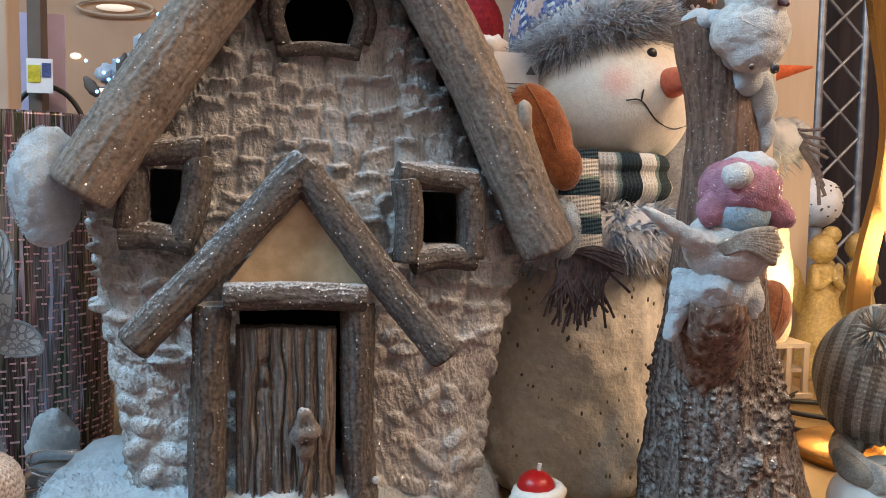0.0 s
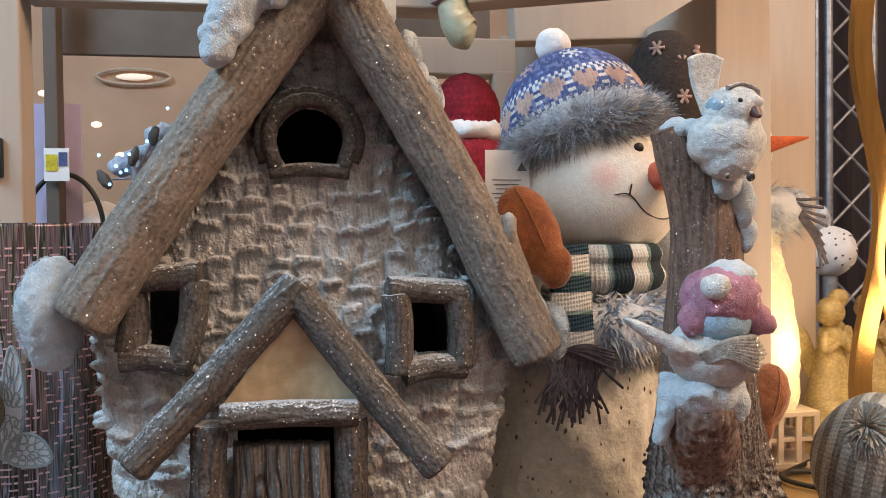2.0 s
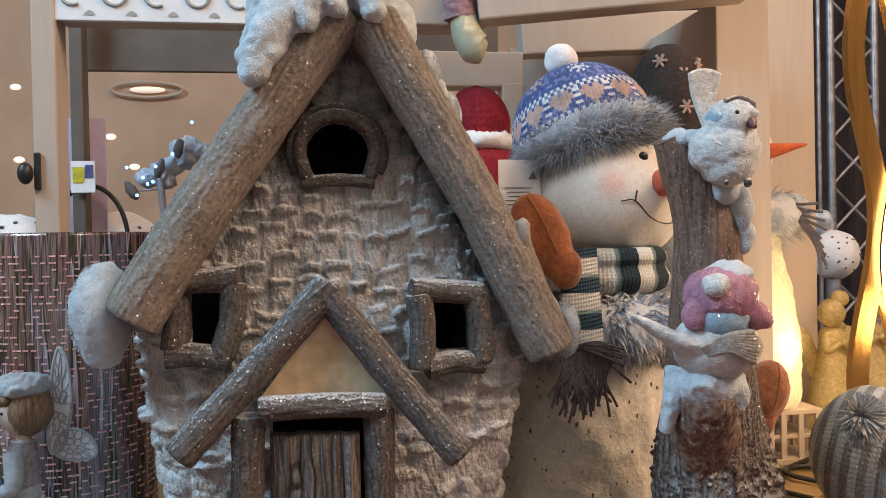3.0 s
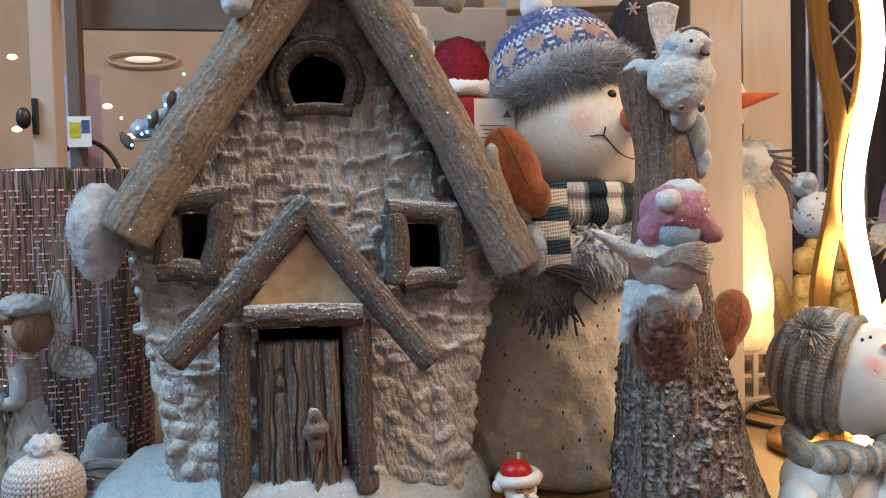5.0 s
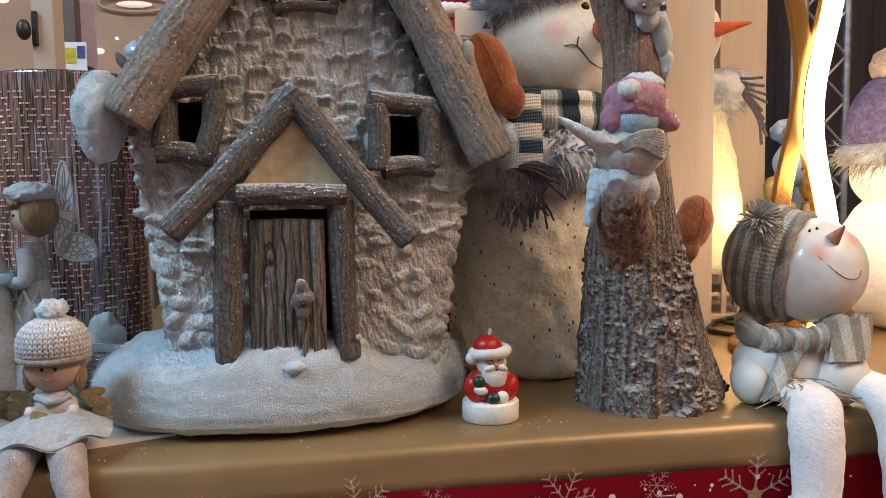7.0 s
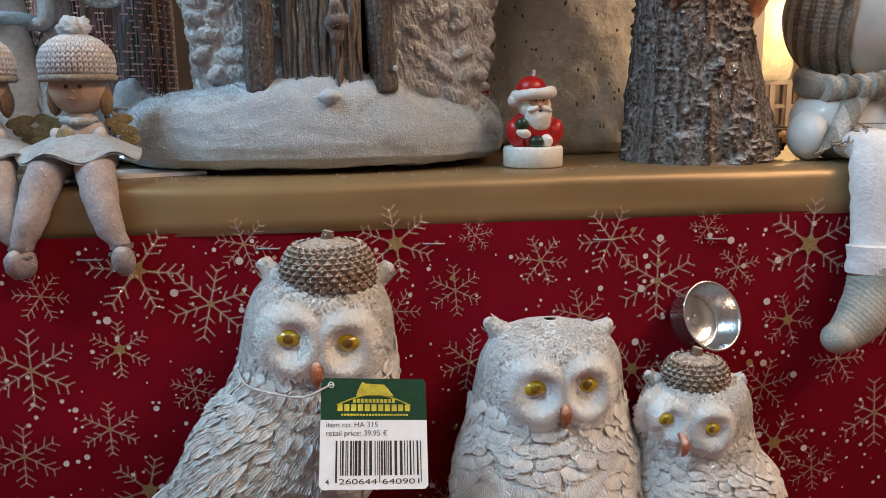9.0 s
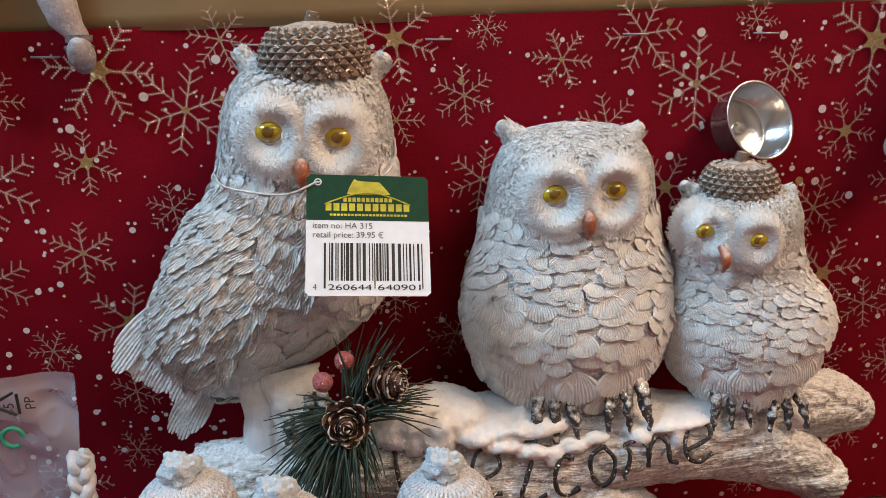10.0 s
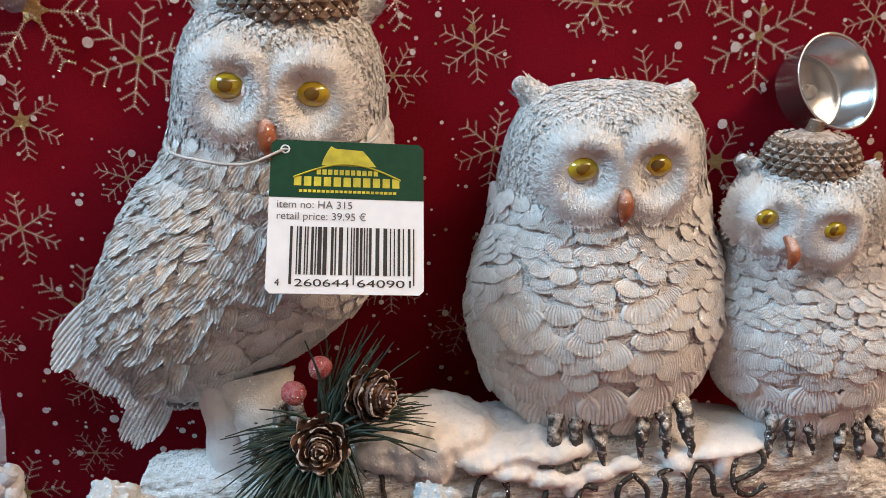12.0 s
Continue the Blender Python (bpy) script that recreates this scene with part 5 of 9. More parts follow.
    for k in range(7):
        part("print_line", G().box((14.5, 16.3, 27.0 - 0.3 * k), (2.1 - 0.3 * (k % 3), 0.02, 0.06), GREYINK, rot=(0, 0, 8)), lab)
    part("print_sign", G().raw([(15.2, 16.25, 27.6), (15.9, 16.3, 27.6), (15.55, 16.28, 28.2)], [(0, 1, 2)], GREYINK, False), lab)
    return o


def prof_fine(prof, n):
    p = np.array(prof, float)
    t = np.concatenate([[0], np.cumsum(np.hypot(*np.diff(p, axis=0).T))])
    u = np.linspace(0, t[-1], n)
    return np.stack([np.maximum(smoothline(t, p[:, 0], u), 0.02), smoothline(t, p[:, 1], u)], -1)


HEART = ("0110110", "1111111", "1111111", "0111110", "0011100", "0001000")
CROSS = ("0010100", "1001001", "0111110", "1001001", "0010100")


def motif(g, c, cols, rows):
    """Colours the stitches of a knitted lathe: hearts in a band, dots and snow crosses above."""
    V, R = np.vstack(g.v), np.random.default_rng(6)
    mid = np.array([V[list(f)].mean(0) for f in g.f]) - c
    u = np.floor((np.arctan2(mid[:, 1], mid[:, 0]) / (2 * math.pi)) * cols).astype(int) % cols
    v = np.floor(mid[:, 2] * rows).astype(int)
    pk, wh, b2 = g.slot(PEACHKNIT), g.slot(WHITEKNIT), g.slot(PALEBLUEKNIT)
    mix = R.random((cols, 80)) < 0.2
    for i in range(len(g.f)):
        a, r = u[i], v[i] - 7
        k = 0
        if mix[a, v[i] % 80]:
            k = b2
        if 0 <= r < 6 and a % 9 < 7 and HEART[5 - r][a % 9] == "1":
            k = pk
        elif r in (-1, 6) and a % 2 or r in (-2, 7) and (a + 1) % 2 or 0 <= r < 6 and a % 9 > 6 and r % 2:
            k = wh
        elif r in (9, 16) and a % 3 == 0:
            k = b2
        elif 11 <= r < 16 and a % 18 < 7 and CROSS[r - 11][a % 18] == "1":
            k = pk if a % 36 < 18 else wh
        g.m[i] = k


PALEBLUEKNIT = mat("lilac_blue_knit", (0.24, 0.27, 0.5), (0.16, 0.19, 0.38), 0.95, bump=0.8, bscale=600)
SCARF = stripes(mat("striped_scarf_knit", (0.9, 0.9, 0.9), (0.72, 0.72, 0.72), 0.95, scale=600, bump=0.8, bscale=600, wmix=0.1), 2, [(0.42, (0.035, 0.08, 0.12)), (0.1, (0.3, 0.4, 0.38)), (0.48, (0.8, 0.79, 0.77))], 0.0225, 0.2)
SCARFX = stripes(mat("striped_scarf_wrap", (0.9, 0.9, 0.9), (0.72, 0.72, 0.72), 0.95, scale=600, bump=0.8, bscale=600, wmix=0.1), 0, [(0.42, (0.78, 0.76, 0.73)), (0.1, (0.2, 0.28, 0.27)), (0.48, (0.02, 0.04, 0.055))], 0.031, 0.22)
plush_snowman()


def bird(o, c, s, facing, hatted):
    """A plump resin bird; facing: -1 has its tail to the left; c is the middle of its body."""
    R = lambda p: np.array(p) * s
    c = np.array(c, float)
    f = facing
    rough = lambda p: 0.06 * fbm(p, 0.5, 4) + 0.03 * vnoise(p, 0.17, 6)
    g = G().ball(c, R((2.15, 1.85, 1.75)), BIRDWHITE, 36, 26)
    if hatted:
        g.tube([c + R((1.0 * f, -0.3, 0.0)), c + R((2.6 * f, -0.7, 0.55)), c + R((4.6 * f, -0.6, 1.75))], R((1.3, 0.75, 0.22)), BIRDWHITE, 16, 24, squash=(1, 0.6))
        body = part("bird", fuse(g, BIRDWHITE, 0.1, 6, rough), o, "frosted white resin bird")
        h = c + R((-0.05, -0.5, 2.15))
        part("head", G().ball(h + R((0, 0, -0.6)), R((1.6, 1.5, 1.3)), BIRDBLUE, 24, 16, lump(0.4, 0.05)), body, "pale blue head")
        g = G().ball(h + R((0.1, -0.1, 0.42)), R((1.85, 1.65, 1.5)), PINK, 34, 24)
        g.ball(h + R((1.65, -0.45, -0.55)), R((0.85, 0.75, 0.75)), PINK, 18, 12, None, (0, 35, 0)).ball(h + R((2.1, -0.6, -0.75)), R((0.5, 0.5, 0.55)), PINK, 14, 10)
        g.ball(h + R((-1.45, -0.5, -0.55)), R((0.75, 0.6, 0.75)), PINK, 18, 12, None, (0, -30, 0))
        part("cap", fuse(g, PINK, 0.1, 4, lambda p: 0.07 * fbm(p, 0.45, 4)), body, "pink glitter cap with ear flaps")
        part("bobble", G().ball(h + R((-0.75, -1.35, 1.0)), R((0.72, 0.6, 0.6)), BIRDWHITE, 18, 12, lump(0.4, 0.1)), body)
        part("snow_cap", G().ball(h + R((0.6, 0.0, 1.4)), R((1.2, 1.2, 0.75)), SNOW, 26, 18, lump(0.5, 0.15)), body)
        for k in range(9):
            z = 0.95 - 0.2 * k
            part("wing_feather", yarn([c + R((-1.5 + 0.05 * k, -1.5, 0.1 - 0.05 * k)), c + R((-0.3, -2.0, 0.35 + 0.45 * (z - 0.1))), c + R((0.9, -2.0 + 0.1 * abs(z), z * 0.85)), c + R((1.85 - 0.1 * abs(k - 4), -1.35, z * 0.9 - 0.1))], [0.08 * s, 0.15 * s, 0.2 * s, 0.08 * s], RESINWING, 8), body)
    else:
        h = c + R((0.25, -0.35, 1.7))
        g.ball(h, R((1.55, 1.4, 1.3)), BIRDWHITE, 30, 20)
        g.ball(c + R((0.1, -0.35, -0.9)), R((1.5, 1.4, 1.3)), BIRDWHITE, 24, 16)
        g.ball(c + R((1.35, -0.1, 0.1)), R((0.62, 1.0, 1.7)), BIRDWHITE, 18, 14)
        body = part("bird", fuse(g, BIRDWHITE, 0.1, 3, lambda p: rough(p) + 0.02 * np.sin(p[..., 2] * 6 + 3 * vnoise(p, 0.6, 2))), o, "frosted white resin bird")
        g = G()
        for k in range(9):
            x = (k - 4) / 4
            g.tube([c + R((-0.5 + 0.2 * x, 1.0, 1.6)), c + R((-0.65 + 0.65 * x, 1.1, 3.4)), c + R((-0.65 + 0.95 * x, 1.0, 5.05 - 0.25 * x * x))], R((0.2, 0.2, 0.15)), RESINWHITE, 8, 16)
        part("tail", fuse(g, RESINWING, 0.08, 2), body, "ribbed glassy tail")
        part("blue_cheek", G().ball(h + R((-0.95, -0.1, 0.1)), R((0.6, 0.95, 0.6)), BIRDBLUE, 18, 12, lump(0.3, 0.06)), body, "pale blue glitter patch")
        part("brow", G().tube([h + R((-0.7, -0.7, 1.02)), h + R((0.2, -0.6, 1.3)), h + R((1.0, -0.55, 1.0)), h + R((1.4, -0.5, 0.2))], 0.14 * s, RESINGREY, 8, 20, lump(0.3, 0.04)), body)
        part("face_patch", G().ball(h + R((0.65, -0.85, 0.25)), R((0.6, 0.5, 0.5)), RESINGREY, 18, 12, lump(0.3, 0.08)), body)
        part("beak", G().tube([h + R((0.55, -1.2, -0.25)), h + R((0.6, -1.65, -0.6))], R((0.36, 0.12)), BEAKBROWN, 10, 6), body, "small brown beak")
        part("eye", G().ball(h + R((-0.3, -1.3, 0.3)), R((0.14, 0.1, 0.14)), BLACK, 10, 8), body)
        part("whisker", yarn([c + R((-1.3, -1.5, 0.3)), c + R((0.3, -2.0, -0.6))], 0.03, STRING, 5), body)
        for x in (-0.6, 0.75):
            part("claw", G().ball(c + R((x, -1.3, -2.0)), R((0.17, 0.18, 0.22)), CLAW, 10, 8, lump(0.3, 0.1)), body)


RESINWING = mat("grey_brown_wing_paint", (0.62, 0.6, 0.57), (0.4, 0.37, 0.34), 0.6, scale=400, bump=0.7, glitter=0.04, gscale=1900, dry=(0.8, 0.8, 0.8), wash_shade=0.8)
BEAKBROWN = mat("dark_red_brown_resin", (0.16, 0.06, 0.06), None, 0.4, bump=0.2)


def tree_sculpture():
    o = thing("tree_stump_sculpture", (24.8, 6.5, 0), "resin tree trunk ornament with two frosted birds", "ornament")

    def bark(p):
        ang = np.arctan2(p[..., 1] - 6, p[..., 0] - 24)
        col = np.stack([np.cos(ang) * 5, np.sin(ang) * 5, p[..., 2] * 0.2], -1)
        low = np.clip((13 - p[..., 2]) / 4, 0.0, 1)
        foot = np.clip(1 - p[..., 2] / 4.5, 0, 1)
        slab = 1 - 2 * np.abs(vnoise(col + 0.35 * vnoise(p, 1.2, 6)[..., None], 1.8, 3))
        fibre = fbm(col * np.array([1, 1, 0.6]), 0.34, 8, 2)
        patch = np.clip(vnoise(p * np.array([1, 1, 0.6]), 1.6, 12) * 2 + 0.5, 0, 1)
        line = np.clip(1 - 5 * np.abs(vnoise(p * np.array([1, 1, 0.5]) + 0.15 * vnoise(p, 0.5, 2)[..., None], 0.5, 15)), 0, 1)
        crust = patch * (0.26 * fbm(p, 0.36, 7, 2) + 0.12 * line + 0.1) + 0.05 * line
        return (0.06 + 0.3 * low) * slab + 0.07 * fibre + low * crust + foot * 0.5 * vnoise(col, 1.8, 5)
    path = [(24.8, 6.6, 0.1), (24.6, 6.5, 2), (24.2, 6.3, 6), (23.6, 6.0, 11), (23.3, 5.6, 16), (23.1, 5.3, 21), (22.9, 5.0, 23.4), (22.1, 4.7, 25.6), (21.0, 4.5, 27.5), (20.2, 4.3, 29.0)]
    rad = [5.0, 4.6, 3.85, 3.1, 2.45, 1.95, 1.75, 1.4, 1.05, 0.68]
    g = G().tube(path[:5], rad[:5], BARK, 210, 300, bark, caps=True)
    trunk = part("trunk", g, o, "frosted rough brown bark")
    part("upper_trunk", G().tube([(23.4, 5.75, 13.5)] + path[4:], [2.7] + rad[4:], BARKTOP, 130, 240, lambda p: bark(p) * 0.8 + 0.04, caps=True), o, "smoother brown bent trunk top")
    part("tip_snow", G().ball((20.9, 4.2, 28.9), (1.0, 0.8, 0.5), SNOW, 20, 12, lump(0.5, 0.2)), trunk)
    part("branch_stub", fuse(G().tube([(22.4, 4.4, 11.6), (21.3, 2.4, 13.4), (20.9, 1.0, 14.4)], [2.0, 1.7, 1.5], BARKTOP, 30, 24).ball((20.85, 0.95, 14.4), (1.45, 1.2, 1.3), BARKTOP, 24, 18).ball((21.9, 3.5, 11.8), (1.6, 1.0, 2.4), BARKTOP, 30, 20), BARKTOP, 0.12, 5, lambda p: 0.17 * fbm(p * np.array([1, 1, 0.5]), 0.5, 4) + 0.05 * fbm(p, 0.2, 7)), trunk)
    g = G().ball((20.8, 1.1, 15.3), (1.65, 1.6, 1.15), SNOW, 26, 18)
    for p in ([(19.9, 2.4, 16.0), (19.3, 2.0, 14.5), (18.9, 2.2, 12.6)], [(22.0, 1.2, 16), (22.4, 0.7, 14.9), (22.5, 0.8, 13.9)], [(20.2, 0.2, 15.7), (19.9, -0.3, 15.2)]):
        g.tube(p, [0.8, 0.6, 0.35][:len(p)], SNOW, 14, 14)
    part("stub_snow", fuse(g, SNOW, 0.1, 4, lambda p: 0.08 * fbm(p, 0.4, 3)), trunk)
    for p, r in (((24.6, 3.9, 25.0), (0.7, 0.7, 1.5)), ((24.9, 4.2, 23.4), (0.55, 0.6, 1.2)), ((23.3, 3.5, 26.0), (0.9, 0.8, 0.9)), ((21.7, 3.7, 28.9), (0.9, 0.8, 0.6)), ((22.3, 3.4, 27.3), (0.6, 0.6, 0.9))):
        part("snow_patch", G().ball(p, r, SNOW, 20, 14, lump(0.5, 0.16, 6)), trunk)
    bird(o, (21.1, 0.7, 17.5), 1.06, -1, True)
    bird(o, (22.75, 2.4, 28.1), 0.94, 1, False)
    return o


tree_sculpture()


def figure_candle():
    c = np.array([12.75, 3.9, 0])
    o = thing("figure_candle", c, "small red and white wax candle shaped as a bearded man", "candle")
    g = G()
    g.lathe(c, [(0.05, 0.02), (1.78, 0.02), (1.86, 0.1), (1.86, 1.18), (1.78, 1.28), (0.05, 1.3)], WAXWHITE, 48)
    g.ball(c + (0, 0.1, 2.2), (1.62, 1.2, 1.35), WAXRED, 34, 24)
    g.ball(c + (-1.15, -0.35, 2.1), (0.62, 0.75, 0.95), WAXRED, 20, 14, rot=(0, -15, 0))
    g.ball(c + (1.2, -0.35, 2.1), (0.6, 0.75, 0.9), WAXRED, 20, 14, rot=(0, 15, 0))
    g.ball(c + (-0.85, -1.0, 2.15), (0.5, 0.35, 0.3), WAXWHITE, 16, 12, rot=(0, 15, 0))
    g.ball(c + (-0.95, -0.95, 2.65), (0.4, 0.36, 0.46), WAXGREEN, 16, 12)
    g.ball(c + (0.55, -1.15, 1.65), (0.42, 0.3, 0.42), WAXWHITE, 16, 12)
    g.ball(c + (-0.05, -1.2, 1.6), (0.48, 0.35, 0.4), WAXGREEN, 16, 12)
    g.ball(c + (0.05, -0.1, 3.75), (1.02, 0.98, 1.05), WAXWHITE, 28, 20)
    g.ball(c + (0.12, -0.75, 3.05), (0.85, 0.55, 0.95), WAXWHITE, 26, 20, lump(0.4, 0.07, 2))
    g.ball(c + (0.12, -0.86, 4.0), (0.62, 0.32, 0.42), WAXSKIN, 20, 14)
    g.ball(c + (0.15, -1.2, 3.82), (0.16, 0.14, 0.14), WAXSKIN, 10, 8)
    for s in (-1, 1):
        g.ball(c + (0.14 + 0.38 * s, -1.12, 3.6), (0.42, 0.2, 0.18), WAXWHITE, 14, 10, rot=(0, 18 * s, 0))
        g.ball(c + (0.13 + 0.24 * s, -1.15, 4.1), 0.07, BLACK, 8, 6)
    g.ball(c + (0.16, -1.22, 3.5), (0.1, 0.06, 0.07), BLACK, 8, 6)
    g.tube([tuple(c + (1.08 * math.cos(a), -0.1 + 1.05 * math.sin(a), 4.5 + 0.1 * math.cos(a))) for a in np.linspace(0, 2 * math.pi, 17)], 0.36, WAXWHITE, 12, 48, lump(0.4, 0.05))
    g.ball(c + (-0.15, 0, 4.75), (0.98, 0.95, 0.85), WAXRED, 26, 18)
    g.ball(c + (-1.25, -0.2, 4.1), 0.42, WAXWHITE, 16, 12)
    g.tube([tuple(c + (0, 0, 5.4)), tuple(c + (0.04, 0, 5.95))], 0.11, WAXWHITE, 8, 5)
    part("figure", g, o)
    return o


figure_candle()


def seated_doll(at, label, seed=0, legs=True):
    """A resin girl with a knitted hat, one mesh; at is the middle of the seat."""
    low = np.array(at, float)
    a = low - (0, 0, 0.85)
    g = G()
    hc = a + (0, 0.3, 6.0)
    g.ball(hc, (1.6, 1.5, 1.45), SKIN, 36, 24)
    kc = hc + (0, 0.05, 0.85)
    g.lathe(kc, prof_fine([(1.78, -0.35), (1.95, 0.0), (2.0, 0.55), (1.8, 1.25), (1.25, 1.8), (0.5, 2.1), (0.05, 2.15)], 90), RESINGREY, 264, knit(kc, 44, 3.6, 0.1))
    g.tube([tuple(kc + (1.9 * math.cos(t), 1.85 * math.sin(t), -0.25)) for t in np.linspace(0, 2 * math.pi, 20)], 0.2, GREYKNIT, 8, 50, lump(0.2, 0.03))
    g.ball(kc + (0.0, 0, 2.45), (0.8, 0.75, 0.62), SNOW, 70, 46, lambda p: 0.16 * fbm(p, 0.4, 3) + 0.14 * np.abs(vnoise(p, 0.14, 5)))
    for s in (-1, 1):
        g.ball(hc + (1.38 * s, 0.0, -0.6), (0.36, 0.7, 0.95), HAIR, 16, 12, lump(0.5, 0.1))
        g.ball(hc + (0.36 * s + 0.1, -1.47, 0.12), 0.12, BLACK, 8, 6)
        g.ball(a + (1.0 * s, -0.4, 3.1), (0.45, 0.55, 0.9), DOLLGREY, 14, 10, rot=(25, 20 * s, 0))
        g.ball(a + (0.42 * s, -1.1, 3.0), (0.42, 0.36, 0.36), SKIN, 14, 10)
    g.tube([tuple(hc + (-0.2, -1.42, -0.45)), tuple(hc + (0.08, -1.44, -0.55)), tuple(hc + (0.34, -1.4, -0.43))], 0.05, BEAK, 6, 8)
    g.ball(hc + (0.08, -1.5, -0.12), (0.13, 0.12, 0.11), SKIN, 10, 8)
    g.ball(a + (0, 0.2, 3.4), (1.2, 1.0, 1.5), DOLLGREY, 20, 16, lump(0.5, 0.06))
    g.tube([a + (-0.9, -0.1, 4.3), a + (0, -0.95, 4.2), a + (0.9, -0.1, 4.3)], 0.22, RESINWHITE, 8, 20, lump(0.3, 0.06))
    # star in the hands, wings behind
    g.ball(a + (-0.45, -1.3, 3.25), (0.55, 0.3, 0.7), GOLDLEAF, 16, 12, lump(0.3, 0.15))
    for s in (-1, 1):
        for k in range(3):
            g.ball(a + (s * (1.9 + 0.25 * k), 0.7, 4.2 - 0.55 * k), (0.85 - 0.12 * k, 0.07, 0.36), GOLDLEAF, 16, 10, lump(0.3, 0.08, k), (0, -12 * s + 14 * k * s, 0))
    # skirt: a flared cone with a wavy hem
    t = np.linspace(0, 2 * math.pi, 72, endpoint=False)[:, None]
    v = np.linspace(0, 1, 16)[None, :]
    r = 1.0 + 1.95 * v ** 0.8
    P = np.stack([r * np.cos(t) * 1.12, r * np.sin(t) * 0.95 - 0.55 * v, 2.9 - 1.15 * v + 0.26 * np.sin(6 * t + seed) * v ** 2 + 0.0 * r], -1) + low - (0, 0.3, 0.2)
    g.surf(P, RESINWHITE, cu=True, flip=True)
    g.surf(P - np.array([0, 0, 0.12]), RESINWHITE, cu=True)
    g.box(low + (0, 0.6, 0.75), (2.4, 2.2, 1.3), RESINWHITE, 0.3)
    a = low
    if legs:
        for s, dx in ((-1, -0.7), (1, 0.9)):
            k0 = a + (0.85 * s, -0.6, 1.25)
            k1 = a + (1.25 * s, -2.6, 0.75)
            k2 = a + (1.5 * s + dx * 0.5, -3.9, -1.6)
            k3 = a + (1.6 * s + dx * 1.2, -4.2, -3.2)
            g.tube([k0, k1, k2, k3], [1.0, 1.02, 0.82, 0.46], DOLLGREY, 26, 44, lump(0.7, 0.08, 5))
            g.tube([k3 + (0, 0, 0.25), k3 + (0, -0.02, -0.05)], 0.58, DOLLBOOT, 16, 6, lump(0.3, 0.06))
            g.ball(k3 + (0.1 * s, -0.3, -0.65), (0.62, 0.66, 0.9), DOLLBOOT, 20, 14, lump(0.4, 0.05), (30, 0, 0))
            g.tube([tuple(k3 + (0.56 * math.cos(q), -0.15 + 0.58 * math.sin(q), -0.3)) for q in np.linspace(0, 2 * math.pi, 12)], 0.12, GREYINK, 6, 24)
    else:
        g.lathe(a, [(0.1, -5.95), (2.4, -5.95), (2.3, -3.4), (1.7, 0.5), (1.2, 2.2), (0.1, 2.4)], RESINWHITE, 30, lump(0.6, 0.1))
    return single("girl_figurine", g, at, label, "figurine", group="resin girl figurines")


doll = seated_doll((-13.7, 2.4, 0), "grey resin girl figurine seated on the shelf edge")
twin = copy_thing(doll, pose(-0.191, 0.026, 1.0, 0, 0, 4))


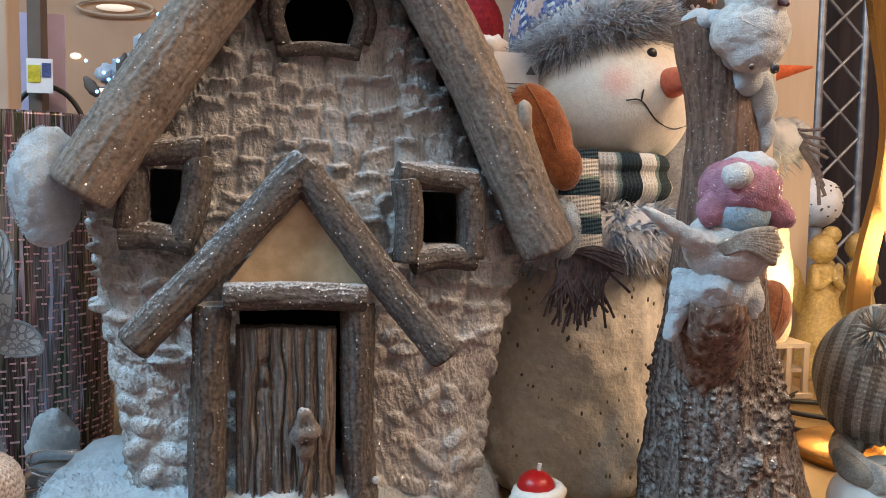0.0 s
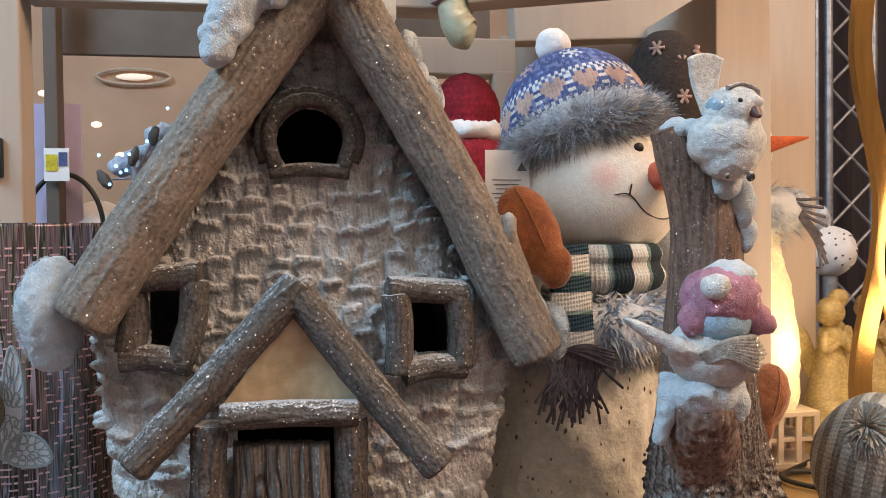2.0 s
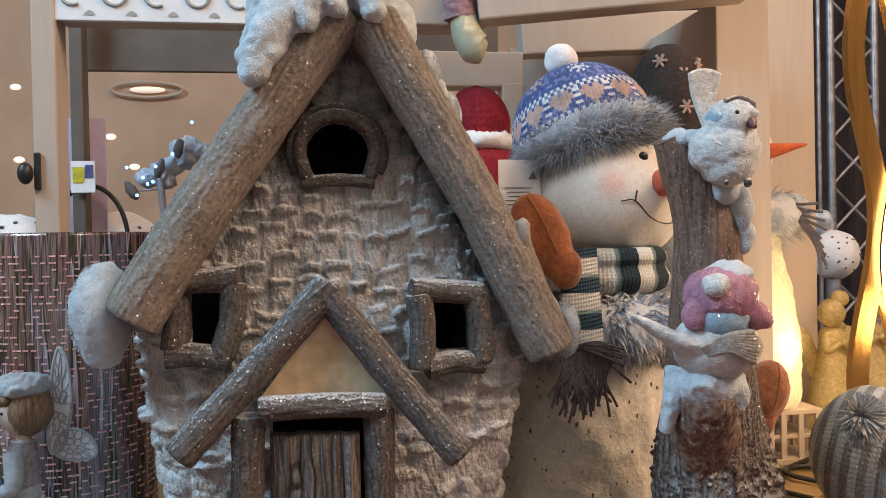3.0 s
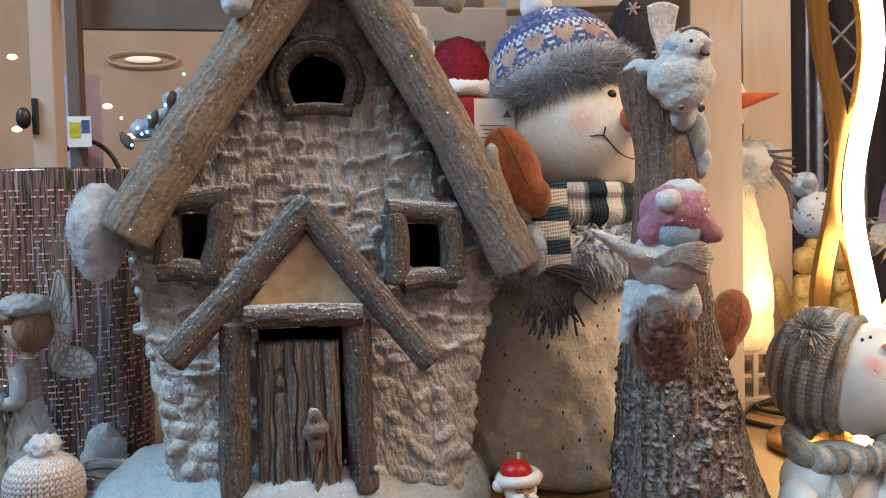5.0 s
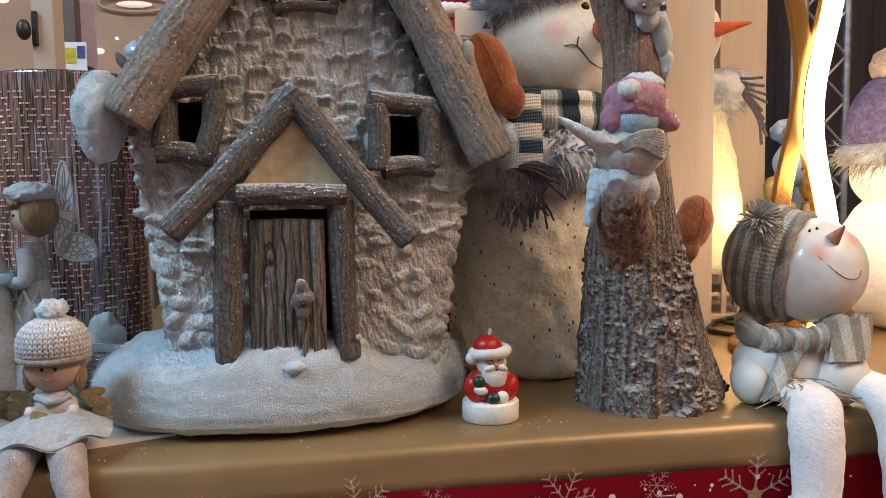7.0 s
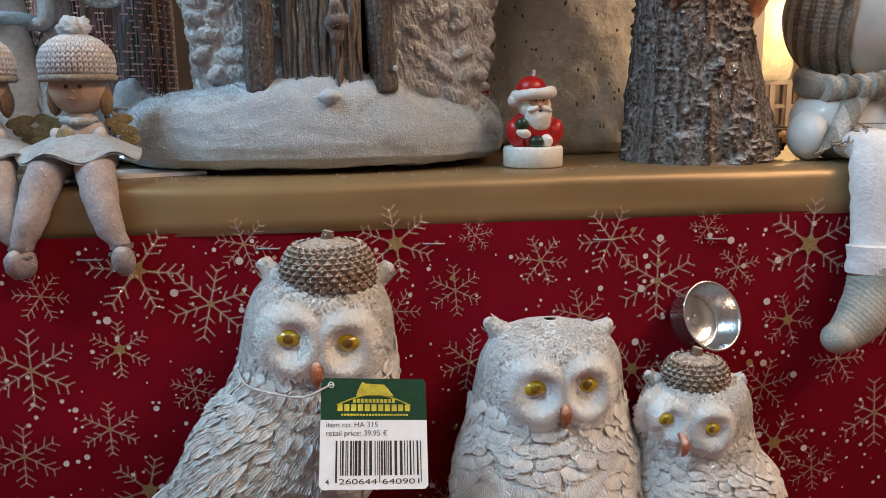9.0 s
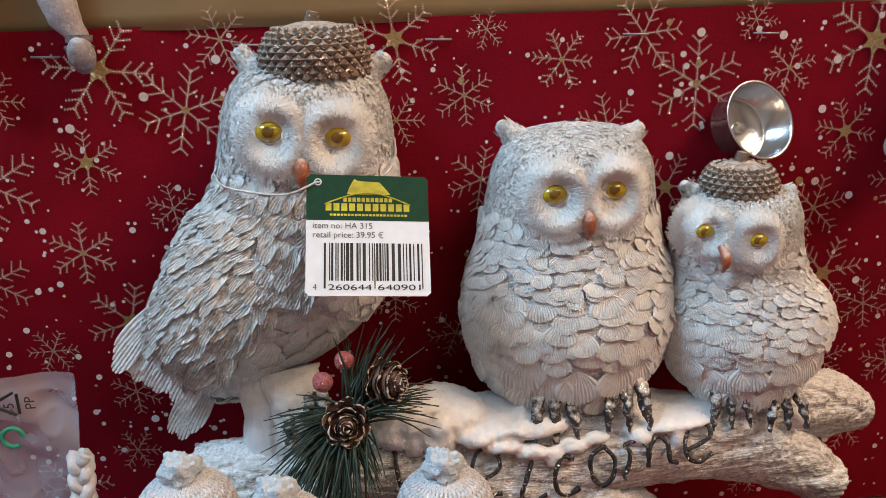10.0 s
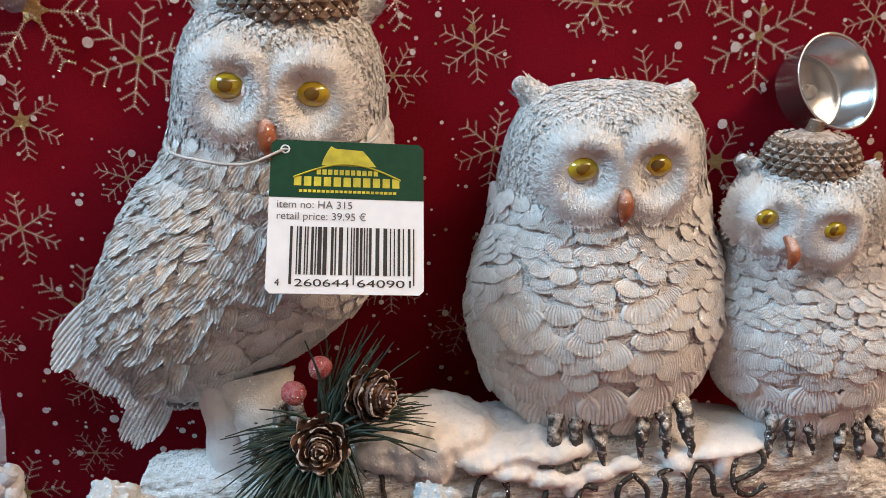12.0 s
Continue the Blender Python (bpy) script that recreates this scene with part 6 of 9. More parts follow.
def fairy(at, label, mirror=1):
    """A resin fairy in profile with lace wings, one mesh."""
    a = np.array(at, float)
    g = G()
    f = -mirror
    g.lathe(a, prof_fine([(0.05, 0), (3.0, 0), (2.8, 1.0), (2.2, 4.0), (1.5, 7.0), (0.95, 8.7), (0.85, 9.4)], 50), RESINWHITE, 60, lambda p: 0.12 * np.cos(np.arctan2(p[..., 1] - a[1], p[..., 0] - a[0]) * 14) * np.clip(1 - (p[..., 2] - a[2]) / 9, 0, 1))
    g.tube([a + (0, 0, 9.0), a + (0.1 * f, 0, 10.6), a + (0, 0, 12.0)], [0.85, 1.0, 0.7], RESINGREY, 18, 14)
    g.tube([a + (0, 0, 11.8), a + (0.05 * f, 0, 12.9)], 0.42, PALESKIN, 12, 6)
    h = a + (0.1 * f, 0, 13.7)
    g.ball(h, (1.2, 1.1, 1.35), PALESKIN, 26, 18)
    g.ball(h + (1.12 * f, 0, -0.1), (0.28, 0.2, 0.22), PALESKIN, 10, 8)
    g.ball(h + (-0.45 * f, 0, 0.15), (1.3, 1.35, 1.5), HAIR, 60, 40, lambda p: 0.07 * np.sin(np.arctan2(p[..., 1] - h[1], p[..., 0] - h[0]) * 26))
    g.ball(h + (0.55 * f, 0, 0.9), (0.75, 1.15, 0.55), HAIR, 40, 24, lambda p: 0.06 * np.sin(p[..., 1] * 14))
    g.ball(h + (-0.1 * f, 0, 1.55), (1.5, 1.4, 0.75), RESINWHITE, 70, 46, lambda p: 0.2 * np.abs(fbm(p, 0.45, 3)))
    g.ball(h + (0.75 * f, -0.85, 0.1), 0.1, BLACK, 8, 6)
    g.tube([a + (0.3 * f, -0.8, 11.5), a + (0.2 * f, -1.3, 9.6), a + (1.2 * f, -1.0, 9.3), a + (1.7 * f, -0.8, 9.6)], [0.55, 0.5, 0.4, 0.32], RESINWHITE, 14, 22)
    g.ball(a + (1.75 * f, -0.8, 9.65), (0.42, 0.3, 0.28), PALESKIN, 12, 8)
    # leaf-shaped flounces on the skirt
    for k in range(26):
        z, q = 8.2 - 1.3 * (k // 7), math.pi * (1.05 + 0.13 * (k % 7 + 0.5 * (k // 7 % 2)))
        r = float(np.interp(z, [0, 1, 4, 7, 8.7], [3.0, 2.8, 2.2, 1.5, 0.95])) + 0.06
        g.ball(a + (r * math.cos(q), r * math.sin(q), z), (0.16, 0.1, 0.75), RESINWHITE, 10, 8, None, (0, 22 * (-1) ** k, 0))
    for tip, base, bulge, wide in (((2.0, 0.4, 17.4), (1.5, 0.4, 11.0), 1.05, 0.62), ((4.0, 0.4, 10.9), (1.6, 0.4, 11.3), 0.3, 1.1)):
        p0, p1 = a + np.array(base), a + np.array(tip)
        d = p1 - p0
        s = np.cross(d, (0, 1, 0))
        s /= np.linalg.norm(s) * (1 if s[0] > 0 else -1)
        t = np.linspace(0, 2 * math.pi, 34, endpoint=False)
        w = lambda x: math.sin(x) * (1.15 if math.sin(x) > 0 else 0.5) * (1.2 - 0.35 * (0.5 - 0.5 * math.cos(x)))
        rim = [p0 + d * (0.5 - 0.5 * math.cos(x)) + s * wide * w(x) * (1 if wide > 0.7 else 1.2) for x in t]
        mid = p0 + d * 0.42 + s * 0.2
        g.raw([mid] + rim, [(0, 1 + k, 1 + (k + 1) % 34) for k in range(34)], LACE, False)
        g.tube(rim + [rim[0]], 0.1, RESINWHITE, 6, 70)
        for ring, cnt, size in ((0.36, 6, 0.2), (0.72, 11, 0.26)):
            for k in range(cnt):
                q = mid + (rim[int(k * 34 / cnt)] - mid) * ring
                e = (rim[int(k * 34 / cnt)] - mid) * size
                n = np.array([-e[2], 0, e[0]])
                n = n / (np.linalg.norm(n) + 1e-9) * 0.2
                g.tube([q + e * math.cos(x) + n * math.sin(x) + (0, -0.03, 0) for x in np.linspace(0, 2 * math.pi, 10)], 0.04, RESINWHITE, 5, 16)
    return single("fairy_figurine", g, at, label, "figurine")


fairy((-17.3, 11.6, 0), "frosted white resin fairy figurine with lace wings and brown hair")


def white_figure():
    a = np.array([-20.4, 10.8, 0])
    g = G().lathe(a, prof_fine([(0.05, 0), (2.6, 0), (2.7, 2), (2.2, 6), (1.7, 8.5), (1.75, 9.6), (1.3, 11), (0.9, 12), (1.35, 13.4), (1.2, 15), (0.5, 16), (0.05, 16.2)], 60), RESINWHITE, 44, lump(0.8, 0.1))
    g.tube([tuple(a + (1.75 * math.cos(t), 1.75 * math.sin(t), 9.6)) for t in np.linspace(0, 2 * math.pi, 20)], 0.4, BIRDBLUE, 10, 50)
    single("snow_figurine", g, a, "frosted white figurine with a pale blue sash", "figurine")


white_figure()


def holo_vase():
    c = np.array([-17.8, 23.5, 0])
    o = thing("holographic_vase", c, "tall iridescent mirrored glass vase with rosy dashes", "vase")
    g = G().lathe(c, [(0.05, 0.05), (5.3, 0.05), (5.6, 0.4), (5.75, 6), (5.75, 24.2), (5.7, 24.45), (5.5, 24.45), (5.45, 24), (5.45, 1), (0.05, 0.9)], HOLO, 72)
    part("glass", g, o)
    R = np.random.default_rng(2)
    g = G()
    for row in range(50):
        z = 0.8 + row * 0.45
        for k in range(34):
            if R.random() < 0.72:
                a = math.pi + math.pi * (k + R.random()) / 34
                g.box(c + (5.8 * math.cos(a), 5.8 * math.sin(a), z), (0.42 * R.uniform(0.5, 1), 0.06, 0.11), ROSY, rot=(0, 0, math.degrees(a) + 90))
    part("dash_pattern", g, o, "rows of rosy glitter dashes")["kind"] = "stuff"
    return o


holo_vase()


def flyers():
    g = G().box((-11.0, 5.2, 0.12), (6.5, 4.0, 0.2), PAPER, rot=(0, 0, 18))
    single("card_flyer", g, (-11, 5.2, 0), "white printed card lying under the figurines", "card")
    g = G()
    for k in range(6):
        x, y, r = -12.9 + 0.25 * k, 12.6 + 0.5 * k, 1.5 + 0.16 * k
        g.tube([(x + 1.5 * r * math.cos(t), y + 0.8 * r * math.sin(t), 0.55 + 0.55 * k + 0.3 * math.sin(2 * t + 1.7 * k)) for t in np.linspace(0, 2 * math.pi, 18)], 0.42, TIN, 10, 60, squash=(0.25, 1))
    single("silver_wire_ornament", g, (-12.7, 15.5, 0), "bent silvery metal ribbon ornament", "ornament")
    g = G().ball((-14.4, 17.8, 3.0), (1.5, 1.4, 3.0), RESINWHITE, 28, 20, lump(0.9, 0.3))
    single("snow_ornament", g, (-14.4, 17.8, 0), "fluffy white snow-covered ornament", "ornament")


flyers()


def seated_snowman():
    o = thing("seated_snowman", (34, 4, 0), "glazed ceramic snowman with striped hat and hanging plush legs", "figurine")
    body = G().ball((34.0, 4.2, 2.5), (3.6, 3.0, 2.6), GLOSSWHITE, 44, 30).ball((30.9, 3.3, 1.6), (1.15, 1.7, 1.6), GLOSSWHITE, 26, 20).ball((36.6, 1.9, 2.0), (2.0, 2.1, 2.0), GLOSSWHITE, 30, 22)
    part("body", body, o, "glazed white ceramic body")
    oc, hc = np.array([35.4, 4.6, 9.5]), np.array([36.25, 4.5, 9.0])
    head = part("head", G().ball(hc, (3.65, 3.5, 3.65), blush(blush(mat("blushed_glaze", (0.8, 0.78, 0.75), (0.74, 0.72, 0.69), 0.28, scale=60, bump=0.08, bscale=200, coat=0.3, wmix=0.1), (0.009, -0.024, 0.105), 0.011, (0.8, 0.33, 0.26)), (0.036, -0.018, 0.112), 0.01, (0.8, 0.33, 0.26)), 52, 38), o, "glazed round ceramic head")

    def on(dx, dz, lift=0.0):
        dx, dz = dx + oc[0] - hc[0], dz + oc[2] - hc[2]
        y = 3.5 * math.sqrt(max(1 - (dx / 3.65) ** 2 - (dz / 3.65) ** 2, 0))
        return tuple(hc + (dx, -y - lift, dz))
    part("nose", G().tube([on(0.5, 1.8), tuple(oc + (0.95, -3.4, 2.75))], [0.5, 0.08], BEAK, 14, 10), head, "brown-orange carrot nose")
    part("eye", G().ball(on(-0.55, 2.35), (0.12, 0.08, 0.16), BLACK, 8, 6), head)
    part("eye", G().ball(on(-0.05, 2.5), (0.12, 0.08, 0.16), BLACK, 8, 6), head)
    part("mouth", yarn([on(-0.7, 0.75, 0.01), on(0.2, -0.2, 0.01), on(1.1, -0.75, 0.01), on(2.0, -0.75, 0.01), on(2.3, -0.3, 0.01)], 0.035, BEAK, 6), head, "painted red-brown smile")
    # hat: a striped dome tipped back to the left
    t = np.linspace(0, 2 * math.pi, 320, endpoint=False)[:, None]
    v = np.linspace(0, 1, 110)[None, :]
    r = 3.7 * np.sqrt(np.clip(1 - v ** 2.6, 0.0005, 1)) + 0.6 * np.sin(v * math.pi) ** 1.3
    ht = 5.2 * v
    knt = 0.1 * np.abs(np.sin((ht * 4.0 + np.abs((t * 40 / math.pi) % 1 - 0.5)) * math.pi)) - 0.08 * np.exp(-(np.abs((t * 40 / math.pi) % 1 - 0.5) / 0.12) ** 2)
    P = np.stack([(r + knt) * np.cos(t), (r + knt) * np.sin(t), ht + 0 * t], -1)
    ax = np.array([-0.62, 0.72, 0.16])
    ax /= np.linalg.norm(ax)
    e1 = np.cross(ax, (0, 0, 1.0))
    e1 /= np.linalg.norm(e1)
    M = np.stack([e1, np.cross(ax, e1), ax], 1)
    P = P @ M.T + (hc + ax * 1.0)
    g = G().surf(P, HATBEIGE, cu=True)
    pale = g.slot(HATPALE)
    g.m = [pale if (f % 109) // 10 % 2 else 0 for f in range(len(g.f))]
    hat = part("hat", g, o, "grey and white striped knitted hat")
    part("brim", G().tube([tuple(M @ np.array([3.72 * math.cos(x), 3.72 * math.sin(x), -0.05]) + hc + ax * 1.0) for x in np.linspace(0, 2 * math.pi, 25)], 0.34, GREYKNIT, 10, 80, lump(0.35, 0.08)), hat)
    g = G()
    R = np.random.default_rng(4)
    pc = np.array([31.0, 2.6, 12.7])
    for k in range(260):
        d = R.normal(0, 1, 3)
        d /= np.linalg.norm(d)
        d[1] = -abs(d[1]) * 0.8
        g.tube([pc, pc + d * 0.8, pc + d * 1.65 + (0, 0, -0.2)], 0.06, POMGREY, 5, 6, caps=False)
    part("pompon", g, hat, "grey yarn pompon")
    # scarf and its tail
    part("scarf", G().tube([(hc[0] - 0.6 + 2.9 * math.cos(x) - 1.3, 4.2 + 2.8 * math.sin(x), 5.2 + 0.5 * math.sin(x) + 0.5 * math.cos(x)) for x in np.linspace(0, 2 * math.pi, 25)], 0.72, SCARFG, 40, 320, lambda p: 0.1 * np.sin(p[..., 0] * 9) + 0.07 * np.abs(np.sin(p[..., 0] * 14)) * np.abs(np.sin(p[..., 2] * 14)) + 0.1 * vnoise(p, 0.9, 2), squash=(1, 1.15)), o, "grey and white striped scarf")
    u, w = np.linspace(0, 1, 30)[:, None], np.linspace(-1, 1, 12)[None, :]
    P = np.stack([33.6 - 2.2 * u + 1.3 * w * (1 - 0.2 * u), 1.3 - 0.5 * u - 0.3 * (1 - w * w) + 0.5 * (u - 1) ** 2, 4.9 - 3.4 * u + 0.75 * w], -1)
    tail = part("scarf_tail", G().surf(P, SCARFG, flip=True).surf(P + np.array([0, 0.3, 0]), SCARFG), o)
    g = G()
    for k in range(46):
        s = np.array([32.6, 0.7, 1.9]) + R.normal(0, 0.25, 3)
        e = s + np.array([R.normal(0.6, 1.7), -0.6 - R.random(), -0.2 - R.random() * 0.9])
        g.tube([s, (s + e) / 2 + R.normal(0, 0.25, 3), e], 0.05, GREYKNIT, 5, 7, caps=False)
    part("fringe", g, tail, "loose grey fringe")
    g = G()
    P = np.stack([36.2 + 1.5 * w + 0.9 * u, 0.2 - 0.3 * (1 - w * w) + 0.9 * u, 3.4 + 2.8 * u + 0.2 * np.sin(w * 9) * u], -1)
    part("hand", G().surf(P, SCARFG, flip=True).surf(P + np.array([0, 0.5, 0]), SCARFG), o, "striped knitted cuff")
    # cloth leg with cuff and knitted boot
    leg = part("leg", G().tube([(33.2, 1.6, 1.2), (32.9, -0.9, 0.9), (32.5, -1.9, -0.8), (32.3, -2.3, -5.0)], [1.6, 1.7, 1.65, 1.5], SATINFUR, 28, 44, lump(1.2, 0.14, 3), squash=(1, 0.62)), o, "white plush leg hanging over the edge")
    part("cuff", G().tube([(32.3, -2.4, -4.7), (32.25, -2.5, -6.3)], [1.75, 1.75], SATINFUR, 28, 14, lump(0.7, 0.12, 2), squash=(1, 0.75)), leg)
    part("boot", G().tube([(32.3, -2.5, -6.0), (32.0, -2.7, -7.6), (30.9, -3.3, -8.9), (29.4, -3.8, -9.9)], [1.65, 1.65, 1.5, 1.0], SOCKKNIT, 60, 70, lambda p: 0.06 * np.sin(p[..., 0] * 16) * np.sin(p[..., 2] * 16), squash=(0.95, 0.8)), leg, "pale grey knitted boot")
    part("toe", G().ball((29.35, -3.75, -9.85), (1.0, 0.95, 0.95), SOCKKNIT, 24, 16), leg)
    part("leg", G().tube([(37.8, 1.4, 1.5), (38.2, -1.0, 1.0), (38.4, -2.0, -1.0), (38.6, -2.4, -5.4)], [1.7, 1.8, 1.7, 1.5], SATINFUR, 24, 34, lump(1.2, 0.14, 3), squash=(1, 0.62)), o, "white plush leg hanging over the edge")
    return o


POMGREY = mat("pale_grey_yarn", (0.66, 0.63, 0.58), (0.46, 0.43, 0.39), 0.95, scale=900, bump=0.4)
HATBEIGE = mat("beige_grey_knit", (0.36, 0.33, 0.285), (0.22, 0.2, 0.17), 0.95, scale=600, bump=0.8, bscale=700)
HATPALE = mat("pale_cream_knit", (0.62, 0.6, 0.55), (0.45, 0.43, 0.39), 0.95, scale=600, bump=0.8, bscale=700)
SCARFG = stripes(mat("striped_grey_scarf", (0.9, 0.9, 0.9), (0.65, 0.65, 0.65), 0.95, scale=600, bump=0.9, bscale=700), 0, [(0.5, (0.4, 0.37, 0.32)), (0.5, (0.68, 0.65, 0.6))], 0.015, 0.3)
seated_snowman()


def scattered_snow():
    g = G()
    R = np.random.default_rng(11)
    for k in range(70):
        x, y = R.uniform(-12, 24), R.uniform(0.0, 3.5)
        g.ball((x, y, 0.05), R.uniform(0.02, 0.06), SNOW, 6, 4)
    single("snow_crumbs", g, (0, 1, 0), "loose crumbs of artificial snow on the gold cloth", "snow", kind="stuff")


scattered_snow()

# ---- the owl sculpture below the shelf ----


def feather(V, F, p, d, s, n, ln, w, lift=0.3, ridges=7, round_=0.4, nu=19, nv=4):
    """A fan-shaped feather of raised ribs: root p, running along d, across s, outward n."""
    if ridges > 2:
        # narrow grooves between broad flat ribs
        ph = np.append(((np.arange(ridges)[:, None] + np.array([0, 0.16, 0.5, 0.84])) / ridges).ravel(), 1.0)
        nu = len(ph)
        u, cut = (2 * ph - 1)[:, None], np.where(np.arange(nu) % 4 == 0, 1.0, np.where(np.arange(nu) % 4 == 2, -0.15, 0.0))[:, None]
    else:
        u = np.linspace(-1, 1, nu)[:, None]
        cut = 0.5 - 0.5 * np.cos(u * ridges * math.pi)
    v = np.linspace(0, 1, nv)[None, :]
    wid = w * (0.14 + 0.86 * np.sin(v * math.pi / 2) ** 0.9)
    le = ln * v * (1 - round_ * np.abs(u) ** 2.6 - 0.06 * cut * v)
    h = 0.55 * lift * ln * v - 0.05 * w * u * u * v - 0.085 * min(ln, 1.3) * cut * v ** 0.4 + 0.03
    P = p + le[..., None] * d + (wid * u)[..., None] * s + h[..., None] * n
    i0 = len(V)
    V.extend(P.reshape(-1, 3).tolist())
    for a in range(nu - 1):
        for b in range(nv - 1):
            F.append((i0 + a * nv + b, i0 + (a + 1) * nv + b, i0 + (a + 1) * nv + b + 1, i0 + a * nv + b + 1))
    if nu > 9:
        # the cut edge at the tip
        i1 = len(V)
        V.extend(P[:, -1].tolist())
        V.extend((P[:, -1] - n * 0.09 * ln - d * 0.05 * ln).tolist())
        F.extend((i1 + a, i1 + a + 1, i1 + nu + a + 1, i1 + nu + a) for a in range(nu - 1))


class Shape:
    """An upright body from rings of (height, middle x, middle y, half width, half depth)."""

    def __init__(self, rings):
        self.r = np.array(rings, float)
        self.t = np.linspace(0, 1, len(rings))

    def at(self, t):
        return [smoothline(self.t, self.r[:, k], t) for k in range(5)]

    def point(self, th, t):
        z, x, y, a, b = self.at(np.asarray(t, float))
        return np.stack([x + np.maximum(a, 0.05) * np.cos(th), y + np.maximum(b, 0.05) * np.sin(th), z], -1)

    def basis(self, th, t):
        e = 1e-3
        p = self.point(np.array([th]), np.array([t]))[0]
        s = self.point(np.array([th + e]), np.array([t]))[0] - p
        d = self.point(np.array([th]), np.array([min(t + e, 1)]))[0] - p if t < 1 - e else p - self.point(np.array([th]), np.array([t - e]))[0]
        s, d = s / (np.linalg.norm(s) + 1e-12), d / (np.linalg.norm(d) + 1e-12)
        n = np.cross(d, s)
        c = np.array([*[f[0] for f in self.at(np.array([t]))][1:3], p[2]])
        if n @ (p - c) < 0:
            n = -n
        return p, d, s, n / (np.linalg.norm(n) + 1e-12)

    def mesh(self, g, m, n=64, k=60, disp=None):
        th = np.linspace(0, 2 * math.pi, n, endpoint=False)[:, None]
        P = self.point(th + 0 * np.linspace(0, 1, k)[None], np.linspace(0, 1, k)[None] + 0 * th)
        if disp is not None:
            P = P + normals(P, True) * -disp(P)[..., None]
        return g.surf(P, m, cu=True, flip=True)


def face_disc(g, shape, eye, r, m, seed):
    """The white mask round an eye: it follows the head, dips to the eye and swells into a brow above it."""
    R = np.random.default_rng(seed)
    ex, ey, ez = eye
    ringz = shape.r[:, 0]

    def skin(x, z):
        t = np.interp(-z, -ringz, shape.t)
        _, cx, cy, a, b = shape.at(t)
        c = np.clip((x - cx) / np.maximum(a, 0.1), -0.97, 0.97)
        return cy - b * np.sqrt(1 - c * c)

    def at(a, u):
        x, z = ex + r * u * np.cos(a), ez - 0.08 * r * u + 1.08 * r * u * np.sin(a)
        s = np.clip((u - 0.3) / 0.4, 0, 1)
        s = s * s * (3 - 2 * s)
        y = (1 - s) * (ey - 0.03 * r) + s * (skin(x, z) - 0.2 * r)
        y = y - 0.12 * r * np.exp(-((u - 0.72) / 0.22) ** 2) + 0.05 * r * np.clip((u - 0.86) / 0.14, 0, 1) ** 2
        y = y - 0.09 * r * np.exp(-((z - ez - 0.55 * r) / (0.2 * r)) ** 2 - ((x - ex) / (0.8 * r)) ** 2)
        return np.stack([x, y, z + 0 * x], -1)
    k, na = 22, 360
    a = np.linspace(0, 2 * math.pi, na, endpoint=False)[:, None]
    u = np.linspace(0.3, 1.0, k)[None, :]
    wob = 1 + 0.07 * np.interp(a, np.linspace(0, 2 * math.pi, 31), np.append(R.uniform(-1, 1, 30), 0))
    P = at(a, u * (1 + (wob - 1) * u))
    rays = np.interp(a + 0.12 * u, np.linspace(0, 2 * math.pi + 0.2, 150), R.uniform(-1, 1, 150))
    P[..., 1] += 0.03 * rays * np.clip(u * 2 - 0.6, 0, 1)
    g.surf(P, m, cu=True)
    V, F = [], []
    for j in range(1500):
        t, q = R.uniform(0, 2 * math.pi), 0.36 + 0.68 * R.random() ** 0.8
        p, p2 = at(np.array(t), np.array(q)), at(np.array(t + R.normal(0, 0.1)), np.array(q + 0.16))
        d = p2 - p
        d /= np.linalg.norm(d) + 1e-9
        sd = np.cross(d, (0, -1.0, 0.1))
        sd /= np.linalg.norm(sd) + 1e-9
        nn = np.cross(sd, d)
        nn = nn if nn[1] < 0 else -nn
        feather(V, F, p, d, sd, nn, r * R.uniform(0.12, 0.22), r * 0.02, 0.35, 1, 0.6, 5, 3)
    g.raw(V, F, m)
    return g


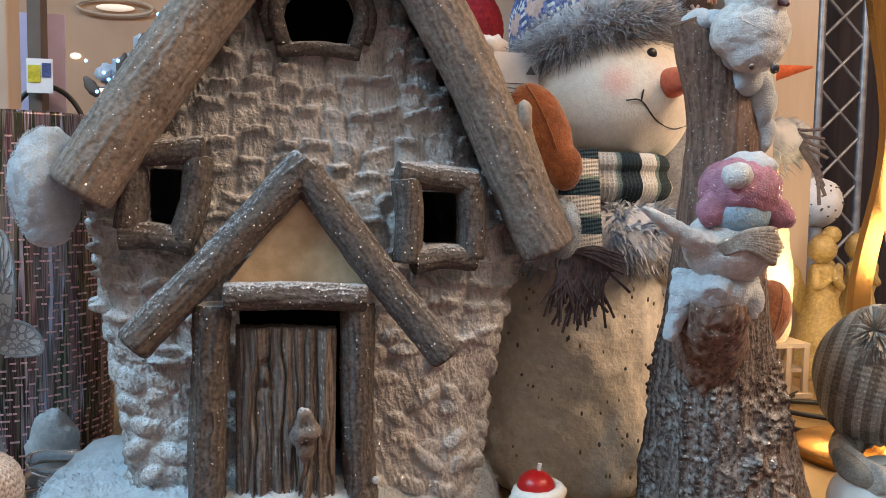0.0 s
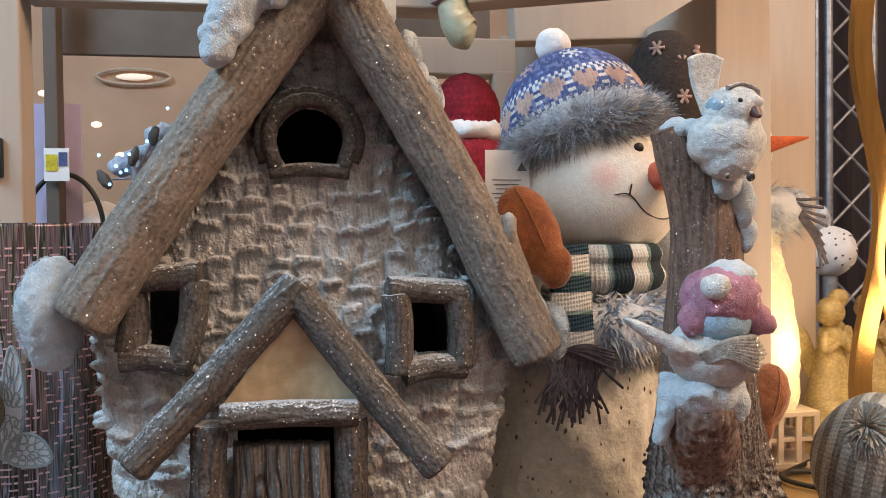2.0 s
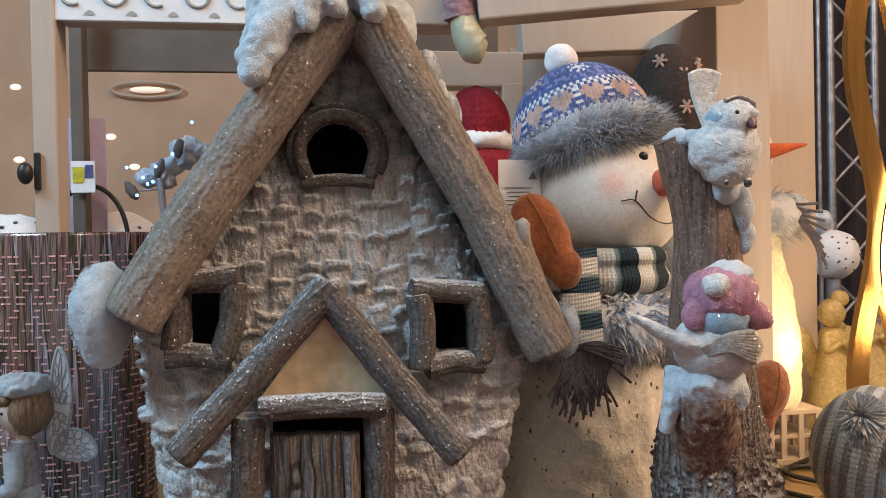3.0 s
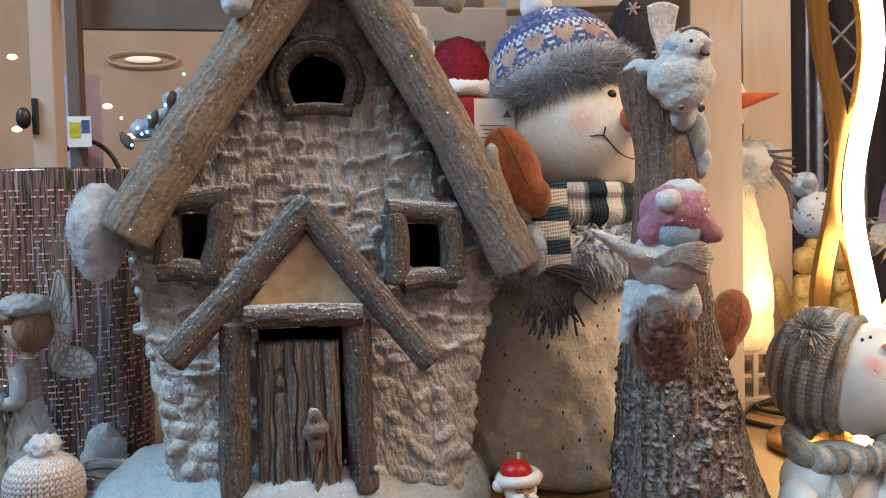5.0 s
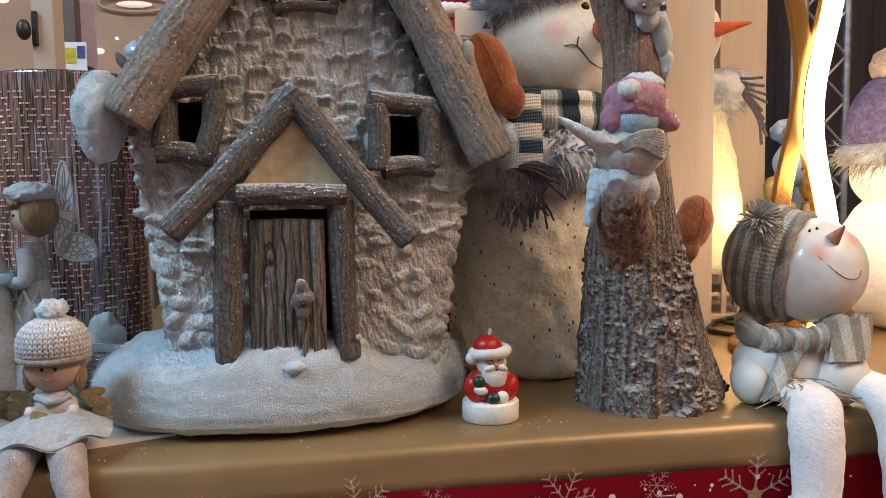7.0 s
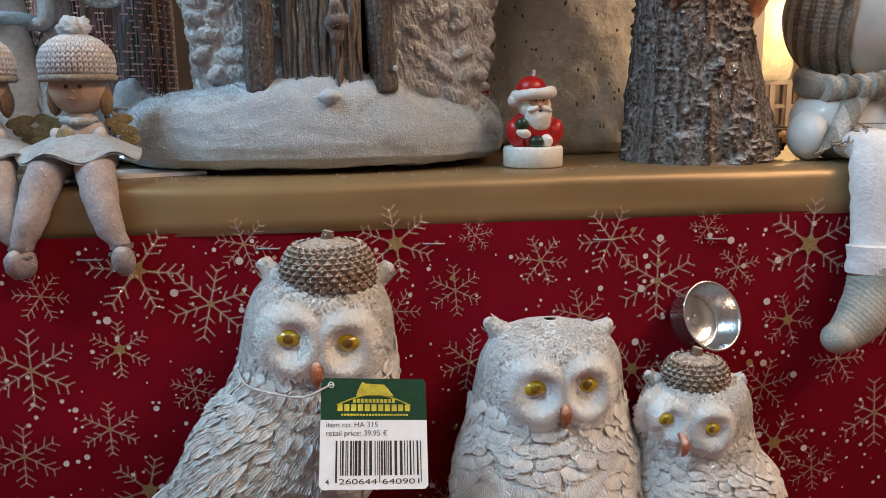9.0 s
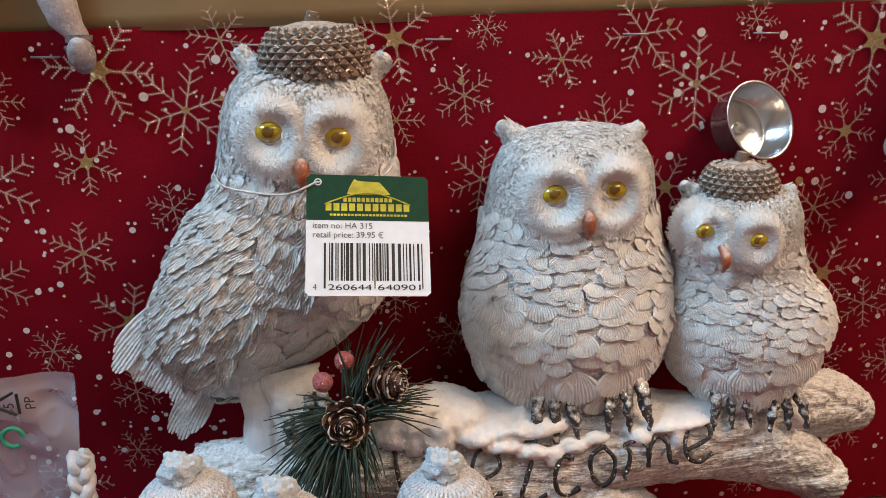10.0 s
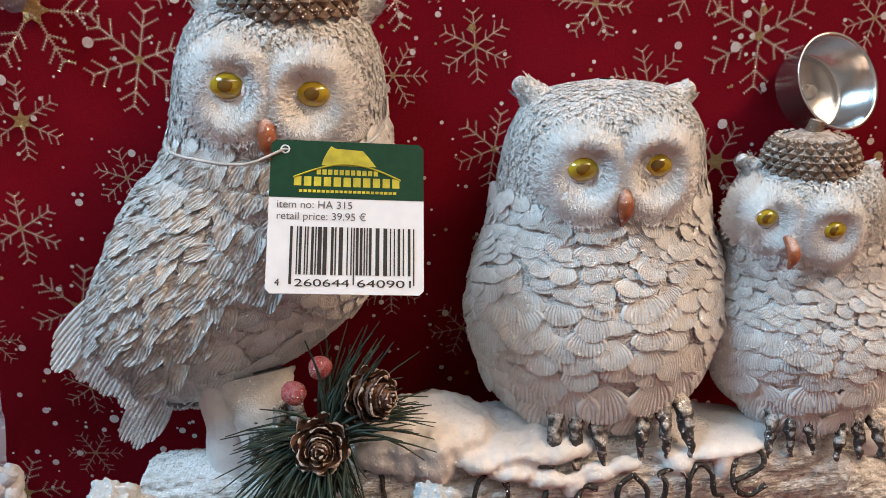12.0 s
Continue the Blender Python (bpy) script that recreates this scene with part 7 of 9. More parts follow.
def owl(o, shape, eyes, look_at, beak, ears, size, seed, wing=None):
    R = np.random.default_rng(seed)
    g = G()
    shape.mesh(g, OWLGREY, 70, 70, lambda p: 0.05 * fbm(p, 0.5, seed))
    groups = {"h": ([], []), "c": ([], []), "b": ([], []), "w": ([], [])}
    t = 0.03
    while t < 0.96:
        z, x, y, a, b = [float(q[0]) for q in shape.at(np.array([t]))]
        if t < (0.3 if wing else 0.37):
            ln, key = 0.3 * size, "h"
        elif t < (0.62 if wing else 0.56):
            ln, key = 0.68 * size, "c"
        else:
            ln, key = (1.05 if t < 0.72 else 1.4) * size, "b"
        w = ln * (0.34 if key == "h" else 0.78 if key == "c" else 0.8)
        around = max(int(2 * math.pi * (a + b) / 2 / (w * (1.5 if key == "h" else 1.3))), 5)
        off = R.random()
        for k in range(around):
            th = 2 * math.pi * (k + off + R.uniform(-0.3, 0.3)) / around
            if math.sin(th) > 0.35:
                continue
            tt = min(max(t + R.uniform(-0.014, 0.014), 0.01), 0.97)
            p, d, s, n = shape.basis(th, tt)
            if any(math.hypot(p[0] - e[0], (p[2] - e[2]) / 1.08) < 1.22 * size for e in eyes):
                continue
            kk = "b" if (key == "c" and R.random() < 0.35) or (key == "b" and True) else key
            if key == "b" and t < 0.66 and R.random() < 0.25:
                kk = "c"
            turn = R.normal(0, 0.28 if t < 0.7 else 0.16)
            d2 = d * math.cos(turn) + s * math.sin(turn)
            s2 = s * math.cos(turn) - d * math.sin(turn)
            if wing and p[0] < -0.9 + 1.04 * (p[2] + 13.1) and p[2] < -9.4:
                kk, turn = "w", 0.0
                d2 = np.array([-0.5, 0.12, -0.84]) + R.normal(0, 0.16, 3)
                d2 = d2 - n * (d2 @ n)
                d2 /= np.linalg.norm(d2)
                s2 = np.cross(n, d2)
                far = min(max((-10.5 - p[2]) / 8, 0), 1)
                for off in (R.uniform(-0.35, 0), R.uniform(0, 0.35)):
                    q = p + s2 * off + d2 * R.uniform(-0.25, 0.25)
                    feather(*groups[kk], q, d2, s2, n, (0.9 + 0.9 * far) * R.uniform(0.7, 1.25), (0.32 + 0.1 * far) * R.uniform(0.8, 1.25), R.uniform(0.25, 0.55), 6, 0.6)
                continue
            lift = R.uniform(0.12, 0.3) if key == "h" else R.uniform(0.3, 0.5) if key == "c" else R.uniform(0.13, 0.24)
            feather(*groups[kk], p, d2, s2, n, ln * R.uniform(0.75, 1.3), w * R.uniform(0.75, 1.2), lift, 2 if key == "h" else 12, 0.36, 7, 3 if key == "h" else 4)
        t += ln * (0.62 if key == "h" else 0.5) / 14.5 * (1.0 if size > 0.9 else 1.1)
    g.raw(groups["h"][0], groups["h"][1], OWLGREY)
    g.raw(groups["c"][0], groups["c"][1], OWLSHELL)
    g.raw(groups["b"][0], groups["b"][1], OWLWHITE)
    if wing:
        g.raw(groups["w"][0], groups["w"][1], WINGGREY)
        long_feathers(g, WINGGREY, (-8.7, -4.7, -15.2), (-7.9, -5.0, -16.3), None, 6, 3.9, 0.55, (-0.6, 0.1, -0.78), (-0.3, -0.95, 0.1), 40)
        long_feathers(g, WINGGREY, (-7.7, -5.4, -16.4), (-6.0, -6.0, -17.8), None, 8, 3.4, 0.55, (-0.5, 0.22, -0.82), (-0.1, -0.98, 0.1), 45)
        long_feathers(g, WINGGREY, (-6.5, -4.5, -18.4), (-5.9, -4.6, -19.0), None, 6, 4.3, 0.5, (-0.52, 0.1, -0.85), (0, -1, 0.1), 50)
    for e in eyes:
        face_disc(g, shape, e, 1.62 * size, OWLFACE, seed + 5)
    mid = (np.array(eyes[0]) + np.array(eyes[1])) / 2
    # bridge of small bristles
    V, F = [], []
    for k in range(90):
        base = mid + np.array([R.normal(0, 0.28), -0.28, R.uniform(-1.5, 0.4)]) * size
        feather(V, F, base, np.array([R.normal(0, 0.45), -0.2, -0.9]), np.array([1.0, 0, 0]), np.array([0, -1, 0]), 0.45 * size, 0.05 * size, 0.2, 1, 0.4, 5, 3)
    g.raw(V, F, OWLFACE)
    body = part("owl", g, o, "white and silver glitter owl with ribbed feathers")
    for e in eyes:
        ee = np.array(e) - np.array(look_at) * 0.1
        q = part("eye", G().ball(ee, (0.62 * size, 0.42 * size, 0.46 * size), EYEGLASS, 26, 18), body, "shiny amber glass eye")
        c = ee + np.array(look_at) * 0.36 * size
        part("pupil", G().ball(c, (0.28 * size, 0.08 * size, 0.25 * size), mat("brown_pupil", (0.24, 0.135, 0.01), None, 0.08, bump=0, coat=1), 16, 10), q, "dark brown pupil")
        part("eye_rim", G().tube([ee + np.array(look_at) * 0.12 + np.array([0.64 * size * math.cos(a), 0, 0.48 * size * math.sin(a)]) for a in np.linspace(0, 2 * math.pi, 20)], 0.05 * size, OWLFACE, 6, 40), q)
    b = np.array(beak, float)
    part("beak", G().tube([b + (0, 0.45, 0.85 * size), b + (0, -0.12, 0.45 * size), b + (0, -0.2, 0), b + (0.02, 0.1, -0.55 * size)], [0.24 * size, 0.3 * size, 0.27 * size, 0.08 * size], BEAK, 16, 18, lump(0.5, 0.04)), body, "orange beak")
    for p0, p1, r in ears:
        p0, p1 = np.array(p0), np.array(p1)
        g = G().tube([p0, (p0 + p1) / 2 + (0, 0, 0.1), p1], [r * 1.4, r * 1.05, r * 0.6], OWLGREY, 18, 18, lump(0.35, 0.1, seed)).ball(p1, r * 0.62, OWLGREY, 14, 10)
        V, F = [], []
        d = (p1 - p0) / np.linalg.norm(p1 - p0)
        for k in range(46):
            a, tt = R.uniform(math.pi, 2 * math.pi), R.uniform(0, 0.95)
            sd = np.cross(d, (0, 1, 0))
            nn = sd / np.linalg.norm(sd) * math.cos(a) + np.array([0, 1, 0]) * math.sin(a)
            feather(V, F, p0 + (p1 - p0) * tt + nn * r * (1.2 - 0.6 * tt), d, np.cross(d, nn), nn, 0.5 * size, 0.13 * size, 0.15, 2, 0.4, 7, 3)
        g.raw(V, F, OWLGREY)
        part("ear_tuft", g, body)
    return body


def acorn_cap(o, c, r, h, rows, per):
    c = np.array(c, float)
    cap = part("acorn_cap", G().lathe(c, prof_fine([(0.05, -0.25 * h), (r * 0.95, -0.35 * h), (r, 0.0), (r * 0.93, 0.4 * h), (r * 0.7, 0.75 * h), (r * 0.35, 0.95 * h), (0.05, h)], 30), CAPSCALE, 50), o, "brown acorn cap with lozenge scales, dusted with glitter")
    for k in range(rows):
        a0 = -0.32 + 1.25 * k / rows
        for j in range(per):
            th = 2 * math.pi * (j + 0.5 * (k % 2)) / per
            rr = r * math.cos(max(a0, 0) * 1.12) ** 0.75 if a0 > 0 else r
            z = h * math.sin(min(max(a0, -0.3), 1.3) * 1.15)
            n = np.array([math.cos(th) * math.cos(a0), math.sin(th) * math.cos(a0), math.sin(a0) + 0.1])
            n /= np.linalg.norm(n)
            s = np.array([-math.sin(th), math.cos(th), 0])
            d = np.cross(s, n)
            p = c + np.array([rr * math.cos(th), rr * math.sin(th), z])
            w = math.pi * rr / per * 1.05
            l = h * 1.35 / rows
            q = [p - d * l * 0.9 + n * 0.02, p + s * w + n * 0.03, p + d * l * 0.9 + n * 0.1, p - s * w + n * 0.03, p + d * l * 0.15 + n * 0.22]
            part("scale", G().raw(q, [(0, 1, 4), (1, 2, 4), (2, 3, 4), (3, 0, 4)], CAPSCALE, False), cap)
    part("stem", G().tube([c + (0, 0, h * 0.95), c + (0.1, 0, h * 0.95 + 0.45)], [0.35, 0.28], CAPSCALE, 10, 6), cap)


def claws(o, c, s, dirs):
    for d in dirs:
        c0 = np.array(c, float) + np.array([d * 0.55, 0, 0]) * s
        part("claw", G().tube([c0 + (0, 0.6 * s, 1.1 * s), c0 + (d * 0.2, -0.65 * s, 0.85 * s), c0 + (d * 0.4, -1.3 * s, -0.1 * s), c0 + (d * 0.55, -1.65 * s, -1.4 * s)], np.array([0.44, 0.38, 0.3, 0.1]) * s, CLAW, 20, 34, lambda p: 0.015 * np.sin(p[..., 2] * 13) + 0.09 * fbm(p, 0.25, 3)), o, "dark glittery claw")


def long_feathers(g, m, p0, p1, n, cnt, ln, w, fan, out, seed):
    """Layered flight feathers along the line p0-p1, all pointing to fan."""
    R = np.random.default_rng(seed)
    V, F = [], []
    for k in range(cnt):
        u = (k + 0.5) / cnt
        p = np.array(p0) * (1 - u) + np.array(p1) * u
        d = np.array(fan) + R.normal(0, 0.05, 3)
        d /= np.linalg.norm(d)
        nn = np.array(out, float)
        s = np.cross(d, nn)
        s /= np.linalg.norm(s)
        nn = np.cross(s, d)
        feather(V, F, p + nn * 0.05 * (k % 3), d, s, nn if nn @ np.array(out) > 0 else -nn, ln * R.uniform(0.85, 1.1), w, 0.06, 6, 0.25, 15, 5)
    return g.raw(V, F, m)


def owl_sculpture():
    o = thing("owl_sculpture", (9, -6, -34), "white resin sculpture of three owls on a log", "ornament")

    def wood(p):
        q = p * np.array([0.22, 1, 1])
        return 0.12 * fbm(q, 0.9, 3) + 0.035 * (1 - np.abs(fbm(q * np.array([0.5, 1, 1]), 0.3, 8)) * 2.2) + 0.3 * vnoise(p, 2.6, 5) + 0.07 * fbm(p, 0.22, 14) - 0.16 * np.exp(-(vnoise(q * np.array([0.6, 1, 1]), 0.8, 21) / 0.09) ** 2)

    def upright(p):
        q = p * np.array([1, 1, 0.25])
        return 0.3 * fbm(q, 0.9, 3) + 0.12 * fbm(q, 0.3, 8)
    path = [(-7.6, -5.4, -24.4), (-4, -6.0, -24.6), (1, -6.5, -23.7), (6, -6.6, -24.0), (12, -6.6, -23.9), (18, -6.4, -24.0), (22, -6.2, -25.2), (25.8, -6.3, -27.6)]
    lg = part("log", G().tube(path, [1.7, 2.6, 2.1, 2.75, 2.6, 2.2, 2.0, 1.45], LOGWHITE, 150, 330, wood), o, "whitewashed glittery driftwood log")
    part("branch", G().tube([(19, -5.6, -23.6), (23.5, -5.2, -23.3), (26.2, -5.0, -23.6), (28.2, -4.9, -24.3)], [1.3, 1.75, 1.7, 0.95], LOGWHITE, 100, 140, wood), lg)
    part("root", G().tube([(-4.6, -5.8, -24.5), (-4.3, -6.2, -29.0), (-5.0, -6.6, -33.8)], [2.7, 2.9, 3.3], LOGWHITE, 120, 140, wood), lg)
    part("root", G().tube([(5.5, -6.6, -24.6), (9.8, -7.0, -25.9), (13.3, -7.6, -27.7), (19.0, -8.2, -32.4)], [2.9, 2.8, 2.3, 1.5], LOGWHITE, 100, 160, wood), lg)
    part("root", G().tube([(4.9, -6.6, -25), (4.7, -6.4, -30), (4.5, -6.4, -33.8)], [2.4, 2.3, 2.6], LOGWHITE, 100, 120, wood), lg)
    part("stump_post", G().tube([(-3.0, -5.4, -23.8), (-3.3, -5.8, -21.0), (-3.4, -5.6, -18.6), (-3.2, -5.2, -16.0)], [2.2, 1.5, 1.6, 2.0], LOGSNOW, 90, 110, lambda p: 0.6 * upright(p)), lg, "smooth white snow under the tall owl")
    # snow on the log
    g = G()
    for c, r in (((4.0, -6.9, -21.0), (3.0, 2.2, 0.9)), ((8.4, -6.9, -21.5), (3.4, 2.3, 0.6)), ((2.2, -8.0, -21.4), (1.0, 0.9, 0.9)), ((4.4, -8.6, -21.4), (0.8, 0.6, 1.2)), ((3.2, -8.4, -21.7), (0.55, 0.5, 0.7)), ((6.2, -8.7, -21.6), (1.0, 0.6, 0.4)),
                 ((7.4, -8.9, -22.1), (1.0, 0.5, 0.35)), ((8.8, -9.0, -22.5), (0.9, 0.45, 0.4)), ((9.8, -9.0, -22.8), (0.55, 0.4, 0.55)), ((10.8, -8.8, -22.4), (0.9, 0.45, 0.4)), ((11.9, -8.7, -22.2), (0.8, 0.4, 0.35))):
        g.ball(c, r, LOGSNOW, 40, 20)
    part("log_snow", fuse(g, LOGSNOW, 0.12, 4, lambda p: 0.14 * fbm(p, 0.8, 4) + 0.06 * fbm(p, 0.25, 6)), lg, "thick white snow with drips")
    g = G()
    for c, r in (((15.5, -6.8, -22.1), (3.6, 2.1, 0.5)), ((16.0, -8.6, -22.7), (0.4, 0.35, 0.7)), ((14.2, -8.6, -22.5), (0.6, 0.4, 0.45)), ((22.9, -7.4, -22.9), (0.7, 0.4, 0.6))):
        g.ball(c, r, LOGSNOW, 40, 20)
    part("log_snow", fuse(g, LOGSNOW, 0.12, 5, lambda p: 0.08 * fbm(p, 0.6, 4)), lg, "thick white snow")
    # painted word
    strokes = [
        [(1.6, -21.9), (2.2, -21.9), (2.4, -23.2), (2.7, -24.5)],
        [(4.9, -24.2), (5.1, -23.4), (5.4, -22.9)],
        [(5.9, -23.6), (7.1, -23.0), (6.9, -22.2), (6.1, -22.3), (5.8, -23.3), (6.3, -24.3), (7.2, -24.2)],
        [(8.8, -22.6), (8.4, -23.6), (8.2, -24.6), (8.8, -24.8), (9.4, -24.6)],
        [(10.7, -22.9), (10.2, -22.8), (9.8, -23.5), (9.9, -24.4), (10.4, -24.8), (11.0, -24.4)],
        [(12.2, -22.5), (11.6, -22.9), (11.6, -23.8), (12.1, -24.4), (12.6, -24.0), (12.7, -23.1), (12.2, -22.5)],
        [(13.2, -24.2), (13.5, -23.0), (13.3, -22.6), (14.0, -22.5), (14.4, -22.8), (14.4, -23.7)],
        [(14.4, -23.0), (14.9, -22.4), (15.4, -22.7), (15.5, -23.5), (15.9, -23.7)],
        [(16.4, -23.1), (17.6, -22.7), (17.6, -22.2), (17.0, -22.0), (16.4, -22.6), (16.4, -23.4), (17.0, -23.8), (17.7, -23.4)],
    ]
    xs, zs, rs = [p[0] for p in path], [p[2] for p in path], [1.7, 2.6, 2.1, 2.75, 2.6, 2.2, 2.0, 1.45]
    for st in strokes:
        pts = []
        for x, z in st:
            zc, r = np.interp(x, xs, zs), np.interp(x, xs, rs)
            q = np.array([[x, -9.0, z]])
            y = -6.6 - math.sqrt(max((r + 0.25) ** 2 - (z - zc) ** 2, 0.5)) - float(np.clip(wood(q)[0], -0.1, 0.5)) * 0.6
            pts.append((x, y, z))
        part("letter", G().tube(pts, 0.11, LETTER, 8, len(pts) * 7, lump(0.3, 0.04)), lg, "black painted letter of the word Welcome")
    # the middle owl
    s2 = Shape([(-7.7, 11.8, -4.0, 0.3, 0.3), (-8.2, 11.8, -4.0, 2.6, 2.1), (-9.4, 11.8, -4.1, 3.7, 2.9), (-11, 11.7, -4.2, 4.1, 3.1), (-13, 11.6, -4.4, 4.4, 3.3), (-15, 11.5, -4.6, 5.0, 3.7), (-17, 11.45, -4.8, 5.25, 4.0), (-19, 11.4, -4.9, 4.75, 3.7), (-20.8, 11.3, -5.0, 3.4, 2.8), (-21.9, 11.2, -5.0, 0.6, 0.6)])
    n2 = np.array([-0.12, -0.96, 0.16])
    owl(o, s2, [(10.2, -7.1, -10.5), (13.0, -7.0, -10.5)], n2, (11.6, -7.75, -12.0), [((9.6, -3.9, -9.0), (8.5, -3.6, -7.9), 0.62), ((14.0, -3.9, -9.2), (15.2, -3.6, -8.3), 0.62)], 1.0, 3)
    claws(o, (10.0, -7.3, -21.0), 0.9, (-1, 0, 1))
    claws(o, (13.6, -7.2, -20.8), 0.9, (-1, 0, 1))
    # the small owl
    s3 = Shape([(-10.9, 20.0, -5.2, 0.3, 0.3), (-11.3, 20.0, -5.2, 2.2, 1.9), (-12.2, 19.9, -5.2, 3.0, 2.5), (-13.5, 19.9, -5.2, 3.2, 2.6), (-15.2, 20.1, -5.2, 3.4, 2.7), (-16.8, 20.5, -5.3, 4.2, 3.1), (-18.2, 20.6, -5.4, 4.4, 3.3), (-20, 20.5, -5.5, 3.8, 3.0), (-21.5, 20.4, -5.6, 2.6, 2.3), (-22.5, 20.3, -5.6, 0.5, 0.5)])
    n3 = np.array([-0.3, -0.93, 0.1])
    owl(o, s3, [(17.4, -7.1, -12.7), (19.6, -8.0, -13.0)], n3, (18.0, -8.1, -14.0), [((18.0, -4.9, -11.8), (17.3, -4.8, -11.0), 0.45), ((21.8, -5.0, -12.1), (22.7, -4.9, -11.6), 0.52)], 0.78, 5)
    claws(o, (18.9, -7.2, -21.5), 0.75, (-1, 0, 1))
    claws(o, (21.8, -7.3, -21.8), 0.75, (-1, 0, 1))
    acorn_cap(o, (19.75, -5.4, -11.2), 1.75, 1.45, 8, 24)
    # the tall owl with its wing
    s1 = Shape([(-4.3, -0.7, -4.2, 0.3, 0.3), (-4.7, -0.7, -4.2, 2.6, 2.2), (-6.0, -0.75, -4.2, 3.6, 3.0), (-8, -0.85, -4.3, 4.0, 3.3), (-10, -1.1, -4.4, 4.3, 3.4), (-12, -1.8, -4.6, 5.1, 3.7), (-14, -2.5, -4.8, 5.4, 3.9), (-16, -3.5, -4.8, 5.2, 3.7), (-17.8, -4.3, -4.6, 3.9, 3.0), (-19.0, -5.0, -4.4, 2.5, 2.0), (-19.9, -5.5, -4.2, 1.3, 1.1), (-20.4, -5.7, -4.1, 0.4, 0.4)])
    n1 = np.array([-0.05, -0.98, 0.12])
    b1 = owl(o, s1, [(-2.2, -7.4, -7.0), (0.65, -7.3, -7.4)], n1, (-0.95, -8.0, -8.9), [((-2.6, -4.2, -5.2), (-3.5, -3.9, -4.0), 0.6), ((1.4, -4.2, -5.6), (2.9, -3.9, -4.5), 0.62)], 1.0, 9, wing=True)
    part("leg", G().tube([(-2.6, -6.2, -18.6), (-2.3, -6.9, -20.2), (-2.0, -7.2, -21.8)], [1.5, 1.2, 1.0], OWLWHITE, 24, 26, lump(0.6, 0.16)), b1)
    claws(o, (-1.6, -6.9, -20.2), 0.85, (-1, 0, 1))
    acorn_cap(o, (-0.2, -4.5, -4.3), 2.35, 1.7, 9, 26)
    # fir sprig with cones and berries
    sp = part("fir_sprig", needles((0.4, -9.3, -19.6), [((-0.62, -0.5, -0.6), 90, 4.6), ((-0.9, -0.3, 0.05), 40, 3.6), ((0.9, 0.1, 0.3), 50, 3.6), ((0.35, 0.4, 0.85), 46, 4.4), ((0.3, -0.4, -0.85), 26, 3.0), ((-0.2, -0.6, -0.8), 60, 4.2)], 6), o, "artificial fir twig with dark green needles")
    for c, ax, r in (((0.2, -10.2, -19.5), (0.05, -0.95, 0.3), 1.25), ((2.1, -9.3, -18.1), (0.75, -0.6, 0.15), 1.2)):
        pine_cone(sp, c, ax, r)
    part("berry", G().ball((0.25, -8.6, -17.2), 0.44, BERRY, 20, 14, lump(0.3, 0.04)), sp, "sugared red berry")
    part("berry", G().ball((-0.75, -9.0, -18.0), 0.46, BERRY, 20, 14, lump(0.3, 0.04)), sp, "sugared red berry")
    return o


def needles(c, bundles, seed):
    R = np.random.default_rng(seed)
    g = G()
    for d, cnt, ln in bundles:
        for k in range(cnt):
            v = np.array(d) + R.normal(0, 0.22, 3)
            v /= np.linalg.norm(v)
            l = ln * R.uniform(0.6, 1.15)
            p = np.array(c) + R.normal(0, 0.25, 3)
            g.tube([p, p + v * l * 0.5 + R.normal(0, 0.1, 3), p + v * l + np.array([0, 0, -0.15 * l])], [0.06, 0.055, 0.02], NEEDLE, 4, 5, caps=False)
    return g


def pine_cone(o, c, ax, r):
    n = np.array(ax, float)
    n /= np.linalg.norm(n)
    s = np.cross(n, (0, 0, 1.0))
    s /= np.linalg.norm(s)
    t = np.cross(n, s)
    c = np.array(c, float)
    core = part("pine_cone", G().tube([c - n * r * 0.8, c + n * r * 0.5], [r * 0.5, r * 0.25], CONE, 10, 6), o, "brown pine cone with frosted tips")
    for ring in range(6):
        cnt = (7, 6, 6, 5, 4, 3)[ring]
        tilt = (1.25, 1.0, 0.78, 0.55, 0.33, 0.12)[ring]
        ln = r * (0.85, 0.95, 0.9, 0.75, 0.6, 0.45)[ring]
        for k in range(cnt):
            a = 2 * math.pi * (k + 0.5 * (ring % 2)) / cnt + ring * 0.2
            rad = s * math.cos(a) + t * math.sin(a)
            d = rad * math.sin(tilt) + n * math.cos(tilt)
            side = np.cross(n, rad)
            nn = np.cross(d, side)
            if nn @ n < 0:
                nn = -nn
            p = c + n * r * (-0.7 + 0.22 * ring) + rad * r * 0.15
            u, v = np.linspace(-1, 1, 7)[:, None], np.linspace(0, 1, 5)[None, :]
            w = ln * 0.58 * np.sin(np.clip(v, 0.12, 1) * 2.2) ** 0.8
            P = p + (ln * v * (1 - 0.38 * u * u))[..., None] * d + (w * u)[..., None] * side + (0.22 * ln * u * u + 0.2 * ln * v * v)[..., None] * nn
            q = P - nn * 0.1
            g = G().surf(P, CONE).surf(q, CONE, flip=True)
            edge = [P[i, -1] for i in range(1, 6)]
            if (k + ring) % 2 or ring > 3:
                edge = edge[1:4]
            g.tube(edge, 0.014 + 0.008 * ((k * 3 + ring) % 3), CONETIP, 6, 12, lump(0.12, 0.05, k + ring))
            part("scale", g, core)


owl_sculpture()


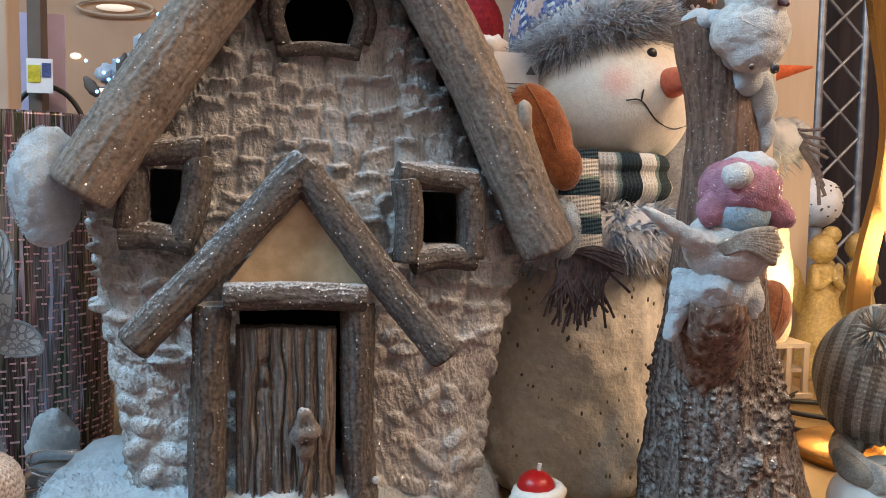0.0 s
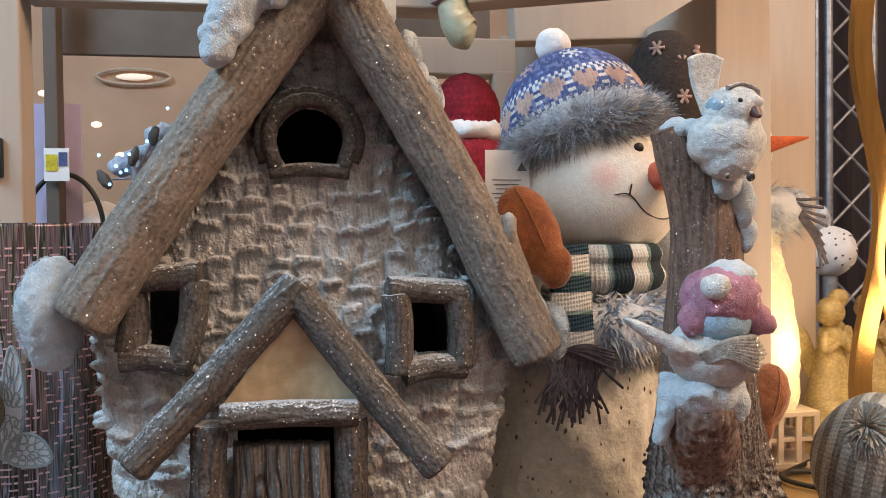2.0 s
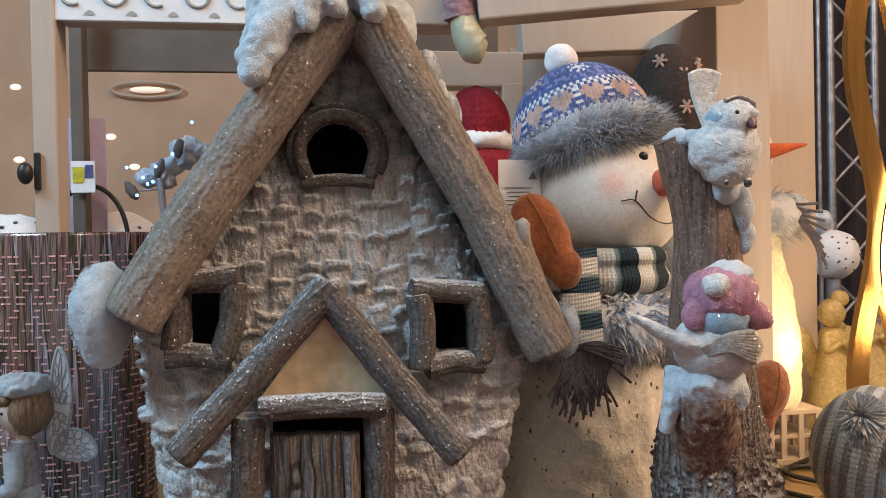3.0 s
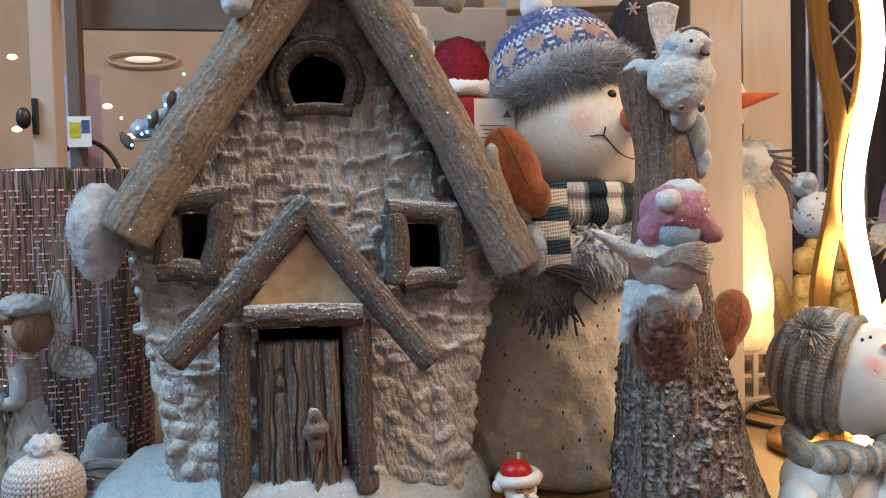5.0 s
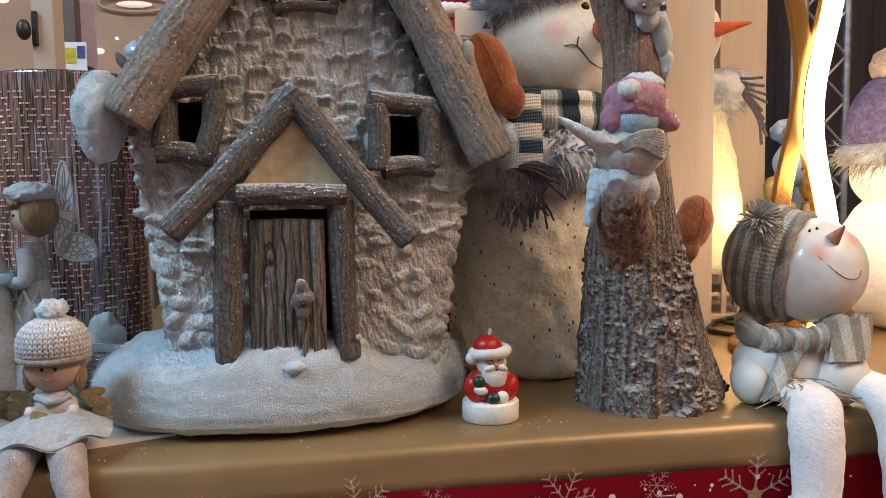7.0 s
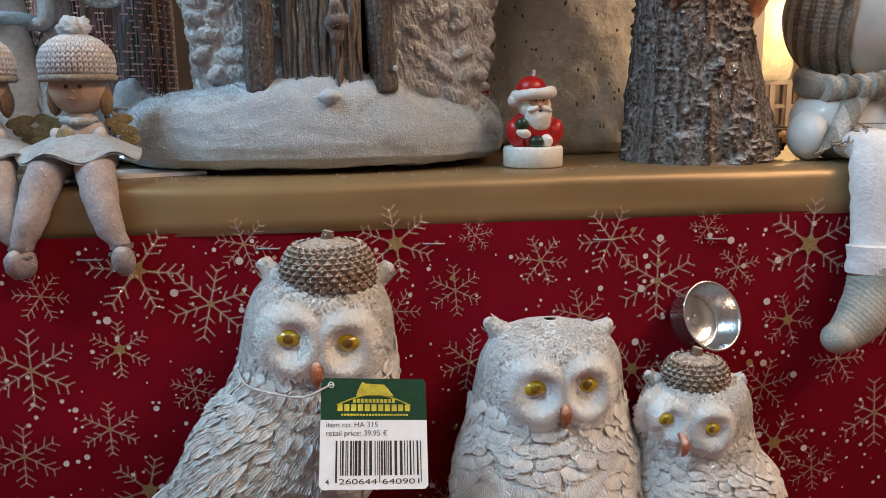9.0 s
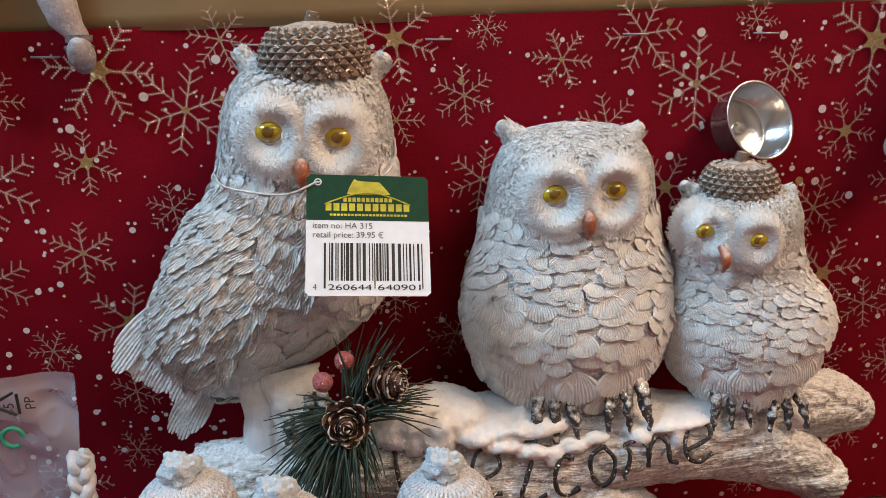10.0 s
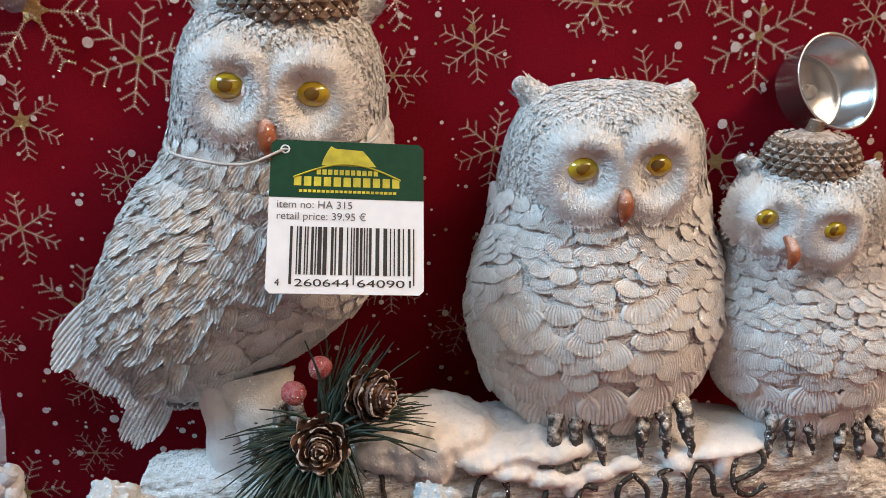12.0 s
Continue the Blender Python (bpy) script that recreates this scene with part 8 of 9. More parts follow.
def tealight_cup():
    c, n = np.array([21.6, -3.4, -8.2]), np.array([0.26, -0.87, 0.4])
    n /= np.linalg.norm(n)
    s = np.cross(n, (0, 0, 1.0))
    s /= np.linalg.norm(s)
    t = np.cross(s, n)
    ph = np.linspace(0, 2 * math.pi, 56, endpoint=False)[:, None]
    prof = np.array([(0.03, -1.65), (1.6, -1.7), (1.74, -1.6), (1.95, -0.05), (2.06, 0.02), (2.06, 0.06), (1.95, 0.05), (1.9, -0.02), (1.7, -1.5), (1.5, -1.55), (1.2, -1.52), (1.15, -1.56), (0.03, -1.55)])
    P = c + (np.cos(ph) * prof[:, 0])[..., None] * s + (np.sin(ph) * prof[:, 0])[..., None] * t + (prof[:, 1] + 0 * ph)[..., None] * n
    o = thing("tealight_cup", tuple(c), "empty shiny aluminium tealight cup above the small owl", "tealight cup")
    part("cup", G().surf(P, TIN, cu=True), o)
    part("wick_holder", G().tube([c + n * -1.54, c + n * -1.35], [0.35, 0.25], TIN, 12, 4), o)


tealight_cup()


def letters(s, size, m):
    """Writing in the built-in font as flat mesh points and faces."""
    cu = bpy.data.curves.new("writing", "FONT")
    cu.body, cu.size = s, size
    ob = bpy.data.objects.new("writing", cu)
    me = bpy.data.meshes.new_from_object(ob)
    V = np.array([v.co[:] for v in me.vertices])
    F = [tuple(p.vertices) for p in me.polygons]
    bpy.data.objects.remove(ob)
    bpy.data.meshes.remove(me)
    return V, F


def price_tag():
    bl, br = np.array([-0.95, -11.75, -12.85]), np.array([4.05, -11.55, -13.3])
    ex = (br - bl) / np.linalg.norm(br - bl)
    up = np.array([-0.43, 2.83, 4.3])
    up = up - ex * (up @ ex)
    ey = up / np.linalg.norm(up)
    ez = np.cross(ex, ey)
    if ez[1] > 0:
        ez = -ez
    W, H = 5.02, 5.15
    o = thing("price_tag", tuple(bl), "white and green card price tag tied to the owl with string", "price tag")

    def at(u, v, w=0.0):
        return bl + ex * u + ey * v + ez * w

    def patch(pts, m, w):
        return G().raw([at(u, v, w) for u, v in pts], [tuple(range(len(pts)))], m, False)
    c = 0.15
    rim = [(c, 0), (W - c, 0), (W, c), (W, H - c), (W - c, H), (c, H), (0, H - c), (0, c)]
    g = G().raw([at(u, v, 0.0) for u, v in rim] + [at(u, v, -0.05) for u, v in rim], [tuple(range(8)), tuple(range(15, 7, -1))] + [(k, 8 + k, 8 + (k + 1) % 8, (k + 1) % 8) for k in range(8)], PAPER, False)
    card = part("card", g, o, "white card")
    part("header", patch([(0, 3.17), (W, 3.17), (W, H - c), (W - c, H), (c, H), (0, H - c)], TAGGREEN, 0.012), card, "dark green printed header")
    part("emblem", patch([(1.65, 4.3), (3.45, 4.3), (3.2, 4.62), (3.0, 4.85), (2.1, 4.9), (1.95, 4.98), (1.85, 4.82), (1.7, 4.5)], TAGYELLOW, 0.02), card, "yellow barn-shaped emblem")
    arc = [at(0.75 + 3.5 * k / 16, 3.86 + 0.5 * math.sin(math.pi * k / 16), 0.02) for k in range(17)]
    part("emblem_arc", G().tube(arc, 0.035, TAGYELLOW, 5, 34), card)
    for u0, u1, v0, v1 in ((1.5, 3.55, 3.98, 4.16), (0.78, 4.3, 3.58, 3.9), (0.95, 4.15, 3.36, 3.45)):
        n = 11 if v1 - v0 > 0.1 else 22
        for k in range(n):
            a = u0 + (u1 - u0) * k / n
            part("print_bar", patch([(a, v0), (a + (u1 - u0) / n * 0.74, v0), (a + (u1 - u0) / n * 0.74, v1), (a, v1)], TAGYELLOW, 0.02), card)
    for s, u, v, size, m in (("item no: HA 315", 0.25, 2.82, 0.36, GREYINK), ("retail price: 39.95 \u20ac", 0.25, 2.43, 0.36, GREYINK), ("4", 0.28, 0.24, 0.34, INK), ("260644", 0.88, 0.24, 0.34, INK), ("640901", 2.85, 0.24, 0.34, INK)):
        V, F = letters(s, size, m)
        wide = {"260644": 1.75, "640901": 1.75, "4": None}.get(s)
        if wide:
            V[:, 0] *= wide / V[:, 0].max()
        part("writing", G().raw([at(u + p[0], v + p[1], 0.02) for p in V], F, m, False), card)
    R = np.random.default_rng(31)
    u = 0.72
    k = 0
    while u < 4.74:
        w = R.choice([0.042, 0.042, 0.084, 0.126])
        lo = 0.3 if (u < 0.85 or u > 4.62 or 2.68 < u < 2.82) else 0.62
        part("barcode_bar", patch([(u, lo), (u + w, lo), (u + w, 2.2), (u, 2.2)], INK, 0.02), card)
        u += w + R.choice([0.042, 0.042, 0.084, 0.126])
        k += 1
    part("eyelet", G().tube([at(0.46 + 0.13 * math.cos(a), 4.82 + 0.13 * math.sin(a), 0.02) for a in np.linspace(0, 2 * math.pi, 14)], 0.03, PAPER, 5, 26), card)
    part("string", G().tube([at(0.46, 4.82, 0.03), (-1.6, -9.5, -9.25), (-3.4, -8.6, -9.2), (-4.4, -7.6, -9.1), (-5.0, -5.4, -9.1)], 0.05, STRING, 6, 50), o, "white cotton string")
    part("string", G().tube([at(0.46, 4.82, 0.03), (0.5, -8.7, -9.1), (2.4, -8.2, -9.0), (3.1, -6.2, -8.6), (3.2, -4.6, -8.0)], 0.045, STRING, 6, 40), o, "white cotton string")
    return o


price_tag()

for k, (x, y, r) in enumerate(((-6.4, -12.9, 0), (-2.4, -14.9, 10), (4.1, -13.7, -8))):
    if k == 0:
        lower = seated_doll((x, y, -28.05), "grey resin girl figurine standing on the red cloth", 1, False)
    else:
        copy_thing(lower, pose(x / 100, y / 100, 1 - 0.2805 - 0.002 * k, 0, 0, r))


def gift_bag():
    o = thing("basket", (-17.5, -9, -34), "white braided basket with crumpled clear plastic bags", "basket")
    u, v = np.linspace(0, 1, 120)[:, None], np.linspace(0, 1, 110)[None, :]
    X = -22.5 + 10.2 * u + 0.4 * v + 0 * u
    Z = -29.5 + 12.7 * v + 0.6 * u - 1.2 * u * v
    P = np.stack([X, -7.4 + 0 * X, Z], -1)
    P[..., 1] += 0.5 * fbm(P, 3.0, 4) - 0.18 * (1 - np.abs(vnoise(P * np.array([1, 1, 0.6]), 2.2, 9))) ** 4 - 0.09 * (1 - np.abs(vnoise(P, 1.1, 19))) ** 4
    bag = part("plastic_bag", G().surf(P, FILM), o, "clear plastic bag with a printed recycling sign")
    Q = np.stack([-24 + 12.2 * u - 2.6 * v * u, -9.6 + 0 * X, -29.6 + 9.2 * v - 2.6 * u * v], -1)
    Q[..., 1] += 0.4 - 0.5 * (1 - np.abs(vnoise(Q * np.array([0.7, 1, 1]), 2.4, 14))) ** 4 - 0.2 * (1 - np.abs(vnoise(Q, 1.1, 24))) ** 4
    part("plastic_bag", G().surf(Q, FILM), o, "crumpled clear plastic bag")
    yb = -8.4
    for a, b in ((0, 1), (1, 2), (2, 0)):
        p, q = np.array([(-15.15, -18.15), (-14.0, -17.55), (-14.0, -18.8)][a]), np.array([(-15.15, -18.15), (-14.0, -17.55), (-14.0, -18.8)][b])
        part("sign_arrow", G().tube([(p[0] + (q[0] - p[0]) * f, yb, p[1] + (q[1] - p[1]) * f) for f in (0.12, 0.88)], 0.07, INK, 5, 4), bag)
    for s, x, z in (("5", -14.2, -18.4), ("PP", -13.3, -18.5)):
        V, F = letters(s, 0.62, INK)
        part("writing", G().raw([(x - p[1], yb, z + p[0]) for p in V], F, INK, False), bag)
    part("green_sign", G().tube([(-14.5 + 0.45 * math.cos(a), yb, -19.8 + 0.45 * math.sin(a)) for a in np.linspace(0, 5.2, 16)], 0.11, mat("green_print", (0.03, 0.3, 0.18), None, 0.5, bump=0), 6, 30), bag)
    for k in range(3):
        ph = 2 * math.pi * k / 3
        pts = []
        for q in np.linspace(0, 1, 46):
            x = -11.9 - 0.2 * q - 4.0 * max(q - 0.2, 0) ** 1.4
            z = -21.0 - 9.5 * q
            pts.append((x + 0.32 * math.sin(q * 24 + ph), -8.2 - 1.6 * q + 0.22 * math.sin(2 * (q * 24 + ph)), z))
        part("braid_strand", G().tube(pts, 0.27, ROPE, 14, 130, lump(0.25, 0.06)), o, "white braided cord handle")
    g = G().lathe((-18.5, -12, -34), [(0.1, 0.2), (5.2, 0.2), (6.2, 6.5), (6.5, 7), (6.0, 7), (5.0, 0.8), (0.1, 0.7)], ROPE, 60, lambda p: 0.2 * np.sin(p[..., 2] * 6) * np.sin(np.arctan2(p[..., 1] + 12, p[..., 0] + 18.5) * 24))
    part("body", g, o, "white woven basket body")
    o2 = thing("card_box", (32, -10, -34), "open beige cardboard box beside the owl sculpture", "box")
    part("body", G().box((30.8, -12.5, -31.0), (14, 7, 6.0), WICKER, 0.2, rot=(0, 0, 8)), o2)
    part("flap", G().box((27.6, -13.0, -27.4), (8, 5.5, 0.25), WICKER, 0.08, rot=(14, -8, 8)), o2)
    part("flap", G().box((34, -10.0, -27.2), (8, 4.5, 0.25), WICKER, 0.08, rot=(-14, 8, 8)), o2)
    single("red_gift_box", G().box((-9.5, -6.8, -30.2), (5.5, 5, 7.6), mat("dull_red_card", (0.2, 0.012, 0.018), None, 0.5, bump=0.1), 0.15, rot=(0, 0, -6)), (-9.5, -6.8, -34), "plain dark red gift box", "box")


gift_bag()

# ---- behind the display ----


def wave_lamp():
    o = thing("wave_lamp", (43.5, 18, 0), "copper-coloured table lamp with a wavy lit LED ribbon", "lamp")
    z = np.linspace(0.8, 46, 60)

    def ribbon(x0, amp, ph, wide, thick, y, m):
        x = x0 + amp * np.cos((z - ph) / 26.0 * 2 * math.pi)
        L, Rr = x - wide / 2, x + wide / 2
        ring = np.stack([np.stack([L, 0 * z + y - thick, z], -1), np.stack([Rr, 0 * z + y - thick, z], -1), np.stack([Rr, 0 * z + y + thick, z], -1), np.stack([L, 0 * z + y + thick, z], -1)], 0)
        return G().surf(ring, m, cu=True, smooth=False, flip=True)
    part("led_ribbon", ribbon(46.0, -1.0, 21.0, 1.75, 0.15, 17.6, LEDON), o, "lit warm white LED ribbon")
    part("copper_ribbon", ribbon(46.15, -1.0, 21.0, 1.9, 0.35, 18.4, COPPER), o)
    part("copper_ribbon", ribbon(43.4, 1.0, 24.5, 1.5, 0.35, 18.4, COPPER), o, "polished copper-coloured metal ribbon")
    part("led_ribbon", ribbon(44.3, 1.0, 24.5, 0.3, 0.2, 18.7, LEDON), o, "lit warm white LED ribbon")
    part("base", G().lathe((43.8, 18.2, 0), [(0.1, 0.02), (5.5, 0.02), (5.5, 0.7), (5.3, 0.9), (0.1, 0.95)], COPPER, 50), o)
    part("cable", G().tube([(43, 23, 0.3), (41, 28, 0.3), (46, 33, 0.4), (52, 30, 0.3), (48, 27, 0.3), (44.0, 31, 0.5), (50, 36, 0.3)], 0.25, CABLE, 8, 80), o, "black cable coiled on the shelf")


wave_lamp()


def lit_snowman():
    o = thing("lit_snowman", (47, 38, 0), "plush snowman lit from inside on a white fence stand", "plush toy")
    c = np.array([45.5, 39.5, 0])
    part("body", G().lathe(c, prof_fine([(0.05, 5.5), (4.3, 5.5), (4.8, 9), (4.4, 15), (3.4, 20), (2.6, 23), (0.05, 23.5)], 50), GLOWBODY, 50, lump(0.8, 0.2, 3)), o, "glowing fleece body")
    hd = part("head", G().ball(c + (-1.9, 0, 31.5), (4.0, 4.2, 4.3), FELT, 36, 24, lump(1, 0.1)), o, "white felt head")
    part("nose", G().tube([c + (-0.2, -3.4, 31.6), c + (3.4, -5.0, 32.2)], [0.9, 0.1], ORANGE, 14, 10), hd, "orange carrot nose")
    g = fur(G().tube([c + (3.6 * math.cos(a), 3.6 * math.sin(a), 25.3) for a in np.linspace(0, 2 * math.pi, 20)], 2.2, PALEFUR, 12, 50, lump(0.8, 0.4)), c + (0, 0, 25), (5.2, 5.2, 3.2), PALEFUR, 600, 1.4, 6, front=False)
    part("fur_collar", g, o)
    for k in range(9):
        part("tassel", yarn([c + (1.0, -4.6, 26.5), c + (2.4 + 0.2 * k, -5.2, 26.2 - 0.5 * k), c + (4.5 + 0.2 * (k % 4), -5.4, 26.3 - 0.9 * k)], 0.17, TASSEL, 6), o)
    st = part("fence", G().box(c + (0, 0, 2.7), (10, 8, 0.4), CREAMWOOD, 0.05).box(c + (0, 0, 5.2), (10.4, 8.4, 0.5), CREAMWOOD, 0.05).box(c + (0, 0, 0.25), (11, 9, 0.5), CREAMWOOD, 0.05), o, "white wooden fence stand")
    for k in range(6):
        part("picket", G().box(c + (-4.8 + 1.92 * k, -4.1, 2.6), (0.6, 0.3, 5), CREAMWOOD, 0.05), st)
    for k in range(4):
        part("picket", G().box(c + (5.0, -3.6 + 2.2 * k, 2.6), (0.3, 0.6, 5), CREAMWOOD, 0.05), st)


lit_snowman()
lamp("lantern_light", "POINT", (0.475, 0.335, 1.12), 0.4, (1.0, 0.68, 0.32), size=0.03)
lamp("wave_lamp_light", "POINT", (0.475, 0.165, 1.16), 0.9, (1.0, 0.76, 0.48), size=0.04)


def gold_angel(at, s, label):
    a = np.array(at, float)
    g = G().lathe(a, prof_fine([(0.05, 0), (3.2 * s, 0), (2.6 * s, 3 * s), (1.3 * s, 9 * s), (0.9 * s, 11 * s), (0.05, 11.3 * s)], 40), GOLDGLIT, 36, lump(0.7, 0.1))
    g.ball(a + (0, 0, 12.6 * s), (1.35 * s, 1.3 * s, 1.5 * s), GOLDGLIT, 20, 14, lump(0.5, 0.1)).ball(a + (0.9 * s, 0, 14.0 * s), (1.0 * s, 0.8 * s, 0.9 * s), GOLDGLIT, 16, 12)
    for q in (-1, 1):
        g.ball(a + (q * 2.0 * s, 0.8 * s, 8.4 * s), (0.9 * s, 0.25 * s, 2.8 * s), GOLDGLIT, 16, 12, lump(0.5, 0.1), (0, 14 * q, 0))
        g.tube([a + (q * 0.9 * s, -0.3, 10.5 * s), a + (q * 1.3 * s, -1.2 * s, 9 * s), a + (0.2 * q, -1.7 * s, 9.8 * s)], [0.5 * s, 0.45 * s, 0.35 * s], GOLDGLIT, 10, 14)
    single("angel_figurine", g, at, label, "figurine", group="gold angels")


gold_angel((58.2, 44.5, 0), 1.12, "gold glitter angel figurine standing on the shelf")
gold_angel((65.5, 48, 0), 1.12, "gold glitter angel figurine standing on the shelf")


def hanging_things():
    # red wool hat on a white plush head
    o = thing("red_hat_plush", (16.5, 38, 0), "red knitted plush toy with white fur band behind the house", "plush toy")
    c = np.array([15.4, 35.2, 0])
    part("hat", G().lathe(c + (0.0, 0, 33.0), prof_fine([(3.0, 0), (3.1, 1.2), (2.7, 2.8), (1.6, 4.2), (0.05, 4.8)], 60), REDKNIT, 160, knit(c + (0, 0, 33), 34, 1.5, 0.14)), o, "red knitted wool hat")
    part("fur_band", G().tube([c + (2.9 * math.cos(a), 2.9 * math.sin(a), 32.4) for a in np.linspace(0, 2 * math.pi, 20)], 0.85, SATINFUR, 16, 60, lump(0.5, 0.2)), o, "white fur band")
    part("body", G().lathe(c, prof_fine([(0.05, 0), (3.6, 0.2), (3.9, 10), (3.4, 22), (3.0, 31.6), (0.05, 32)], 60), REDKNIT, 140, knit(c, 34, 1.5, 0.14)), o, "red knitted body")
    # dark brown hat with pale stars
    o = thing("brown_hat_plush", (31.5, 27.5, 0), "plush toy with a dark brown knitted hat with pale snowflakes", "plush toy")
    c = np.array([31.0, 27.6, 0])
    hat = part("hat", G().lathe(c + (0, 0, 35.2), prof_fine([(3.1, -4.5), (3.15, 0), (2.9, 2.2), (2.0, 4.0), (0.9, 4.8), (0.05, 4.9)], 50), BROWNKNIT, 70, knit(c + (0, 0, 35), 46, 1.9, 0.1)), o, "dark brown knitted hat")
    for k, (a, z) in enumerate(((-1.5, 37.0), (-0.85, 38.0), (-1.0, 35.6), (-2.2, 38.2), (-0.5, 36.0), (-1.5, 34.2))):
        r = 3.25 * (1 if z < 37 else 0.88)
        p = c + np.array([r * math.cos(a), r * math.sin(a), z])
        g = G()
        for j in range(3):
            d = np.array([-math.sin(a) * math.cos(j * 1.05), math.cos(a) * math.cos(j * 1.05), math.sin(j * 1.05)]) * 0.62
            g.tube([p - d, p + d], 0.13, PEACHKNIT, 6, 4)
        part("knitted_star", g, hat)
    part("body", G().lathe(c, prof_fine([(0.05, 0), (3.0, 0.2), (3.3, 12), (2.6, 26), (3.0, 31), (0.05, 33)], 40), GREYFUR, 40, lump(0.6, 0.2)), o, "grey plush body")
    # glitter boot on a wire
    o = thing("boot_ornament", (14.0, 30.5, 41), "hanging glitter green boot ornament with a pink knitted cuff", "ornament")
    part("boot", G().tube([(13.2, 29.6, 42.6), (13.6, 29.5, 41.0), (14.3, 29.3, 39.9), (15.0, 29.2, 39.6)], [1.15, 1.35, 1.4, 0.9], mat("pale_green_glitter", (0.4, 0.46, 0.3), (0.5, 0.42, 0.3), 0.5, 0.3, bump=0.6, glitter=0.12), 24, 30, lump(0.6, 0.06)), o)
    part("cuff", G().tube([(13.0, 29.7, 42.5), (12.8, 29.8, 45.4)], [1.35, 1.2], mat("pink_chenille", (0.45, 0.27, 0.3), (0.33, 0.18, 0.22), 0.95, bump=1.0), 20, 20, lump(0.4, 0.25)), o, "pink knitted cuff")
    part("hanger", G().tube([(12.8, 29.8, 45.2), (12.6, 30.0, 50)], 0.05, STRING, 5, 4), o)
    # twig with blue lights
    o = thing("light_twig", (-14, 44, 0), "frosted twig decoration with tiny blue lights", "ornament")
    R = np.random.default_rng(8)
    g = G().tube([(-13.5, 44, 0), (-14.0, 44, 16), (-15.0, 44, 30)], 0.35, STEEL, 8, 20)
    for x, z, t in ((-17.6, 28.8, -35), (-14.9, 31.0, 20), (-13.0, 33.0, 10)):
        g.ball((x, 43.4, z), (0.5, 0.4, 1.0), DARKPANEL, 18, 12, lump(0.5, 0.15), (0, t, 0))
        g.tube([(-15.0, 44, 29), (x, 43.5, z)], 0.12, STEEL, 6, 4)
    q = G()
    for k in range(11):
        q.ball((-16.0 + 0.4 * k + R.uniform(-0.8, 0.8), 45, 29.3 + 0.42 * k + R.uniform(-0.9, 0.9)), (1.1, 0.9, 1.0), SNOW, 16, 12)
    part("tuft", fuse(q, PALEFUR, 0.2, 1, lump(0.5, 0.3)), o, "pale blue fluffy tuft")
    tw = part("twig", g, o)
    for k, (x, z) in enumerate(((-15.1, 31.1), (-13.5, 32.3), (-17.8, 31.0), (-16.9, 28.3), (-15.9, 29.4), (-15.4, 29.6), (-11.6, 35.4), (-16.3, 30.0))):
        part("led", G().ball((x, 42.4, z), 0.16, BLUELED, 8, 6), tw, "tiny lit blue LED")
    # dotted toys low at the left
    for x, y, z, r in ((-36, 64, 22, 5.5), (-24, 66, 22.2, 5.5)):
        dotted_ball((x, y, z), r, "white plush ball with dark dots on a box")
        single("card_carton", G().box((x, y, (z - r) / 2), (11, 11, z - r), DARKPANEL, 0.2), (x, y, 0), "plain dark cardboard carton behind the cabinet", "box")


def dotted_ball(at, r, label):
    c = np.array(at, float)
    o = thing("dotted_plush_ball", at, label, "plush toy", group="dotted plush balls")
    b = part("ball", G().ball(c, r, SATINFUR, 40, 28, lump(1.5, 0.15)), o)
    R = np.random.default_rng(int(abs(at[0])))
    for k in range(26):
        a, z = R.uniform(math.pi, 2 * math.pi), R.uniform(-0.7, 0.9)
        s = math.sqrt(1 - z * z)
        n = np.array([s * math.cos(a), s * math.sin(a), z])
        part("dot", G().ball(c + n * r, 0.05 * r, CLAW, 8, 6), b)


hanging_things()


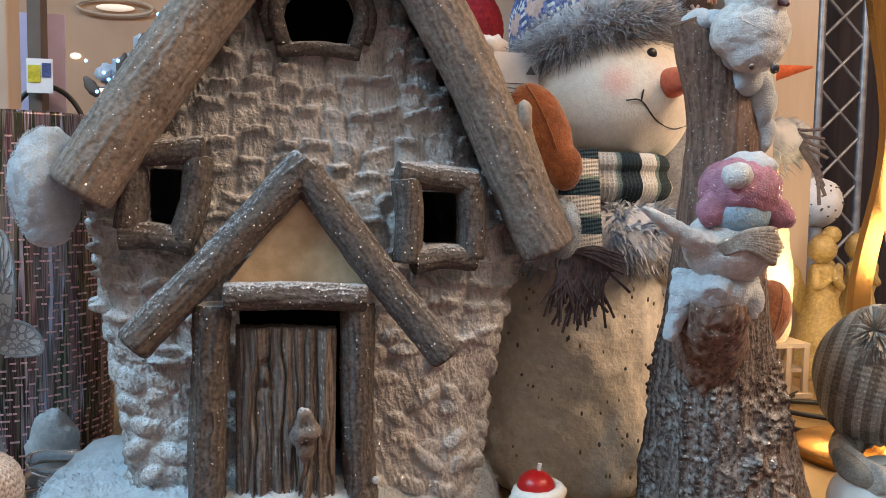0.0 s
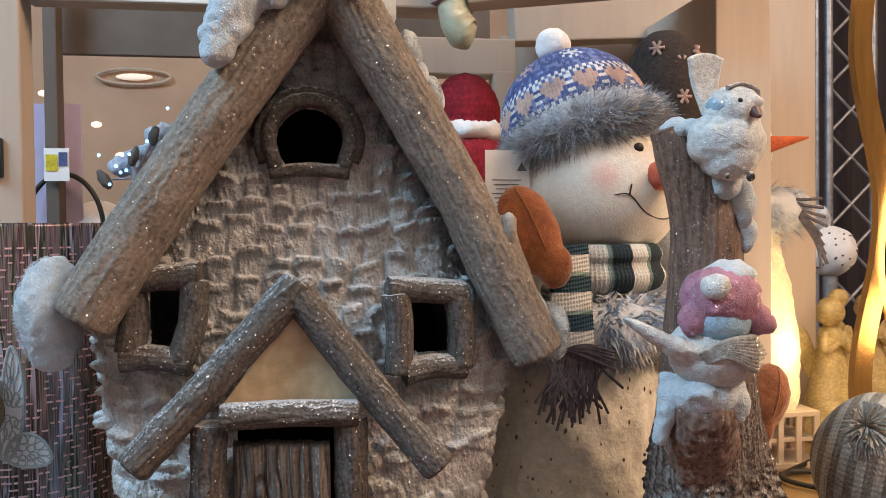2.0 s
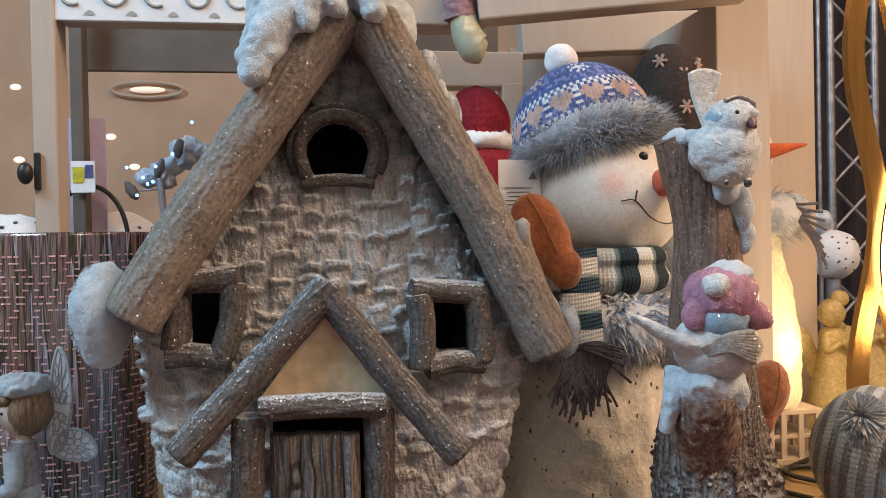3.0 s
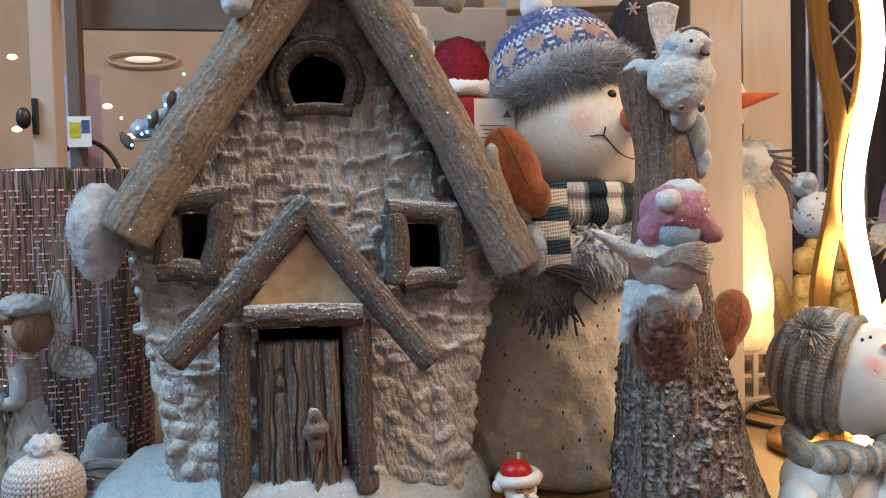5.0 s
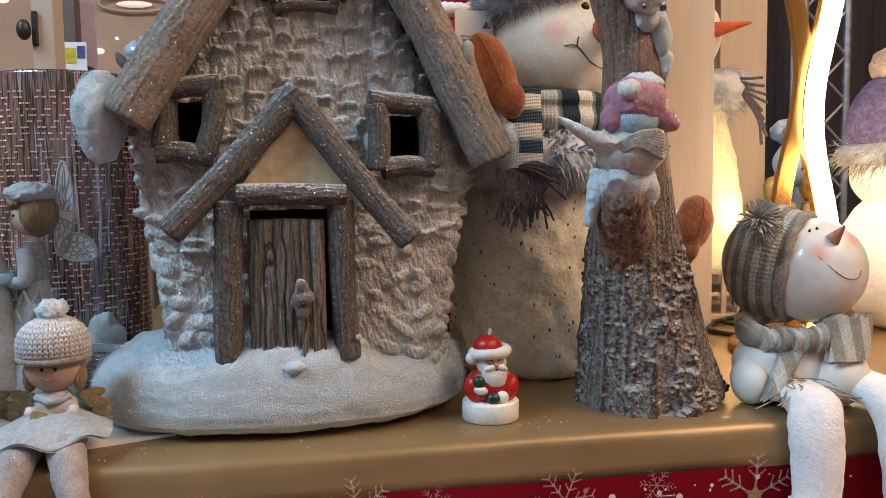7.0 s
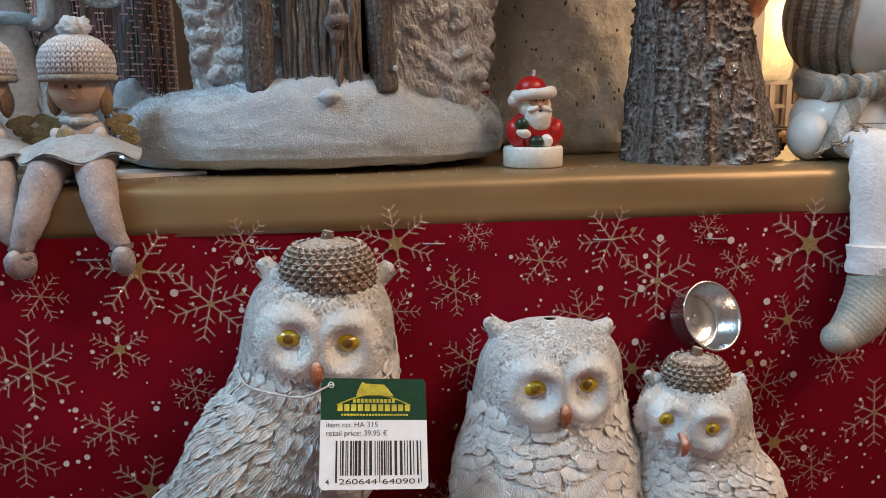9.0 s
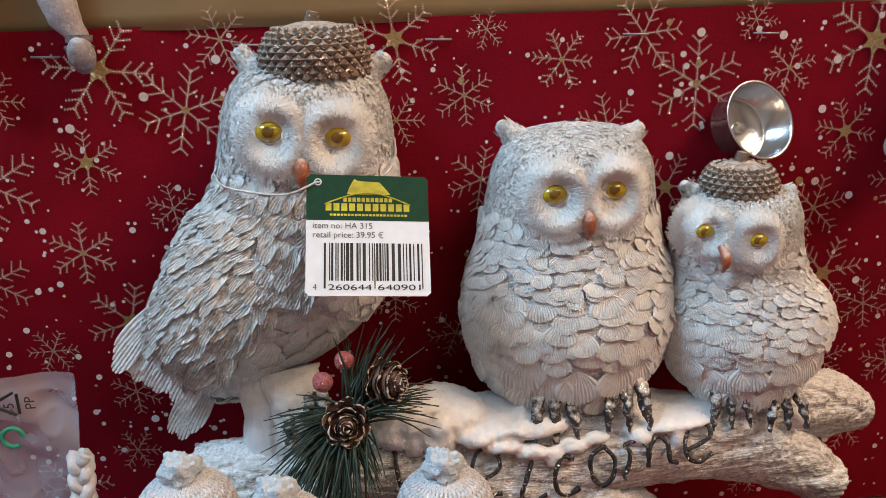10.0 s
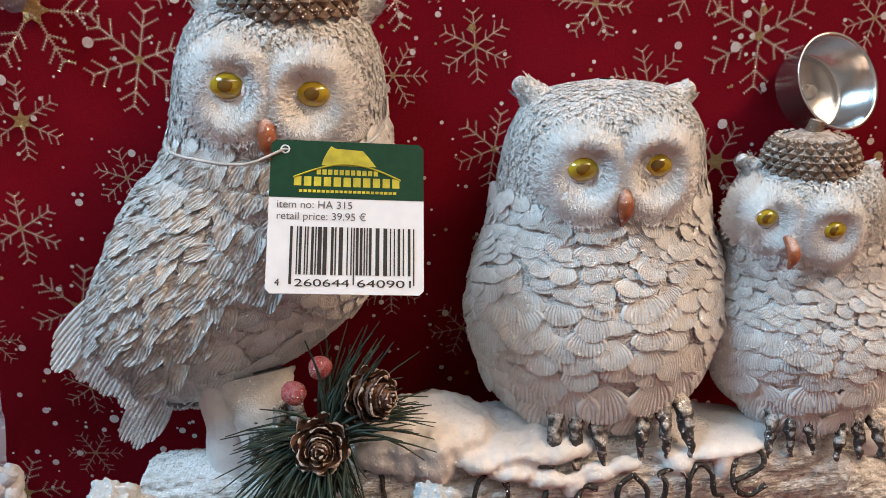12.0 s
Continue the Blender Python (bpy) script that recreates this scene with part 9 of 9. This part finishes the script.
def purple_hat_plush():
    o = thing("purple_hat_plush", (59, 25, 0), "plush snowman with purple snowflake hat and paper label", "plush toy")
    c = np.array([59.6, 25.5, 0])
    part("body", G().ball(c + (0, 0, 7), (5.5, 5.5, 7), SATINFUR, 36, 26, lump(1.2, 0.2)), o, "white plush body")
    part("head", G().ball(c + (0, 0, 16.0), (4.4, 4.2, 4.2), SATINFUR, 30, 22, lump(1, 0.1)), o)
    hat = part("hat", G().lathe(c + (-0.6, 0, 19.0), prof_fine([(4.5, -1.5), (4.4, 1), (3.6, 4), (1.8, 6.2), (0.05, 6.8)], 46), mat("purple_knit", (0.13, 0.09, 0.2), (0.22, 0.18, 0.3), 0.95, scale=260, bump=0.8), 60, knit(c + (-0.6, 0, 19), 40, 1.6, 0.12)), o, "purple knitted hat")
    g = G().ball(c + (-0.9, 0, 26.4), (2.0, 1.9, 1.9), mat("peach_bobble", (0.72, 0.52, 0.4), None, 0.95, bump=0.9), 26, 18, lump(0.6, 0.2))
    part("bobble", g, hat, "peach bobble")
    part("fur_brim", fur(G().tube([c + (-0.6 + 4.2 * math.cos(a), 4.2 * math.sin(a), 17.6) for a in np.linspace(0, 2 * math.pi, 20)], 1.1, GREYFUR, 10, 50), c + (-0.6, 0, 17.6), (5, 5, 2), mat("beige_fur", (0.5, 0.42, 0.33), None, 0.95, bump=0.4), 900, 1.7, 4), hat, "beige fur brim")
    lab = part("paper_label", G().box(c + (-3.2, -5.8, 14.2), (4.2, 0.06, 7.6), PAPER, rot=(0, 0, -6)), o, "white printed paper label")
    for k in range(12):
        part("print_line", G().box(c + (-3.4 + 0.2 * (k % 2), -5.87, 16.6 - 0.46 * k), (3.0 - 0.4 * (k % 3), 0.03, 0.12), GREYINK, rot=(0, 0, -6)), lab)
    part("mitten", G().ball(c + (-1.0, -5.4, 8.5), (1.6, 1.2, 2.2), BROWNFELT, 20, 14, lump(0.8, 0.1)), o, "rust-brown mitten")


purple_hat_plush()


def far_side():
    # dark corner with a lattice truss
    slab("curtain", (133, 150, 38), (130, 3, 270), NIGHT, "dark folded curtain in the shop's corner", category="curtain", kind="structure")
    o = thing("lattice_truss", (110, 138, -100), "dull steel lattice truss standing before the dark curtain", "truss")
    for x, r in ((120.2, 0.5), (123.3, 0.95), (135.0, 0.95)):
        part("chord", G().tube([(x, 138, -100), (x, 138, 170)], r, STEEL, 12, 6), o)
    for k in range(24):
        z0 = -100 + k * 11.2
        part("brace", G().tube([(123.3, 138, z0), (135, 138, z0 + 11.2)], 0.4, STEEL, 8, 4), o)
        part("brace", G().tube([(135, 138, z0), (123.3, 138, z0 + 11.2)], 0.4, STEEL, 8, 4), o)
    dotted_ball((104, 110, 18.6), 5.0, "pale grey bauble with dark dots on a stand")
    single("bauble_stand", G().tube([(104, 110, -100), (104, 110, 13.8)], 1.4, STEEL, 14, 6), (104, 110, -100), "thin steel stand under the bauble", "stand")
    o = thing("snow_monkey_plush", (106, 112, 27), "small white plush with a dark face sitting on the bauble", "plush toy")
    part("head", G().ball((101.5, 111, 25.2), (3.0, 2.6, 2.6), PALEFUR, 24, 18, lump(1, 0.3)), o)
    part("face", G().ball((101.1, 108.6, 25.2), (1.7, 0.6, 1.0), GREYFUR, 16, 12), o)
    # glowing spots and oval standing in for reflected ceiling lamps, lilac board, cable ring
    for x, z in ((-65, 59.7), (-75.4, 64.7), (-52.4, 51.9), (-46.6, 44), (-75, 46), (-60, 38)):
        g = G().lathe((0, 0, 0), [(0.05, 0.5), (0.9, 0.5), (1.3, 0.2), (1.35, 0)], SPOT, 20)
        V = np.vstack(g.v)
        g.v = [np.stack([V[:, 0] + x, 182.9 - V[:, 2], V[:, 1] * 0.6 + z], -1)]
        single("reflected_spot", g, (x, 182.9, z), "small glowing disc standing in for a reflected ceiling spot lamp", "lamp", group="wall spots")
    o = thing("reflected_oval_lamp", (-42.7, 182, 64.1), "dim oval standing in for a reflected ceiling lamp", "lamp")
    part("ring", G().tube([(-42.7 + 9 * math.cos(a), 181.5, 64.1 + 2.0 * math.sin(a)) for a in np.linspace(0, 2 * math.pi, 30)], 0.4, CREAMWOOD, 8, 60), o)
    part("diffuser", G().ball((-42.7, 182, 64.1), (4.6, 0.8, 0.9), OVALGLOW, 30, 12), o)
    # violet reflection in the glass, built as a plain coloured board
    slab("lilac_poster", (-27, 61.6, 19.3), (5.4, 0.3, 38.6), LILAC, "lilac board standing in for a violet reflection in glass", category="poster", kind="")
    single("cable_ring", G().tube([(-25.9 + 4.2 * math.cos(a), 60.0, 24 + 6.5 * math.sin(a)) for a in np.linspace(-1.6, 2.6, 24)], 0.28, CABLE, 8, 50), (-26.5, 60, 22), "thin grey cable loop hanging behind the cabinet", "cable")
    o = thing("price_card", (-26.4, 58, 27), "small printed card hanging behind the glass", "card")
    part("card", G().box((-26.0, 58, 31.4), (2.6, 0.1, 3.6), PAPER), o)
    part("print", G().box((-26.5, 57.9, 31.6), (1.2, 0.06, 1.8), TAGYELLOW), o, "yellow patch")
    part("print", G().box((-25.3, 57.9, 32.0), (0.9, 0.06, 1.5), BLUEKNIT), o, "blue patch")
    o = thing("door_latch", (-22.6, 29.9, 29.6), "black metal latch on the cabinet post", "latch")
    part("plate", G().box((-21.9, 29.8, 29.6), (0.5, 0.4, 3.0), CABLE, 0.1), o)
    part("knob", G().ball((-22.7, 29.4, 29.4), (0.6, 0.6, 0.9), CABLE, 18, 12), o)


far_side()
